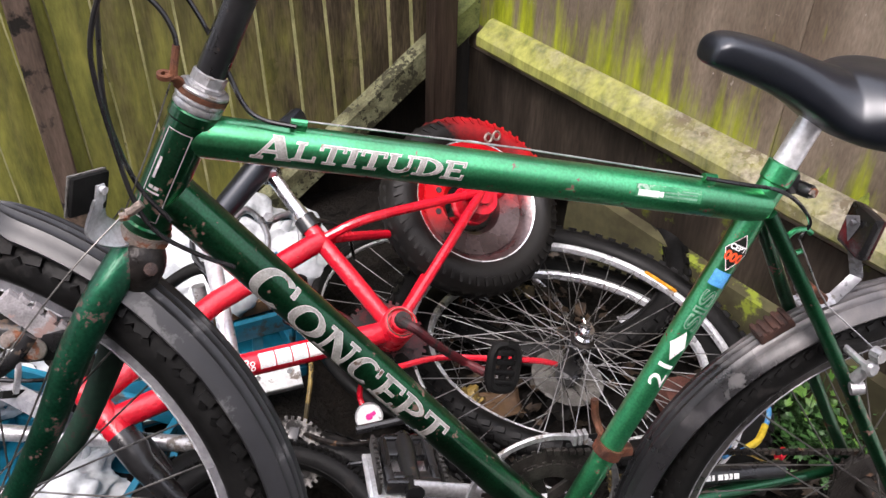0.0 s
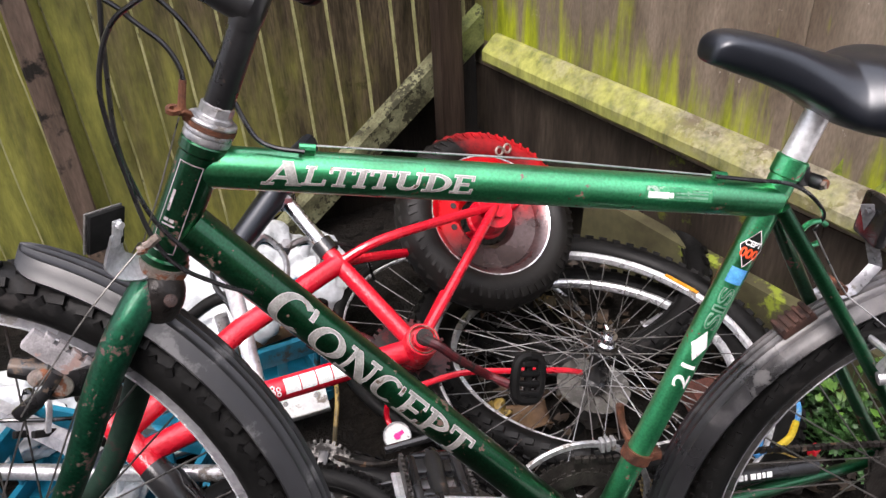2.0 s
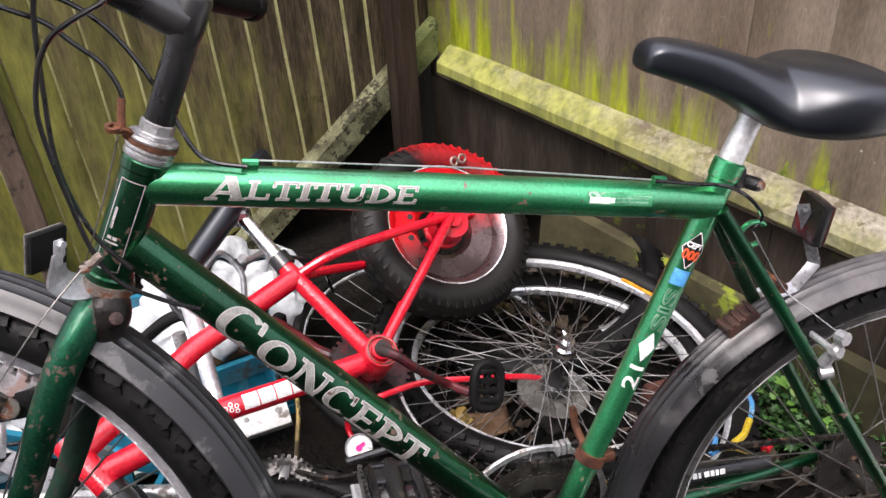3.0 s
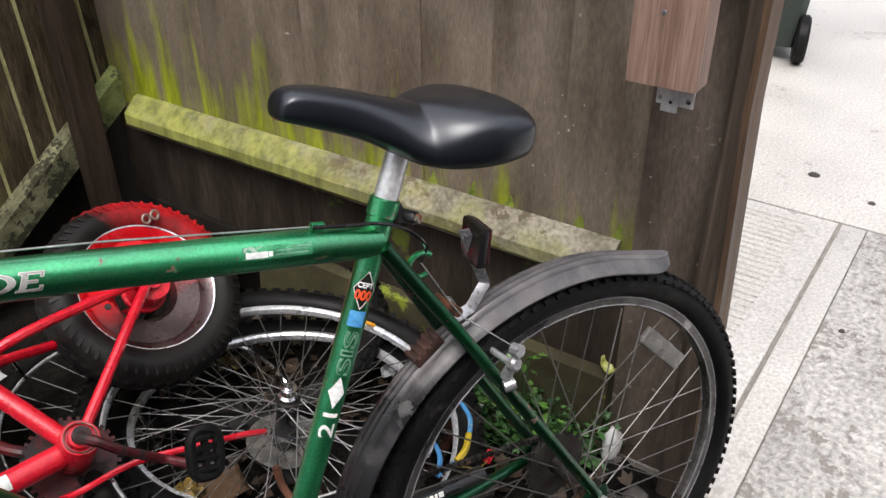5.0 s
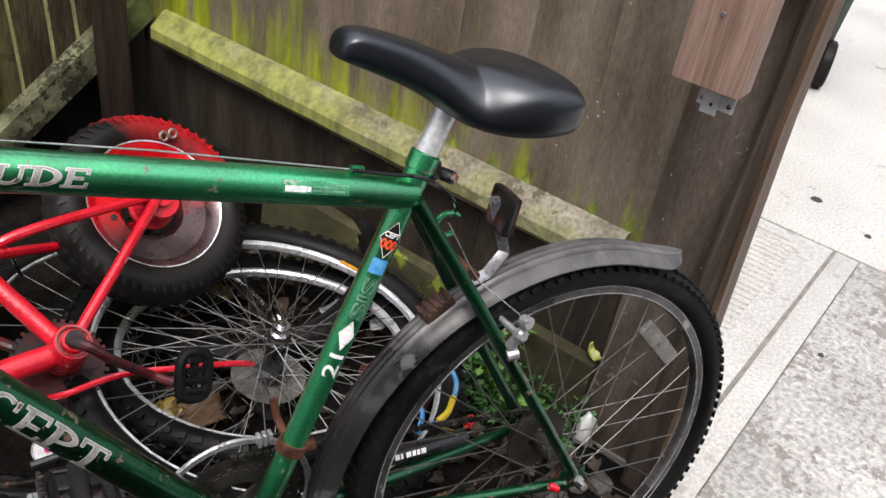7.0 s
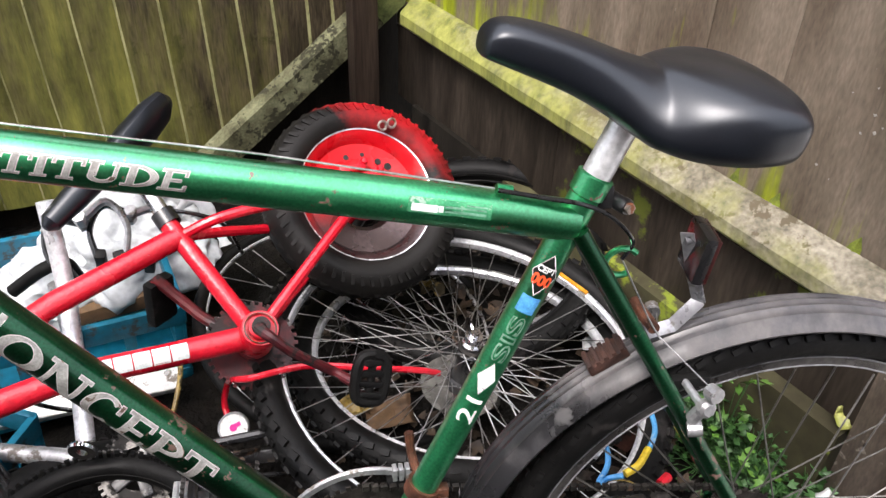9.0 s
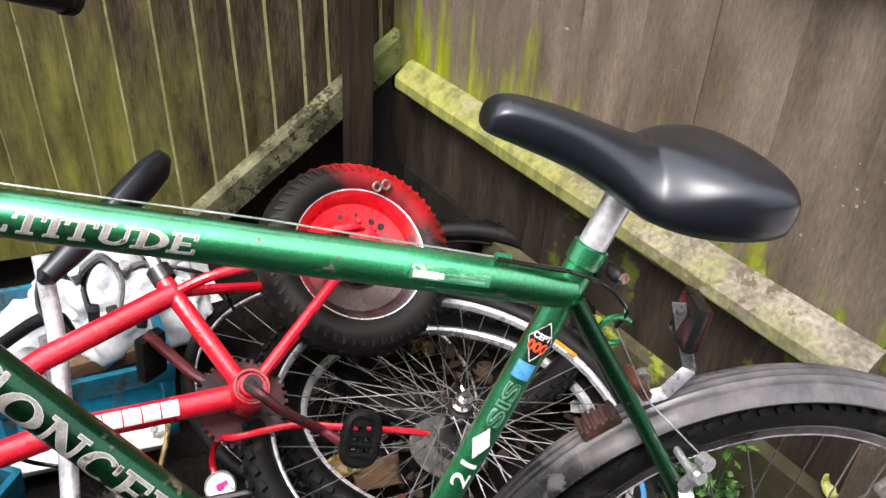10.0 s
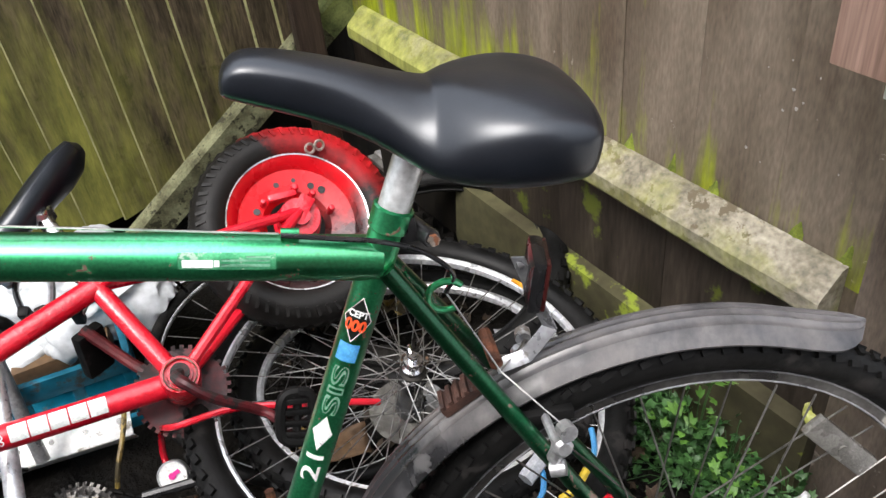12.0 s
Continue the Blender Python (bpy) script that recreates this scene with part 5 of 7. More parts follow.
ring = [V((0.204 + 0.016 * math.cos(a), -0.006, 0.05 + 0.014 * math.sin(a))) for a in np.linspace(0.6, 5.2, 14)]
sweep(bm, ring, 0.0032, 8)
part("cable_guide_loop", bm, GREEN, bike)

# reflectors on their brackets
bm = bmesh.new()
plate_m = Matrix.Translation((0.281, 0, 0.052)) @ Matrix.Rotation(radians(-10), 4, "Z") @ Matrix.Rotation(radians(10), 4, "Y")
box(bm, (0, 0, 0), (0.013, 0.052, 0.05), plate_m, 0.0055)
refl = part("rear_reflector", bm, BLACK, bike)
part("lens", box(bmesh.new(), (0.0075, 0, 0), (0.004, 0.048, 0.046), plate_m, 0.0015), REFLECT_RED, refl)
bm = bmesh.new()
bend = [V(q) for q in ((0.243, 0.0, -0.038), (0.27, 0.0, -0.032), (0.293, 0.0, -0.006), (0.282, 0.0, 0.025), (0.268, 0.0, 0.07))]
for a, b in zip(bend, bend[1:]):
    box(bm, (0, 0, 0), ((b - a).length + 0.003, 0.0135, 0.0022), frame_of(a.lerp(b, 0.5), b - a, (b - a).cross(V((0, 1, 0))).normalized() + V((0, -1.1, 0))), 0.001)
for t in (0.35, 0.85):
    lathe(bm, [(0.0, -0.003), (0.004, -0.003), (0.004, 0.003), (0.0, 0.003)], axis_frame(bend[3].lerp(bend[4], t), (-1, 0, -0.2)), 10)
part("reflector_bracket", bm, GREY_RIM, bike, "bent grey reflector bracket")
bm = bmesh.new()
fr = Matrix.Translation((-0.477, -0.04, 0.176)) @ Matrix.Rotation(radians(14), 4, "Y") @ Matrix.Rotation(radians(52), 4, "Z")
box(bm, (0, 0, 0), (0.037, 0.005, 0.034), fr, 0.0024)
refl = part("front_reflector", bm, RUBBER, bike, "black backed front reflector")
bm = bmesh.new()
box(bm, (0, 0.0036, 0), (0.039, 0.0022, 0.036), fr, 0.001)
part("lens", bm, REFLECT, refl)
bm = bmesh.new()
box(bm, (0.007, -0.0042, -0.004), (0.009, 0.002, 0.024), fr, 0.0008)
lathe(bm, [(0.0, -0.012), (0.0035, -0.012), (0.0035, -0.008), (0.0, -0.008)], fr @ Matrix.Translation((0.008, 0.003, 0.004)) @ Matrix.Rotation(radians(-90), 4, "X") @ Matrix.Scale(1, 4), 10)
pts = curve([(-0.474, -0.042, 0.170), (-0.483, -0.042, 0.150), (-0.485, -0.04, 0.139), (-0.477, -0.034, 0.126), (-0.463, -0.024, 0.118), (-0.452, -0.014, 0.118)], 6)
wide = V((0.018, 0.03, 0.002))
rows = []
for k, q in enumerate(pts):
    q, w = V(q), wide * min(1.0, 0.4 + 1.2 * k / len(pts))
    n = (V(pts[min(k + 1, len(pts) - 1)]) - V(pts[max(k - 1, 0)])).cross(wide).normalized() * 0.0012
    rows.append([q + n, q + w + n, q + w - n, q - n])
loft(bm, rows)
part("front_reflector_bracket", bm, GALV, bike, "curved steel reflector bracket")

# decals
near = (0, -1, 0.18)


def ring_shape(bm, cx, w, h, t, a0=0, a1=360, n=22, cy=0.0, ty=None):
    inner, outer = [], []
    for i in range(n + 1):
        a = radians(a0 + (a1 - a0) * i / n)
        outer.append(bm.verts.new((cx + w / 2 * math.cos(a), cy + h / 2 * math.sin(a), 0)))
        inner.append(bm.verts.new((cx + (w / 2 - t) * math.cos(a), cy + (h / 2 - (ty or t)) * math.sin(a), 0)))
    for i in range(n):
        bm.faces.new((outer[i], outer[i + 1], inner[i + 1], inner[i]))


SERIF_WIDTH = {"A": 1.0, "C": 0.95, "D": 1.0, "E": 0.8, "I": 0.42, "L": 0.78, "N": 1.05, "O": 1.05, "P": 0.85, "T": 0.9, "U": 0.98}


def serif_letter(ch, x, w, h, lean, grow):
    """A roman capital with serifs, w wide and h high, from x; grow thickens every stroke."""
    bm = bmesh.new()
    k, n = 0.21, 0.09

    def stroke(x0, y0, x1, y1, t):
        g = grow / w
        dx, e = t / 2 + g, grow / h
        s = 1 if y1 > y0 else -1
        bm.faces.new([bm.verts.new(p) for p in ((x0 - dx, y0 - e * s, 0), (x0 + dx, y0 - e * s, 0), (x1 + dx, y1 + e * s, 0), (x1 - dx, y1 + e * s, 0))])

    def bar_(x0, x1, y, t=0.1):
        g, e = grow / w, grow / h
        bm.faces.new([bm.verts.new(p) for p in ((x0 - g, y - t / 2 - e, 0), (x1 + g, y - t / 2 - e, 0), (x1 + g, y + t / 2 + e, 0), (x0 - g, y + t / 2 + e, 0))])

    def bow(cx, cy, rw, rh, a0, a1):
        g, e = grow / w, grow / h
        ring_shape(bm, cx, rw + 2 * g, rh + 2 * e, k + 2 * g, a0, a1, 18, cy, n + 2 * e)

    foot = 0.05
    if ch in "DEILPT":
        cx = 0.5 if ch in "IT" else 0.24
        stroke(cx, foot, cx, 1 - foot, k if ch != "I" else 0.5)
        bar_(cx - 0.24 - (0.26 if ch == "I" else 0), cx + 0.24 + (0.26 if ch == "I" else 0), foot)
        if ch != "T":
            bar_(cx - 0.24 - (0.26 if ch == "I" else 0), cx + 0.2 + (0.3 if ch == "I" else 0), 1 - foot)
    if ch == "T":
        bar_(0.0, 1.0, 1 - foot)
        stroke(0.05, 0.72, 0.05, 0.95, 0.1)
        stroke(0.95, 0.72, 0.95, 0.95, 0.1)
    if ch == "E":
        for y in (foot, 0.52, 1 - foot):
            bar_(0.24, 1.0 if y < 0.1 else 0.94 if y > 0.9 else 0.75, y)
        stroke(0.95, 0.05, 0.95, 0.28, 0.1)
        stroke(0.9, 0.74, 0.9, 0.95, 0.1)
    if ch == "L":
        bar_(0.24, 1.0, foot)
        stroke(0.95, 0.05, 0.95, 0.32, 0.1)
    if ch == "P":
        bow(0.3, 0.72, 1.36, 0.56, -90, 90)
    if ch == "D":
        bow(0.28, 0.5, 1.44, 1.0, -90, 90)
    if ch == "O":
        bow(0.5, 0.5, 1.0, 1.0, 0, 360)
    if ch == "C":
        bow(0.5, 0.5, 1.0, 1.0, 48, 318)
        stroke(0.88, 0.66, 0.88, 0.95, 0.1)
    if ch == "N":
        stroke(0.16, foot, 0.16, 1 - foot, n)
        stroke(0.86, foot, 0.86, 1 - foot, n)
        stroke(0.84, 0.0, 0.18, 1.0, 0.26)
        bar_(0.0, 0.34, foot)
        bar_(0.0, 0.26, 1 - foot)
        bar_(0.68, 1.0, 1 - foot)
    if ch == "A":
        stroke(0.12, foot, 0.5, 1.0, n)
        stroke(0.84, foot, 0.5, 1.0, 0.26)
        bar_(0.24, 0.7, 0.34)
        bar_(0.0, 0.3, foot)
        bar_(0.64, 1.04, foot)
    if ch == "U":
        stroke(0.2, 0.34, 0.2, 1 - foot, k)
        stroke(0.84, 0.34, 0.84, 1 - foot, n)
        ring_shape(bm, 0.485, 0.81 + 2 * grow / w, 0.68 + 2 * grow / h, 0.16 + 2 * grow / w, 180, 360, 14, 0.36, 0.12 + 2 * grow / h)
        bar_(0.02, 0.42, 1 - foot)
        bar_(0.7, 1.0, 1 - foot)
    for v in bm.verts:
        v.co = V((x + v.co.x * w + lean * v.co.y * h, v.co.y * h, 0))
    return bm


def silver_word(text, x0, length, h, first, base, lean, a, b, r, tube):
    """Each letter is a pale outline with a duller face, laid round the tube."""
    units = [SERIF_WIDTH[c] * (first if i == 0 else 1.0) for i, c in enumerate(text)]
    unit = length / (sum(units) + 0.07 * (len(text) - 1))
    x = x0
    for i, (c, u) in enumerate(zip(text, units)):
        hh = h * (first if i == 0 else 1.0)
        for grow, lift, mat in ((0.0006, 0.0003, SILVER_INK), (-0.0002, 0.0006, DULL_INK)):
            bm = serif_letter(c, x, u * unit, hh, lean, grow)
            for v in bm.verts:
                v.co.y += base - (0.1 * h if i == 0 else 0)
            if grow > 0:
                letter = part("letter", wrap(bm, a, b, r, near, lift), mat, tube, "silver letter")
            else:
                part("letter_face", wrap(bm, a, b, r, near, lift), mat, letter)
        x += (u + 0.07) * unit


silver_word("ALTITUDE", 0.049, 0.186, 0.0165, 1.3, -0.0085, 0.25, T1, T2, 0.0188, top_tube)
silver_word("CONCEPT", 0.098, 0.278, 0.030, 1.32, -0.018, 0.0, D1, BB, 0.0205, down_tube)
bm = bmesh.new()
for x0, x1, y0, y1 in ((0.0, 0.072, -0.0035, 0.0095),):
    box(bm, ((x0 + x1) / 2, (y0 + y1) / 2, 0), (x1 - x0, y1 - y0, 0.0003))
mid = T1.lerp(T2, 0.725)
part("tube_sticker", wrap(bm, mid, T2, 0.0188, near, 0.0003), STICKER_GREEN, top_tube, "small worn tubing sticker")
for x0, y0, w, h in ((0.003, 0.001, 0.012, 0.006), (0.0145, 0.001, 0.011, 0.006), (0.0262, 0.0012, 0.004, 0.005), (0.0315, 0.0, 0.036, 0.0022), (0.0315, 0.0036, 0.036, 0.0016), (0.05, 0.0062, 0.018, 0.0014)):
    bm = bmesh.new()
    box(bm, (x0 + w / 2, y0, 0), (w, h, 0.0002))
    part("sticker_bar", wrap(bm, mid, T2, 0.0188, near, 0.0006), WHITE_INK if x0 < 0.03 else PALE_GREEN_INK, top_tube)

# seat tube stickers
d = (S2 - BB).normalized()


def on_seat(bm, t, mat, name, lift=0.0006, label=""):
    return part(name, wrap(bm, BB + d * t, S2, 0.0142, (-0.32, -1, 0.1), lift), mat, seat_tube, label)


def text_at(text, h, length, bold=0.0003):
    bm = lettering(text, h, shear=0.0, bold=bold)
    xs = [v.co.x for v in bm.verts]
    ys = [v.co.y for v in bm.verts]
    k = length / (max(xs) - min(xs))
    for v in bm.verts:
        v.co.x, v.co.y = (v.co.x - min(xs)) * k, v.co.y - (max(ys) + min(ys)) / 2
    return bm


on_seat(text_at("21", 0.0165, 0.03), 0.236, WHITE_INK, "white_number")
bm = bmesh.new()
vs = [bm.verts.new(p) for p in ((-0.019, 0, 0), (-0.005, -0.0065, 0), (0, -0.0095, 0), (0.005, -0.0065, 0), (0.019, 0, 0), (0.005, 0.0065, 0), (0, 0.0095, 0), (-0.005, 0.0065, 0))]
bm.faces.new(vs)
on_seat(bm, 0.291, WHITE_INK, "white_diamond")
on_seat(text_at("SIS", 0.0135, 0.052, 0.0007), 0.312, PALE_GREEN_INK, "pale_lettering")
on_seat(text_at("SIS", 0.0122, 0.0508, -0.0003), 0.3126, GREEN, "letter_filling", 0.0009)
bm = bmesh.new()
box(bm, (0, 0, 0), (0.018, 0.018, 0.0003))
on_seat(bm, 0.378, BLUE_INK, "blue_sticker")
bm = bmesh.new()
vs = [bm.verts.new(p) for p in ((-0.022, 0, 0), (0.0, -0.012, 0), (0.022, 0, 0), (0.0, 0.012, 0))]
bm.faces.new(vs)
on_seat(bm, 0.411, BLACK_INK, "black_diamond_sticker", 0.0008)
bm = bmesh.new()
for x0, y0, x1, y1 in ((-0.022, 0, 0, 0.012), (0, 0.012, 0.022, 0), (0.022, 0, 0, -0.012), (0, -0.012, -0.022, 0)):
    bm.faces.new([bm.verts.new(p) for p in ((x0, y0, 0), (x1, y1, 0), (x1 * 0.93, y1 * 0.93, 0), (x0 * 0.93, y0 * 0.93, 0))])
on_seat(bm, 0.411, WHITE_INK, "white_outline", 0.0011)


def across_seat(text, h, length, x0, bold):
    """Lettering that runs round the tube instead of along it."""
    bm = text_at(text, h, length, bold)
    for v in bm.verts:
        v.co.x, v.co.y = x0 + v.co.y, length / 2 - v.co.x
    return bm


on_seat(across_seat("000", 0.0105, 0.0175, -0.0055, 0.0006), 0.411, RED_INK, "orange_numerals", 0.0012)
on_seat(across_seat("CEPT", 0.006, 0.0165, 0.0055, 0.0003), 0.411, WHITE_INK, "white_sticker_word", 0.0012)
# head badge: thin frame and pale bars
hd = (HT - HB).normalized()
bm = bmesh.new()
for x0, y0, w, h in ((0.05, 0.0105, 0.085, 0.0008), (0.05, -0.0105, 0.085, 0.0008), (0.0079, 0, 0.0008, 0.021), (0.0921, 0, 0.0008, 0.021)):
    box(bm, (x0, y0, 0), (w, h, 0.0002))
part("badge_frame", wrap(bm, HB + hd * 0.012, HT, 0.0195, (-0.35, -1, 0), 0.0004), SILVER_INK, head_tube)
for x0, y0, w, h in ((0.028, 0.004, 0.002, 0.006), (0.0335, 0.002, 0.0016, 0.012), (0.038, 0.0, 0.003, 0.004), (0.038, 0.005, 0.003, 0.004), (0.056, 0.006, 0.02, 0.0025)):
    part("badge_bar", wrap(box(bmesh.new(), (x0, y0, 0), (w, h, 0.0002)), HB + hd * 0.012, HT, 0.0195, (-0.35, -1, 0), 0.0004), SILVER_INK, head_tube)

# ---- small red bicycle lying on the heap ----
rj, rb, rh = V((-0.175, 1.135, 0.437)), V((-0.045, 1.033, 0.338)), V((0.10, 1.350, 0.392))
rn = V((0.38, -0.31, 0.87)).normalized()
rc = V((0.063, 1.361, 0.334))
RED_POSE = Matrix(((0.9972, 0.0603, -0.0433, -0.0543), (-0.0652, 0.9905, -0.1214, 0.0667), (0.0356, 0.1239, 0.9916, -0.1581), (0, 0, 0, 1)))
red = thing("childs_bicycle", RED_POSE @ Matrix.Translation(rb), "small bicycle sprayed bright red lying on its side", "bicycle")


def rtube(name, pts, r, mat=RED, label="", seg=14):
    return part(name, sweep(bmesh.new(), [V(p) - rb for p in pts], r, seg), mat, red, label)


head_a, head_b = V((-0.456, 0.816, 0.441)), V((-0.392, 0.768, 0.396))
rtube("seat_tube", [rb + rn * 0.0, rj, rj + (rj - rb).normalized() * 0.03], 0.0145)
rtube("top_tube", [rj, V((-0.309, 0.987, 0.437)), V((-0.434, 0.806, 0.428))], 0.0175)
down = rtube("down_tube", [rb, V((-0.164, 0.96, 0.365)), V((-0.264, 0.901, 0.388)), V((-0.408, 0.782, 0.407))], 0.0185)
rtube("head_tube", [head_a, head_b], 0.0195)
for s in (-1, 1):
    o = rn * (0.055 * s)
    rtube("seat_stay", curve([rj, rj.lerp(rh, 0.2) + o * 0.55, rj.lerp(rc, 0.6) + o, rc + o], 5), 0.0085, seg=10)
    rtube("chain_stay", curve([rb + rn * 0.012 * s, rb.lerp(rc, 0.25) + o * 0.6, rb.lerp(rc, 0.6) + o, rc + o], 5), 0.009, seg=10)
bm = bmesh.new()
m = axis_frame(V((0, 0, 0)), rn)
lathe(bm, [(0.0, -0.04), (0.027, -0.04), (0.029, -0.036), (0.029, 0.032), (0.027, 0.036), (0.0225, 0.036), (0.0225, 0.031), (0.018, 0.031), (0.0175, 0.041), (0.0, 0.042)], m, 24)
shell = part("bottom_bracket", bm, RED, red)
bm = bmesh.new()
lathe(bm, [(0.0225, 0.034), (0.0235, 0.034), (0.0245, 0.037), (0.0235, 0.039), (0.0225, 0.038)], m, 28, closed=True)
part("cup_ring", bm, RUST_LIGHT, shell)
bm = bmesh.new()
lathe(bm, [(0.0, 0.03), (0.0135, 0.03), (0.0135, 0.05), (0.0, 0.05)], m, 14)
arm = [rn * 0.042, V((-0.022, 1.0, 0.392)) - rb, V((0.0, 0.985, 0.392)) - rb, V((0.026, 0.985, 0.362)) - rb, V((0.067, 1.012, 0.291)) - rb, V((0.105, 0.995, 0.285)) - rb]
sweep(bm, curve(arm, 5), [0.0085] * 10 + [0.0078] * 16, 10)
part("crank", bm, DARK_RED, red, "crank half covered with red spray")
bm = bmesh.new()
pc = V((0.134, 0.985, 0.313)) - rb
pm = frame_of(pc, (0.1, 0.6, 0.75), (0.45, -0.7, 0.5))
loop = [pm @ V((0.036 * (abs(math.cos(t)) ** 0.6) * (1 if math.cos(t) > 0 else -1), 0.023 * (abs(math.sin(t)) ** 0.6) * (1 if math.sin(t) > 0 else -1), 0)) for t in (2 * math.pi * k / 28 for k in range(29))]
sweep(bm, loop, 0.0085, 8)
sweep(bm, [pm @ V((-0.034, 0, 0)), pm @ V((0.034, 0, 0))], 0.0065, 10)
red_pedal = part("pedal", bm, RUBBER, red, "black rubber pedal")
for k in range(4):
    part("tread_rib", box(bmesh.new(), (-0.024 + 0.016 * k, 0, 0.002), (0.009, 0.036, 0.013), pm @ Matrix.Rotation(radians(9 * k - 12), 4, "X"), 0.003), RUBBER, red_pedal)
bm = bmesh.new()
ms = m @ Matrix.Translation((0, 0, -0.05))
lathe(bm, [(0.02, -0.001), (0.066, -0.001), (0.066, 0.001), (0.02, 0.001)], ms, 40, closed=True)
for k in range(34):
    box(bm, (0.068, 0, 0), (0.008, 0.006, 0.002), ms @ Matrix.Rotation(2 * math.pi * k / 34, 4, "Z"))
part("chainring", bm, RED_DARK, red, "toothed chainring dusted with red spray")
bm = bmesh.new()
e = V((-0.234, 1.128, 0.35)) - rb
sweep(bm, [-rn * 0.055, e * 0.5 - rn * 0.05, e], [0.011, 0.009, 0.01], 10)
part("crank", bm, RED_DARK, red)
bm = bmesh.new()
box(bm, (0, 0, 0), (0.085, 0.05, 0.022), frame_of(e + V((0.0, -0.005, -0.045)), (0.1, 0.15, 0.95), (1, -0.5, 0)), 0.007)
part("pedal", bm, RUBBER, red)
# seat post, band and saddle
pd = (V((-0.257, 1.21, 0.499)) - V((-0.2, 1.155, 0.456))).normalized()
bm = bmesh.new()
a = rj + pd * 0.035 - rb
lathe(bm, [(0.0145, -0.012), (0.0185, -0.012), (0.0185, 0.012), (0.0145, 0.012)], axis_frame(a, pd), 18)
part("seat_band", bm, BLACK, red)
bm = bmesh.new()
sweep(bm, [a, a + pd * 0.11], 0.0122, 14)
part("seat_post", bm, CHROME, red, "bright chromed seat post")
bm = bmesh.new()
q = a + pd * 0.11
box(bm, q, (0.03, 0.03, 0.03), bevel=0.006)
for s in (-1, 1):
    sweep(bm, curve([q + V((-0.06, -0.11, -0.02)), q + V((-0.02, -0.02, 0.0)), q + V((0.02, 0.08, 0.012))], 4), 0.0032, 6)
part("saddle_clamp", bm, CHROME, red)
sa, sb = V((-0.345, 1.085, 0.490)) - rb, V((-0.232, 1.335, 0.545)) - rb
ax = (sb - sa).normalized()
side = ax.cross(rn).normalized()
rows = []
for s, w, h in ((0.0, 0.006, 0.006), (0.04, 0.018, 0.016), (0.2, 0.024, 0.02), (0.45, 0.03, 0.022), (0.65, 0.048, 0.024), (0.82, 0.058, 0.024), (0.94, 0.05, 0.02), (1.0, 0.02, 0.01)):
    c = sa.lerp(sb, s)
    rows.append([c + rn * (w * math.cos(t)) * 0.9 + side * (h * math.sin(t)) * 1.0 for t in (2 * math.pi * k / 14 for k in range(14))])
loft(bm := bmesh.new(), rows)
part("saddle", bm, LEATHER, red, "wet black saddle")
# rear wheel
wn_ = V((0.42, -0.43, 0.79)).normalized()
WM = axis_frame(rc - rb, wn_)
bm = bmesh.new()
lathe(bm, [(0.118, -0.032), (0.126, -0.036), (0.128, -0.03), (0.112, -0.024), (0.104, -0.01), (0.104, 0.01), (0.112, 0.024), (0.128, 0.03), (0.126, 0.036), (0.118, 0.032), (0.106, 0.022), (0.1, 0.012), (0.06, 0.006), (0.05, -0.006), (0.1, -0.012)], seg=56, closed=True)
wheel = place(part("wheel", bm, OVERSPRAY, red, "small wheel oversprayed with red paint"), WM)
bm = bmesh.new()
lathe(bm, [(0.119, 0.0335), (0.1265, 0.0375), (0.1275, 0.034)], seg=56, closed=True)
part("rim_edge", bm, RIM, wheel, "bare silver rim edge")
bm = tyre_mesh(0.180, 0.036, 0, flat=1.25)
for k in range(46):
    for s in (-1, 1):
        mm = Matrix.Rotation(2 * math.pi * (k + 0.25 * s) / 46, 4, "Z") @ Matrix.Translation((0.144, 0, 0)) @ Matrix.Rotation(radians(-38 * s), 4, "Y")
        box(bm, (0.0348, 0, 0), (0.004, 0.0135, 0.024), mm @ Matrix.Rotation(radians(25 * s), 4, "X"))
for k in range(60):
    for s in (-1, 1):
        mm = Matrix.Rotation(2 * math.pi * k / 60, 4, "Z") @ Matrix.Translation((0.144, 0, 0)) @ Matrix.Rotation(radians(-68 * s), 4, "Y")
        box(bm, (0.0432, 0, 0), (0.0035, 0.0055, 0.017), mm @ Matrix.Rotation(radians(14 * s), 4, "X"))
tyre = part("tyre", bm, SPRAYED_TYRE, wheel, "fat black tyre partly sprayed red")
bm = bmesh.new()
lathe(bm, [(0.0, 0.06), (0.016, 0.06), (0.016, 0.05), (0.034, 0.05), (0.036, 0.046), (0.036, 0.012), (0.04, 0.008), (0.04, 0.0)], seg=28)
part("hub_shell", bm, RED, wheel, "hub sprayed thick red")
bm = bmesh.new()
box(bm, (0.012, 0.004, 0.058), (0.05, 0.026, 0.005), Matrix.Rotation(0.5, 4, "Z"), 0.0024)
box(bm, (-0.012, 0.052, 0.022), (0.05, 0.012, 0.012), Matrix.Rotation(-0.3, 4, "Z"), 0.004)
for x, y, q in ((0.03, 0.055, 0.007), (0.05, 0.03, 0.006), (-0.055, 0.03, 0.007), (-0.03, 0.06, 0.005), (0.062, -0.01, 0.006)):
    lathe(bm, [(0.0, 0.0), (q, 0.0), (q * 1.05, 0.026), (q * 0.7, 0.03), (0.0, 0.031)], Matrix.Translation((x, y, 0)), 8)
part("dropout_plate", bm, RED, wheel, "red axle plate and nuts")
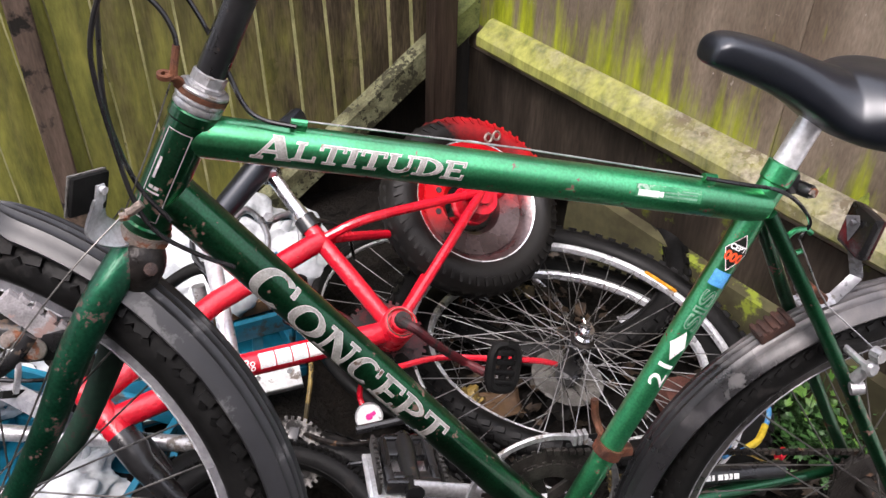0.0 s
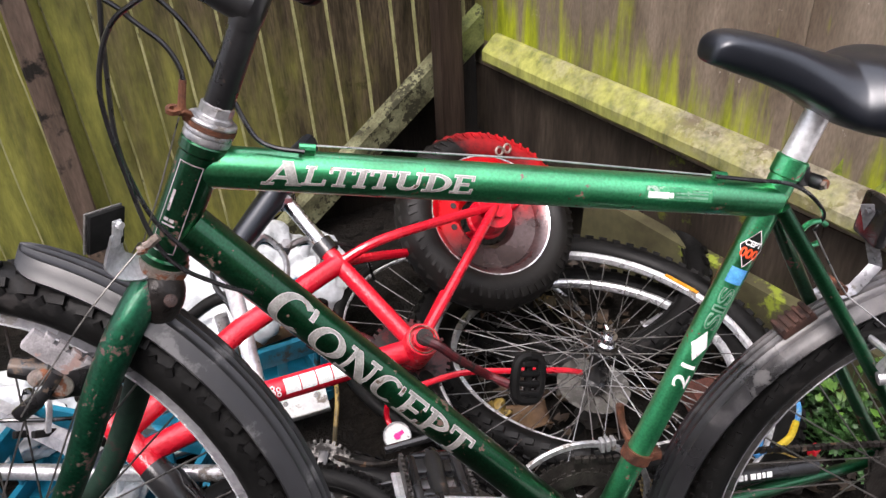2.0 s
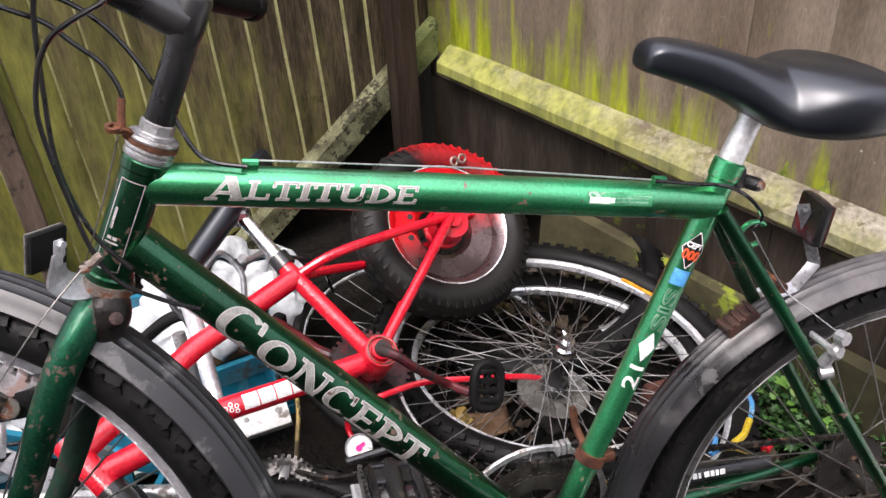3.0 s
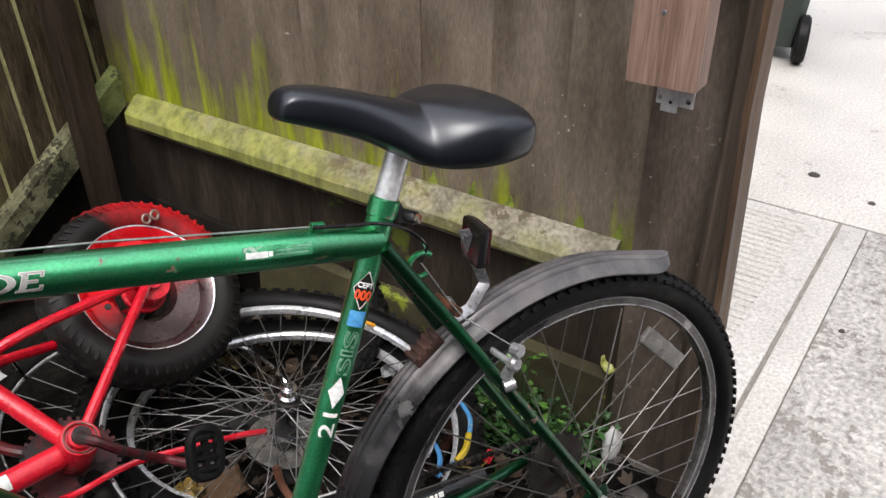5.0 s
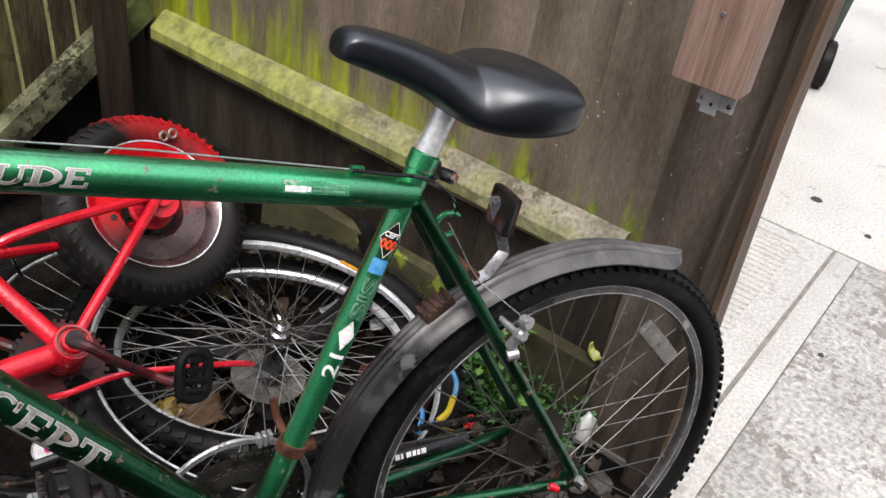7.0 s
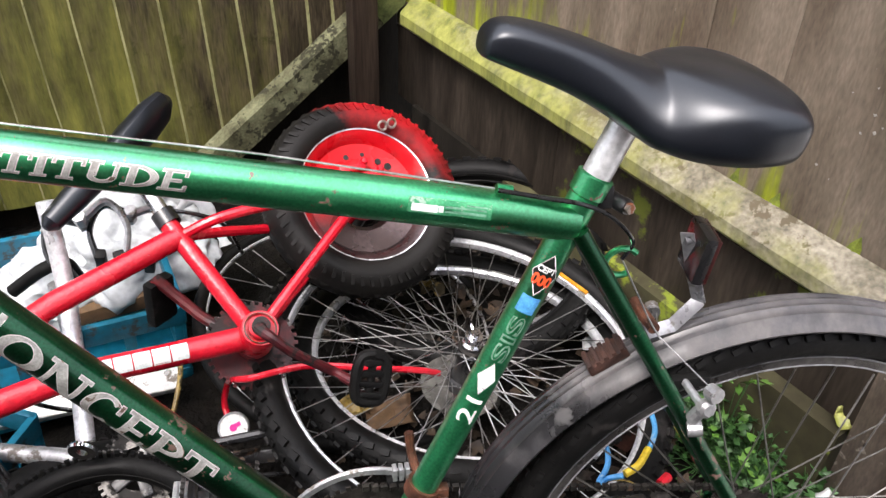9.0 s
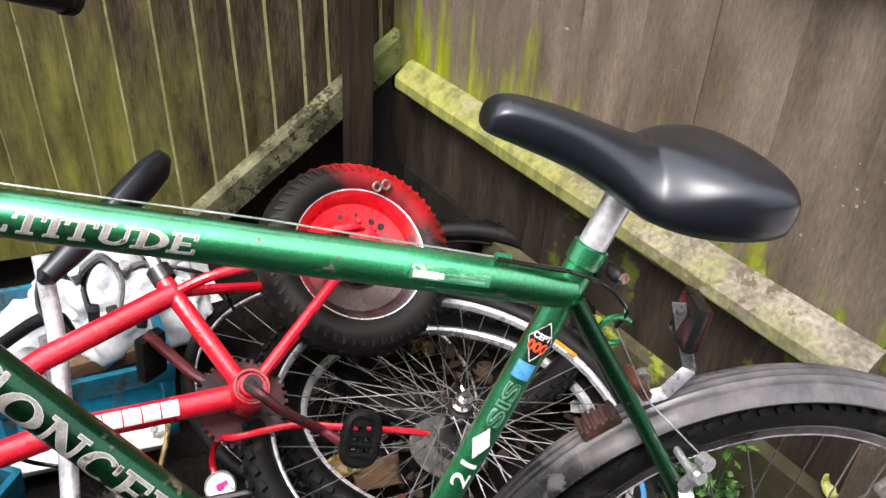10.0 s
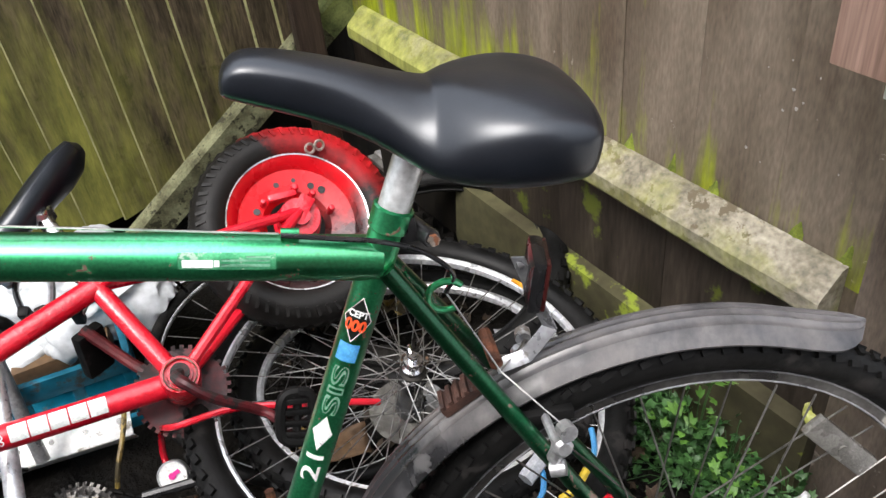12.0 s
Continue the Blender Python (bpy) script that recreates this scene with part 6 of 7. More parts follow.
for x, y, q in ((0.072, 0.03, 0.007), (0.06, 0.046, 0.006), (0.01, 0.078, 0.005), (-0.045, 0.055, 0.006), (-0.07, 0.02, 0.006), (0.04, 0.07, 0.004)):
    part("drum_hole", lathe(bmesh.new(), [(0.0, 0.0068), (q, 0.0068), (q, 0.0078), (0.0, 0.0078)], Matrix.Translation((x, y, 0.002)), 10), BLACK, wheel, "dark hole in the drum")
spot = (RED_POSE @ Matrix.Translation(rb) @ WM).inverted() @ V((0.108, 1.445, 0.452))
for k in range(2):
    bm = bmesh.new()
    ringm = Matrix.Translation(spot + V((0.016 * k, -0.004 * k, 0.004 * k))) @ Matrix.Rotation(0.5, 4, "X")
    lathe(bm, [(0.008 + 0.0025 * math.cos(t), 0.0025 * math.sin(t)) for t in (2 * math.pi * j / 6 for j in range(6))], ringm, 16, closed=True)
    part("wire_ring", bm, RUST_LIGHT, wheel, "small wire ring")
# white maker's mark on the down tube as plain blocks and dots
a, b = V((-0.264, 0.901, 0.388)) - rb, V((0, 0, 0))
x = 0.03
for k in range(5):
    bm = bmesh.new()
    w = 0.0258
    box(bm, (x + w * 0.48, 0.002, 0), (w * 0.92, 0.024, 0.0004))
    part("maker_block", wrap(bm, a, b, 0.0186, rn - V((0, 0.5, 0))), WHITE_INK, down, "white block of a maker's mark")
    x += w
for k in range(4):
    for j in range(2):
        bm = bmesh.new()
        ring_shape(bm, -0.006 + 0.0085 * k, 0.0075, 0.0075, 0.0018, n=12, cy=-0.003 + 0.0075 * j - 0.004 * (k % 2))
        part("maker_dot", wrap(bm, a, b, 0.0186, rn - V((0, 0.5, 0))), WHITE_INK, down, "small white ring mark")
rtube("fork_steerer", [head_b, head_b + (head_b - head_a).normalized() * 0.03, V((-0.362, 0.742, 0.37)), V((-0.315, 0.72, 0.31))], [0.021, 0.022, 0.019, 0.017], BLACK, "black fork steerer")

# ---- loose wheels on the heap ----
def flat(x, y, z, nx=0.0, ny=0.0, spin=0.0):
    return axis_frame((x, y, z), (nx, ny, 1)) @ Matrix.Rotation(spin, 4, "Z")


wp = loose_wheel(flat(0.27, 1.135, 0.18, 0.148, -0.073, 0.1), "silver spoked wheel with knobbly tyre on top of the heap", 0.355, 0.025, 0.3145, 76, 0.055, 0.022, 36, 0.02)
lathe(bm := bmesh.new(), [(0.012, -0.068), (0.06, -0.064), (0.068, -0.061), (0.0685, -0.0595), (0.06, -0.0625), (0.012, -0.0665)], seg=40, closed=True)
part("spoke_protector", bm, REFLECT, wp, "cloudy plastic spoke disc")
lathe(bm := bmesh.new(), [(0.012, -0.06), (0.024, -0.058), (0.026, -0.04), (0.02, -0.034), (0.0185, 0.0), (0.0185, 0.022), (0.025, 0.025), (0.025, 0.034), (0.017, 0.038), (0.014, 0.046)], seg=20)
part("freewheel", bm, BLACK, wp, "black freewheel body")
bm = bmesh.new()
sweep(bm, curve([(0.0, 0, 0.066), (0.002, 0.004, 0.074), (0.008, 0.01, 0.078), (0.016, 0.014, 0.077)], 4), 0.0036, 8)
lathe(bm, [(0.0, 0.068), (0.008, 0.068), (0.009, 0.072), (0.008, 0.078), (0.0, 0.078)], seg=12)
lathe(bm, [(0.0, 0.046), (0.016, 0.046), (0.017, 0.05), (0.013, 0.054), (0.013, 0.06), (0.016, 0.063), (0.015, 0.068), (0.0, 0.069)], seg=14)
part("quick_release_lever", bm, CHROME, wp)
loose_wheel(flat(0.267, 1.213, 0.128, 0.066, 0.093, 0.3), "smaller spoked wheel with knobbly tyre under the other", 0.312, 0.023, 0.2725, 70, 0.05, 0.024, 36, 0.02)
bm = bmesh.new()
side = wp.matrix_basis.inverted() @ V((0.392, 1.266, 0.211))
box(bm, (0.302, 0, 0.0112), (0.009, 0.075, 0.002), Matrix.Rotation(math.atan2(side.y, side.x), 4, "Z"), 0.0005)
part("amber_sticker", bm, AMBER, wp)
loose_wheel(flat(0.05, 1.36, 0.057, 0.225, -0.067, 0.5), "spoked wheel with thin black tyre half under the red bicycle", 0.306, 0.013, 0.286, 0, 0.05, 0.022, 32, 0.011)



def loose_tyre(m, casing, bead_r, label):
    t = thing("tyre", m, label, "tyre")
    part("casing", casing, RUBBER, t)
    for s in (-1, 1):
        part("bead", lathe(bmesh.new(), [(bead_r - 0.003, 0.008 * s), (bead_r + 0.003, 0.006 * s), (bead_r + 0.004, 0.012 * s), (bead_r - 0.002, 0.013 * s)], seg=56, closed=True), RUBBER, t)


loose_tyre(flat(0.27, 1.50, 0.13, -0.12, -0.16), tyre_mesh(0.29, 0.026, 50), 0.239, "loose black knobbly tyre lying behind the wheels")
bm = tyre_mesh(0.27, 0.03, 0)
for k in range(90):
    mm = Matrix.Rotation(2 * math.pi * k / 90, 4, "Z") @ Matrix.Translation((0.24, 0, 0))
    box(bm, (0.030, 0, 0), (0.003, 0.012, 0.03), mm @ Matrix.Rotation(radians(20), 4, "X"))
loose_tyre(flat(-0.22, 0.72, 0.10, 0.05, -0.1), bm, 0.212, "old ribbed black tyre under the green bicycle")

# ---- crates, bags, bars ----
def crate(m, sx, sy, sz, label):
    c = thing("plastic_crate", m, label, "crate", "teal crates")
    t = 0.006
    part("base", box(bmesh.new(), (0, 0, t / 2), (sx, sy, t), bevel=0.002), TEAL, c)
    for s in (-1, 1):
        for ax_ in (0, 1):
            lx, ly = (t, sy) if ax_ == 0 else (sx, t)
            px, py = (s * sx / 2, 0) if ax_ == 0 else (0, s * sy / 2)
            for z, h in ((0.02, 0.04), (sz - 0.022, 0.044)):
                part("rail", box(bmesh.new(), (px, py, z), (lx + t, ly + t, h), bevel=0.002), TEAL, c)
            n = 5
            for k in range(n):
                u = -0.5 + k / (n - 1)
                q = (px, u * sy * 0.96) if ax_ == 0 else (u * sx * 0.96, py)
                part("slat", box(bmesh.new(), (q[0], q[1], sz / 2), (0.02 if ax_ else t, t if ax_ else 0.02, sz - 0.06), bevel=0.001), TEAL, c)
    return c


crate(Matrix.Translation((-0.475, 1.285, 0.015)) @ Euler((0.08, 0.05, 0.5)).to_matrix().to_4x4(), 0.36, 0.28, 0.2, "teal plastic crate full of bicycle parts")
crate(Matrix.Translation((-0.62, 0.92, 0.0)) @ Euler((0.0, 0.1, -0.2)).to_matrix().to_4x4(), 0.34, 0.26, 0.17, "teal plastic crate buried under metal parts")


def bag(m, sx, sy, sz, seed, label):
    """A slack polythene bag: folded facets with sharp creases and a twisted handle."""
    b = thing("plastic_bag", m, label, "bag", "white plastic bags")
    bm = bmesh.new()
    bmesh.ops.create_icosphere(bm, subdivisions=5, radius=1.0)
    for v in bm.verts:
        p = v.co.copy()
        q = p + 0.35 * noise.noise_vector(p * 1.3 + V((seed, seed, 0)))
        n1 = noise.noise(q * 1.5 + V((seed, 0, 0)))
        n2 = 1 - abs(noise.noise(q * 2.6 + V((0, seed, 0)))) * 2.2
        n3 = 1 - abs(noise.noise(q * 5.5 + V((0, 0, seed)))) * 2.2
        k = 0.84 + 0.36 * n1 + 0.12 * n2 + 0.035 * n3
        v.co = V((p.x * sx, p.y * sy, max(p.z, -0.5) * sz)) * k
    part("sack", bm, BAG, b, sharp=70)
    bm = bmesh.new()
    sweep(bm, curve([(sx * 0.5, 0, sz * 0.5), (sx * 0.75, sy * 0.2, sz * 0.95), (sx * 1.0, sy * 0.1, sz * 0.5), (sx * 1.1, -sy * 0.2, 0)], 5), [0.012 + 0.004 * math.sin(k * 1.7) for k in range(16)], 8, flat=0.35)
    part("handle", bm, BAG, b)
    return b


bag(Matrix.Translation((-0.40, 1.43, 0.17)) @ Euler((0.2, 0.1, 0.4)).to_matrix().to_4x4(), 0.17, 0.14, 0.09, 1.3, "crumpled white carrier bag in the crate")
bag(Matrix.Translation((-0.52, 1.36, 0.12)) @ Euler((0.1, 0.2, 0.9)).to_matrix().to_4x4(), 0.13, 0.12, 0.08, 4.1, "crumpled white carrier bag against the fence")
bag(Matrix.Translation((-0.86, 1.1, 0.12)) @ Euler((0.1, 0.2, 0.2)).to_matrix().to_4x4(), 0.15, 0.10, 0.07, 7.7, "wet white plastic sack below the front wheel")
bag(Matrix.Translation((-0.60, 0.90, 0.06)) @ Euler((0.1, 0.2, 1.2)).to_matrix().to_4x4(), 0.12, 0.09, 0.05, 9.9, "torn white plastic sack among metal parts")


def rod(name, pts, r, mat, label, category, seg=12):
    pts = [V(p) for p in pts]
    bm = sweep(bmesh.new(), [p - pts[0] for p in pts], r, seg)
    return whole(name, bm, mat, label, category, Matrix.Translation(pts[0]))


rod("seat_tube_pole", curve([(-0.366, 1.145, 0.47), (-0.343, 1.092, 0.36), (-0.325, 1.042, 0.31), (-0.3, 0.973, 0.255), (-0.28, 0.914, 0.21)], 4), 0.0135, SATIN, "bright bent alloy tube leaning out of the crate", "tube", 16)
rod("seat_tube_pole", [(-0.40, 1.16, 0.30), (-0.37, 1.10, 0.08)], 0.012, ALLOY, "dull grey metal tube standing in the crate", "tube")
rod("handlebar", [(-0.78, 0.955, 0.15), (-0.28, 0.93, 0.15)], 0.014, ALLOY, "dull grey bar lying across the heap", "bar")
rod("alloy_bar", curve([(-0.85, 1.06, 0.24), (-0.70, 0.98, 0.24), (-0.54, 0.895, 0.236)], 5), 0.019, GREY_RIM, "thick grey alloy bar lying on the heap", "bar", 6)
rod("fork_steerer", [(-0.475, 0.918, 0.215), (-0.455, 0.906, 0.195), (-0.45, 0.903, 0.19), (-0.385, 0.866, 0.11)], [0.015, 0.015, 0.021, 0.024], BLACK, "black steel steerer tube on the heap", "tube")
lathe(bm := bmesh.new(), [(0.008, 0.0), (0.0195, 0.0), (0.0215, 0.004), (0.0195, 0.008), (0.008, 0.008)], axis_frame((0, 0, 0), (0.05, -0.9, -0.12)), 20, closed=True)
whole("tube_collar", bm, CHROME, "bright ring on the end of a tube", "ring", Matrix.Translation((-0.28, 0.904, 0.21)))
rod("rubber_strip", curve([(-0.212, 1.14, 0.17), (-0.206, 1.10, 0.15), (-0.208, 1.05, 0.12), (-0.212, 1.03, 0.09)], 4), 0.0042, YELLOW, "stiff yellow rubber strip among the parts", "strip", 8)
rod("pump_bar", [(-0.108, 0.936, 0.19), (-0.026, 0.963, 0.19)], 0.007, BLACK, "thin black bar below the gauge", "bar", 8)


def caliper(m):
    c = thing("caliper_brake", m, "old chromed brake caliper on the heap", "brake")
    for s in (-1, 1):
        bm = bmesh.new()
        sweep(bm, curve([(0, 0, 0.004 * s), (s * 0.03, 0.012, 0.004 * s), (s * 0.042, -0.02, 0.004 * s), (s * 0.03, -0.055, 0.0)], 5), [0.0085, 0.008, 0.0075, 0.007, 0.007, 0.007, 0.006, 0.006, 0.006, 0.006, 0.006, 0.006, 0.006, 0.006, 0.006, 0.006], 8, flat=0.6)
        part("arm", bm, ALLOY if s > 0 else BLACK, c)
        bm = bmesh.new()
        box(bm, (s * 0.026, -0.056, 0), (0.012, 0.012, 0.045), bevel=0.003)
        part("brake_pad", bm, RUBBER, c)
    lathe(bm := bmesh.new(), [(0.0, -0.014), (0.007, -0.014), (0.007, 0.018), (0.0, 0.018)], seg=6)
    part("bolt", bm, ALLOY, c)
    return c


caliper(frame_of((-0.35, 1.2, 0.395), (0.8, 0.4, 0.1), (0.1, -0.6, 0.8)) @ Matrix.Scale(1.5, 4))
caliper(frame_of((-0.285, 1.235, 0.385), (0.9, 0.2, -0.2), (0.3, -0.5, 0.8)) @ Matrix.Scale(1.4, 4))
caliper(frame_of((-0.66, 0.98, 0.29), (0.7, -0.3, 0.3), (0.1, -0.7, 0.6)))
rod("handlebar_grip", curve([(-0.489, 1.181, 0.26), (-0.432, 1.194, 0.3), (-0.396, 1.198, 0.31), (-0.39, 1.214, 0.27)], 5), 0.0115, RUBBER, "bent black bar with rubber grip on the crate", "bar")

# perforated white bar
bm = bmesh.new()
box(bm, (0, 0, 0), (0.34, 0.05, 0.003), bevel=0.001)
box(bm, (0, -0.025, -0.012), (0.34, 0.003, 0.024), bevel=0.001)
bar = whole("perforated_bar", bm, WHITE_PAINT, "white painted angle bar with a row of holes", "bar", frame_of((-0.405, 1.135, 0.066), (0.93, 0.26, 0.09), (0.1, -0.5, 0.9)))
for k in range(5):
    bm = bmesh.new()
    lathe(bm, [(0.0, 0.0), (0.005, 0.0), (0.005, 0.0005), (0.0, 0.0005)], Matrix.Translation((-0.09 + 0.06 * k, 0.004, 0.0022)), 12)
    part("hole", bm, BLACK, bar)

bm = bmesh.new()
box(bm, (0, 0, 0), (0.18, 0.06, 0.03), bevel=0.003)
whole("wood_offcut", bm, CARD, "short tan wooden offcut in the crate", "wood", frame_of((-0.40, 1.31, 0.13), (0.9, 0.35, 0.1), (0, 0, 1)))

# pressure gauge with its red hose
gm = axis_frame((-0.094, 1.003, 0.15), (0.1, -0.72, 0.68))
gauge = thing("pressure_gauge", gm, "round white pump gauge with a pink needle", "gauge")
lathe(bm := bmesh.new(), [(0.0, -0.012), (0.022, -0.012), (0.024, -0.008), (0.024, 0.006), (0.0225, 0.008), (0.0215, 0.004)], seg=28)
part("case", bm, GALV, gauge)
lathe(bm := bmesh.new(), [(0.0, 0.004), (0.0215, 0.004)], seg=28)
part("dial", bm, WHITE_INK, gauge)
bm = bmesh.new()
box(bm, (0.004, 0.001, 0.006), (0.018, 0.0065, 0.001), Matrix.Rotation(0.5, 4, "Z"))
lathe(bm, [(0.0, 0.006), (0.0058, 0.006), (0.0, 0.0068)], seg=10)
part("needle", bm, PINK, gauge)
bm = bmesh.new()
box(bm, (0.02, -0.05, -0.03), (0.09, 0.022, 0.024), bevel=0.004)
part("pump_foot", bm, BLACK, gauge)
rod("red_hose", curve([(-0.1, 1.008, 0.155), (-0.111, 1.028, 0.172), (-0.107, 1.034, 0.2), (-0.092, 1.022, 0.236), (-0.055, 1.003, 0.262), (0.022, 1.035, 0.259), (0.12, 1.046, 0.249), (0.19, 1.062, 0.232), (0.225, 1.082, 0.207)], 6), 0.0052, RED, "braided red pump hose", "hose", 8)

# cogs and loose pedal below the green bicycle
bm = bmesh.new()
m = axis_frame((0, 0, 0), (0.1, -0.5, 0.85))
for r, z, teeth in ((0.058, 0.0, 36), (0.046, 0.006, 28)):
    lathe(bm, [(r - 0.013, z - 0.001), (r, z - 0.001), (r, z + 0.001), (r - 0.013, z + 0.001)], m, 48, closed=True)
    for k in range(teeth):
        box(bm, (r + 0.002, 0, z), (0.008, 0.0052, 0.002), m @ Matrix.Rotation(2 * math.pi * k / teeth, 4, "Z"))
cog = thing("loose_chainset", Matrix.Translation((-0.218, 0.925, 0.14)), "loose toothed chainrings lying in the heap", "chainring")
part("chainring", bm, OLD_COG, cog, "worn bare toothed rings")
bm = bmesh.new()
for k in range(5):
    box(bm, (0.022, 0, 0.009), (0.044, 0.017, 0.006), m @ Matrix.Rotation(2 * math.pi * k / 5, 4, "Z"), 0.002)
lathe(bm, [(0.0, -0.012), (0.013, -0.012), (0.014, 0.02), (0.0, 0.022)], m, 16)
part("spider", bm, BLACK, cog)
bald = thing("rubber_hoop", axis_frame((-0.235, 0.735, 0.09), (0.0, -0.31, 0.95)), "small black knobbly tyre lying under the bicycle", "tyre")
part("casing", tyre_mesh(0.215, 0.02, 110), RUBBER, bald)
lathe(bm := bmesh.new(), [(0.178, -0.011), (0.182, -0.011), (0.182, 0.011), (0.178, 0.011)], seg=48, closed=True)
part("bead", bm, RUBBER, bald)

# wires, stones, bricks, packaging
rod("blue_wire", curve([(0.533, 0.961, 0.268), (0.533, 0.927, 0.265), (0.519, 0.897, 0.259), (0.505, 0.877, 0.256)], 5), 0.004, BLUE_INK, "blue insulated wire behind the wheel", "wire", 8)
rod("yellow_wire", curve([(0.520, 0.900, 0.260), (0.503, 0.875, 0.255), (0.483, 0.862, 0.251)], 5), 0.0055, YELLOW_TAPE, "yellow taped wire joint behind the wheel", "wire", 8)
rod("blue_wire", curve([(0.481, 0.860, 0.250), (0.460, 0.859, 0.244), (0.447, 0.852, 0.244), (0.461, 0.875, 0.250), (0.463, 0.900, 0.256), (0.455, 0.908, 0.259)], 5), 0.004, BLUE_INK, "blue insulated wire behind the wheel", "wire", 8)
rod("thin_wire", curve([(0.450, 0.858, 0.238), (0.485, 0.862, 0.238), (0.515, 0.853, 0.232), (0.537, 0.862, 0.232)], 5), 0.0014, YELLOW, "thin dull yellow wire on the soil", "wire", 6)
rod("red_connector", [(0.534, 0.861, 0.233), (0.548, 0.876, 0.232)], 0.007, RED, "small red wire connector on the soil", "connector", 8)
rod("grey_connector", [(0.440, 0.891, 0.256), (0.466, 0.922, 0.265)], 0.012, GALV, "grey plastic cable connector behind the guard", "connector", 6)
for k, (x, y, z, r1) in enumerate(((0.50, 1.18, 0.04, 0.3), (0.56, 1.14, 0.05, 1.1))):
    bm = bmesh.new()
    box(bm, (0, 0, 0), (0.1, 0.06, 0.05), bevel=0.006)
    for v in bm.verts:
        v.co += V((noise.noise(v.co * 40), noise.noise(v.co * 40 + V((9, 0, 0))), 0)) * 0.004
    whole("brick", bm, BRICK, "broken dark red brick on the soil", "brick", Matrix.Translation((x, y, z)) @ Euler((0.2, 0.1, r1)).to_matrix().to_4x4(), "broken bricks")


def stone(x, y, z, r, seed, mat=STONE, label="rough grey stone on the soil", name="stone", category="stone", group="stones"):
    bm = bmesh.new()
    bmesh.ops.create_icosphere(bm, subdivisions=3, radius=r)
    for v in bm.verts:
        p = v.co / r
        v.co = V((p.x, p.y * 0.8, p.z * 0.6)) * r * (1 + 0.35 * noise.noise(p * 1.5 + V((seed, 0, 0))) + 0.1 * noise.noise(p * 5 + V((0, seed, 0))))
    return whole(name, bm, mat, label, category, Matrix.Translation((x, y, z)) @ Matrix.Rotation(seed, 4, "Z"), group, sharp=60)


rng = random.Random(5)
for k in range(46):
    x, y = rng.uniform(0.02, 0.86), rng.uniform(0.85, 1.55)
    if y > 1.12 - 1.43 * (x - 0.8) - 0.06:
        continue
    stone(x, y, 0.012, rng.uniform(0.012, 0.032), k * 1.7)
lump = stone(0.85, 0.974, 0.045, 0.026, 3.3, WHITE_PAINT, "white broken plaster lump beside the fence", "plaster_lump", "rubble", "rubble")
lump.matrix_basis = lump.matrix_basis @ Matrix.Diagonal((0.75, 0.8, 2.6, 1))


def scrap(x, y, z, sx, sy, rot, mat, label, name="packaging_scrap", seed=0):
    bm = bmesh.new()
    n = 8
    g = {}
    for i in range(n + 1):
        for j in range(n + 1):
            u, w = i / n - 0.5, j / n - 0.5
            g[i, j] = bm.verts.new((u * sx, w * sy, 0.018 * noise.noise(V((u * 3, w * 3, seed)))))
    for i in range(n):
        for j in range(n):
            bm.faces.new((g[i, j], g[i + 1, j], g[i + 1, j + 1], g[i, j + 1]))
    ob = whole(name, bm, mat, label, "litter", Matrix.Translation((x, y, z)) @ Euler(rot).to_matrix().to_4x4(), "litter")
    mod = ob.modifiers.new("thick", "SOLIDIFY")
    mod.thickness = 0.0015
    return ob


scrap(0.14, 1.13, 0.055, 0.085, 0.055, (0.25, 0.05, 0.3), CARD, "flattened wet cardboard under the wheel", "cardboard", 1)
scrap(0.083, 1.124, 0.08, 0.05, 0.04, (0.3, 0.2, 0.9), YELLOW, "torn yellow packaging under the wheel", seed=2)
scrap(0.34, 0.98, 0.05, 0.05, 0.10, (0.4, 0.1, 0.2), YELLOW, "torn yellow packaging beside the seat tube", seed=3)
scrap(0.45, 1.38, 0.055, 0.08, 0.06, (0.2, 0.0, 0.5), GREY_RIM, "grey plastic scrap with a red mark", seed=4)
scrap(0.52, 1.33, 0.05, 0.035, 0.03, (0.3, 0.2, 0.8), BAG, "torn white packet on the soil", seed=5)
scrap(0.20, 1.47, 0.07, 0.06, 0.05, (0.2, 0.2, 1.8), YELLOW, "yellow leaf litter on the soil", seed=6)
scrap(-0.66, 0.80, 0.12, 0.06, 0.10, (0.2, 0.3, 1.8), CARD, "orange brown strap among the parts", seed=7)

scrap(0.862, 1.03, 0.195, 0.03, 0.035, (0.6, 0.3, 0.4), PALE_LEAF, "pale yellow-green fallen leaf on the gravel board", "fallen_leaf", 8)

# ---- plants ----
def leaf(bm, m, s):
    pts = ((0, 0), (0.35, 0.32), (0.7, 0.42), (0.62, 0.18), (1.0, 0.0), (0.62, -0.18), (0.7, -0.42), (0.35, -0.32))
    mid = bm.verts.new(m @ V((0.45 * s, 0, -0.08 * s)))
    vs = [bm.verts.new(m @ V((x * s, y * s, 0.1 * s * abs(y)))) for x, y in pts]
    for a, b in zip(vs, vs[1:] + vs[:1]):
        bm.faces.new((mid, a, b))


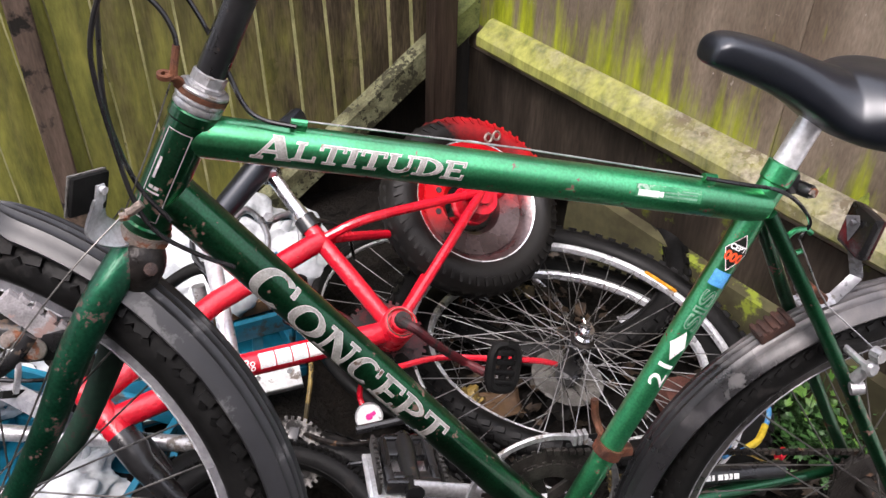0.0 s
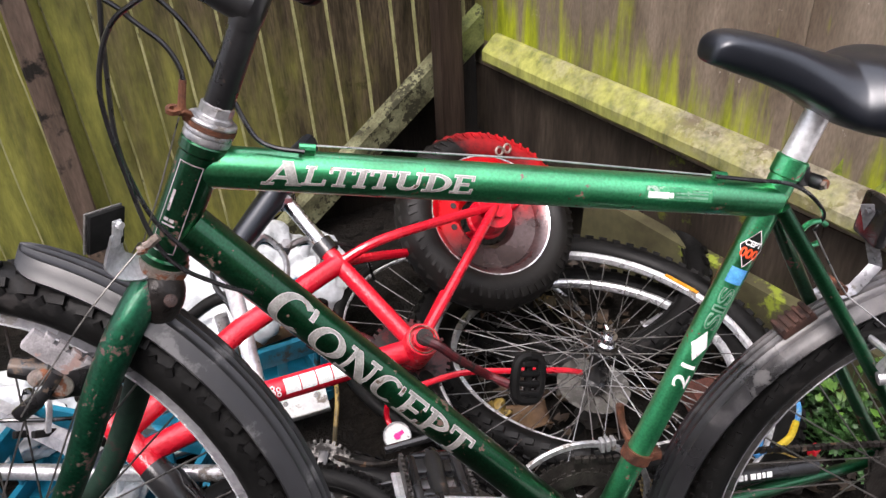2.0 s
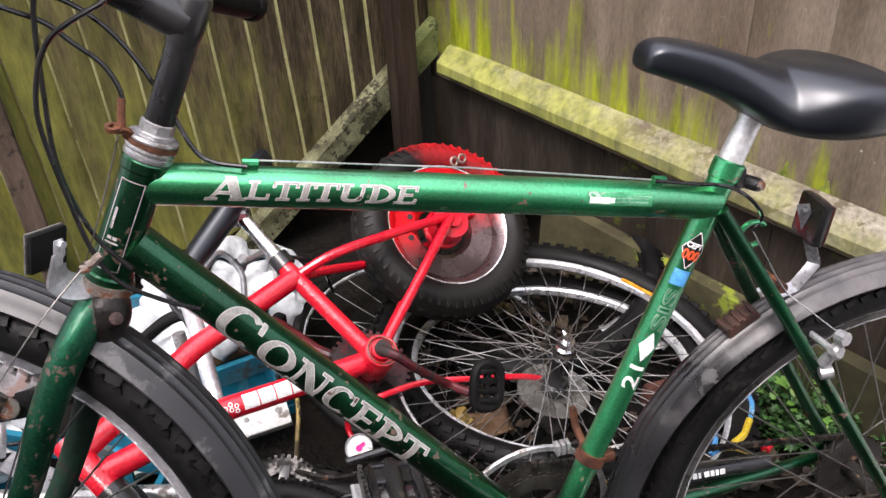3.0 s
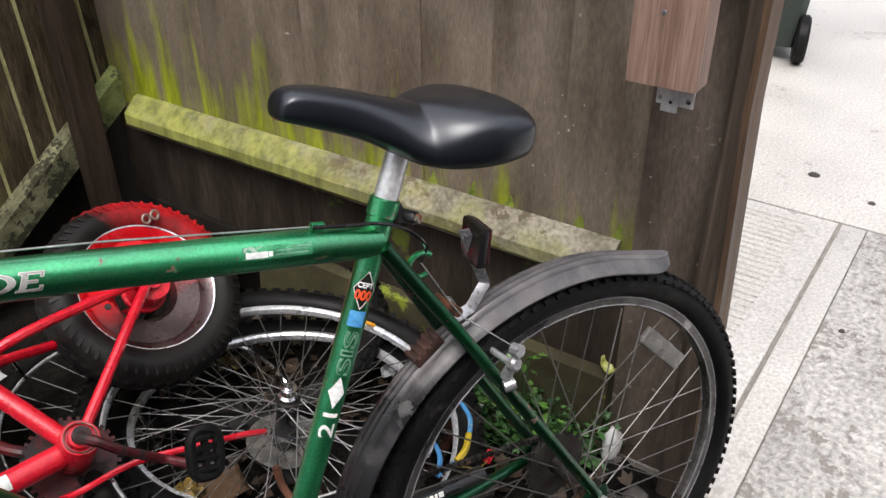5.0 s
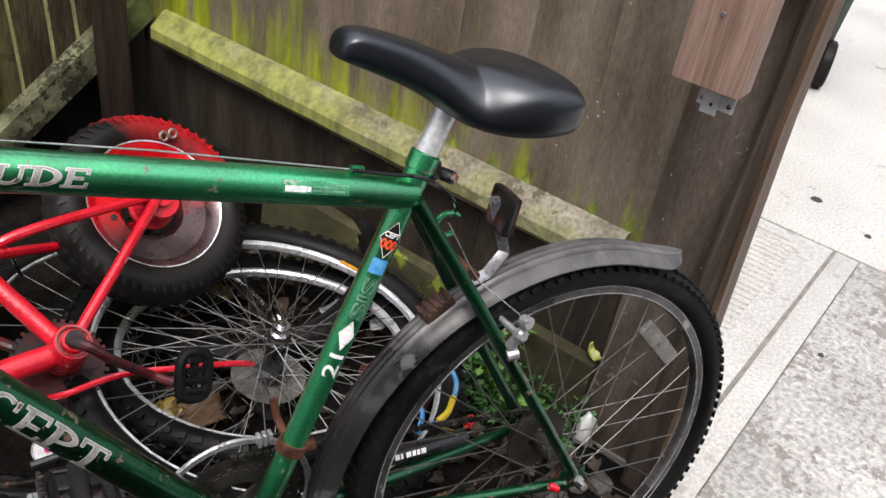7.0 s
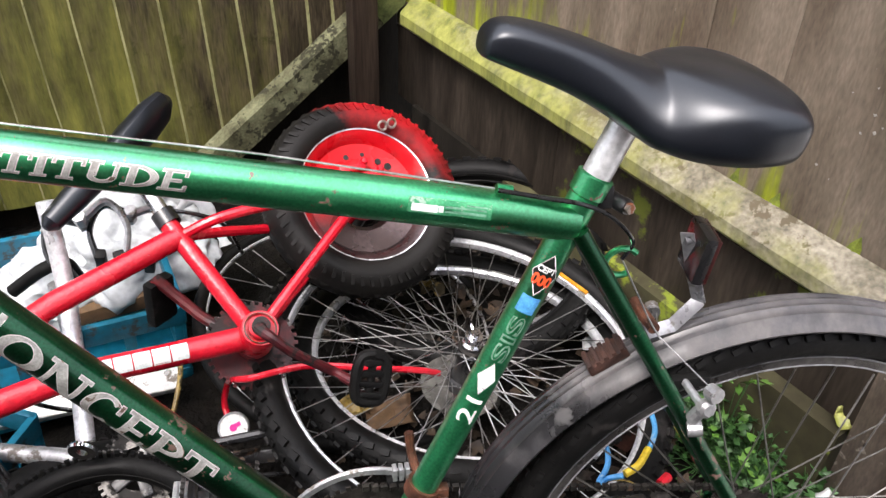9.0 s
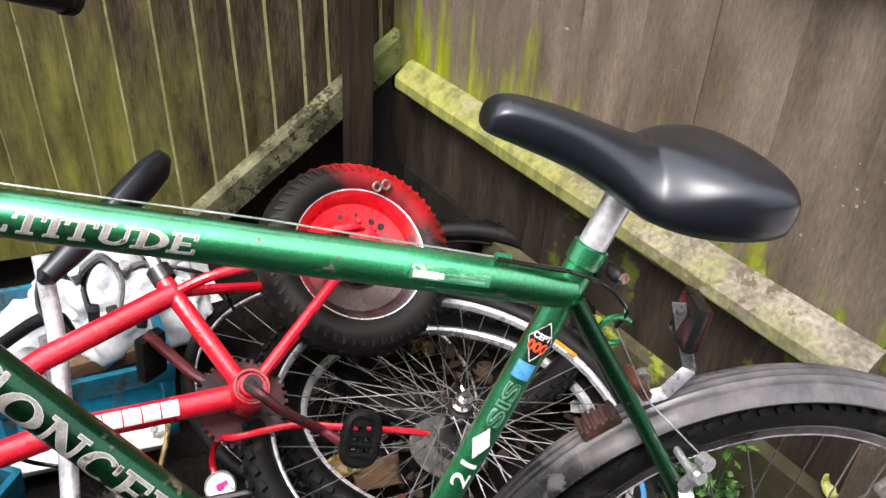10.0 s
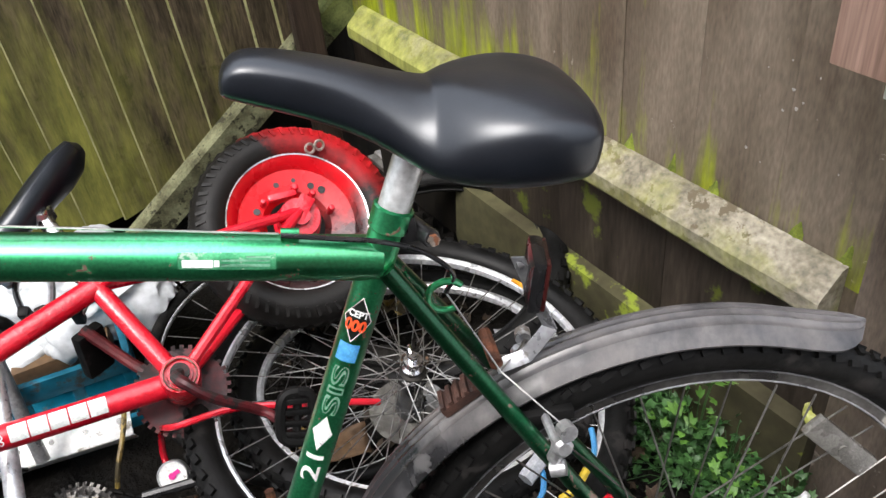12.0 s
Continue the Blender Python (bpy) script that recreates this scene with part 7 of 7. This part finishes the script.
def plant(x, y, z, spread, height, n, size, mat, seed, label):
    r = random.Random(seed)
    p = thing("ivy_plant", Matrix.Translation((x, y, z)), label, "plant", "weeds by the fence")
    stems, leaves = bmesh.new(), bmesh.new()
    for k in range(n):
        a, d = r.uniform(0, 6.28), spread * math.sqrt(r.random())
        tip = V((d * math.cos(a) * 1.3, d * math.sin(a) * 0.7, height * (0.25 + 0.75 * r.random()) * (1.1 - d / spread * 0.7)))
        sweep(stems, [V((tip.x * 0.25, tip.y * 0.25, 0)), tip * 0.6 + V((0, 0, 0.01)), tip], 0.0009, 4)
        for j in range(r.randint(1, 3)):
            m = Matrix.Translation(tip + V((r.uniform(-1, 1), r.uniform(-1, 1), r.uniform(-1, 0.4))) * size * 0.8) @ Euler((r.uniform(-0.7, 0.7), r.uniform(-0.9, 0.4), r.uniform(0, 6.28))).to_matrix().to_4x4()
            leaf(leaves, m, size * r.uniform(0.6, 1.2))
    part("stem", stems, LEAF, p)
    part("foliage", leaves, mat, p, sharp=180)
    return p


for k, (x, y, sp, h, n) in enumerate(((0.69, 1.16, 0.08, 0.15, 130), (0.77, 1.08, 0.08, 0.14, 120), (0.63, 1.2, 0.06, 0.13, 80), (0.70, 1.08, 0.08, 0.09, 90), (0.84, 1.01, 0.06, 0.1, 70), (0.78, 1.0, 0.06, 0.07, 60))):
    plant(x, y, 0.0, sp, h, n, 0.02, LEAF, k + 1, "low dark green ivy at the foot of the fence")
plant(0.72, 1.11, 0.03, 0.04, 0.2, 14, 0.024, LEAF_YOUNG, 14, "bright young weed with pale green leaves")
plant(0.76, 1.03, 0.02, 0.03, 0.15, 7, 0.02, LEAF_YOUNG, 15, "bright young weed with pale green leaves")

# leaf litter on the soil
r_ = random.Random(11)
litter = bmesh.new()
for k in range(420):
    x, y = r_.uniform(0.0, 0.9), r_.uniform(0.75, 1.75)
    if (x - 0.8) * 0.82 + (y - 1.12) * 0.573 > -0.05 or y > 1.8 + 0.466 * (x + 0.2):
        continue
    leaf(litter, Matrix.Translation((x, y, r_.uniform(0.012, 0.035))) @ Euler((r_.uniform(-0.5, 0.5), r_.uniform(-0.5, 0.5), r_.uniform(0, 6.28))).to_matrix().to_4x4(), r_.uniform(0.018, 0.045))
whole("leaf_litter", litter, LITTER, "wet brown dead leaves scattered on the soil", "leaf litter", kind="stuff", sharp=180)

# loose cables and a length of chain in the parts heap
for k, pts in enumerate((((-0.80, 0.98, 0.22), (-0.72, 0.95, 0.27), (-0.63, 0.97, 0.25), (-0.58, 1.03, 0.2), (-0.62, 1.08, 0.14)),
                         ((-0.50, 1.02, 0.2), (-0.44, 0.98, 0.25), (-0.38, 0.99, 0.2), (-0.36, 1.05, 0.12)),
                         ((-0.16, 0.90, 0.14), (-0.08, 0.89, 0.17), (0.0, 0.92, 0.15), (0.05, 0.98, 0.09)),
                         ((-0.30, 1.28, 0.36), (-0.22, 1.26, 0.38), (-0.16, 1.30, 0.33), (-0.15, 1.36, 0.22)))):
    rod("loose_cable", curve(pts, 6), 0.0035, CABLE, "loose black cable among the parts", "cable", 8)
loose = thing("bicycle_chain", Matrix.Translation((-0.17, 0.93, 0.16)), "greasy loose bicycle chain on the heap", "chain")
link_mesh = mesh_of(box(bmesh.new(), (0, 0, 0), (0.0115, 0.006, 0.0075), bevel=0.001), GREASY)
run = curve([(-0.06, 0.05, -0.02), (-0.02, 0.02, 0.0), (0.03, 0.0, 0.004), (0.08, 0.01, -0.004), (0.12, 0.05, -0.03)], 5)
for a_, b_ in zip(run, run[1:]):
    ob = new("link", link_mesh)
    ob.parent = loose
    ob.matrix_basis = frame_of(a_.lerp(b_, 0.5), b_ - a_, (0, 0, 1))

# ---- wheeled bin far along the path ----
bin_m = frame_of((2.75, 3.0, 0.0), (0.75, -0.66, 0), (0, 0, 1))
wb_ = thing("wheeled_bin", bin_m, "dark green wheeled refuse bin on the path", "bin")
rows = []
for z, w, dd in ((0.06, 0.24, 0.26), (0.5, 0.27, 0.31), (0.95, 0.29, 0.36), (0.98, 0.31, 0.38), (1.0, 0.31, 0.38)):
    rows.append([V((sx_ * w, sy_ * dd, z)) for sx_, sy_ in ((-1, -0.9), (-0.9, -1), (0.9, -1), (1, -0.9), (1, 0.9), (0.9, 1), (-0.9, 1), (-1, 0.9))])
part("body", loft(bmesh.new(), rows), BIN, wb_)
bm = bmesh.new()
box(bm, (0, 0, 1.03), (0.64, 0.8, 0.05), bevel=0.02)
part("lid", bm, BIN, wb_)
for s in (-1, 1):
    bm = bmesh.new()
    lathe(bm, [(0.0, -0.025), (0.09, -0.025), (0.1, -0.015), (0.1, 0.015), (0.09, 0.025), (0.0, 0.025)], axis_frame((s * 0.25, -0.26, 0.1), (1, 0, 0)), 24)
    part("bin_wheel", bm, RUBBER, wb_)
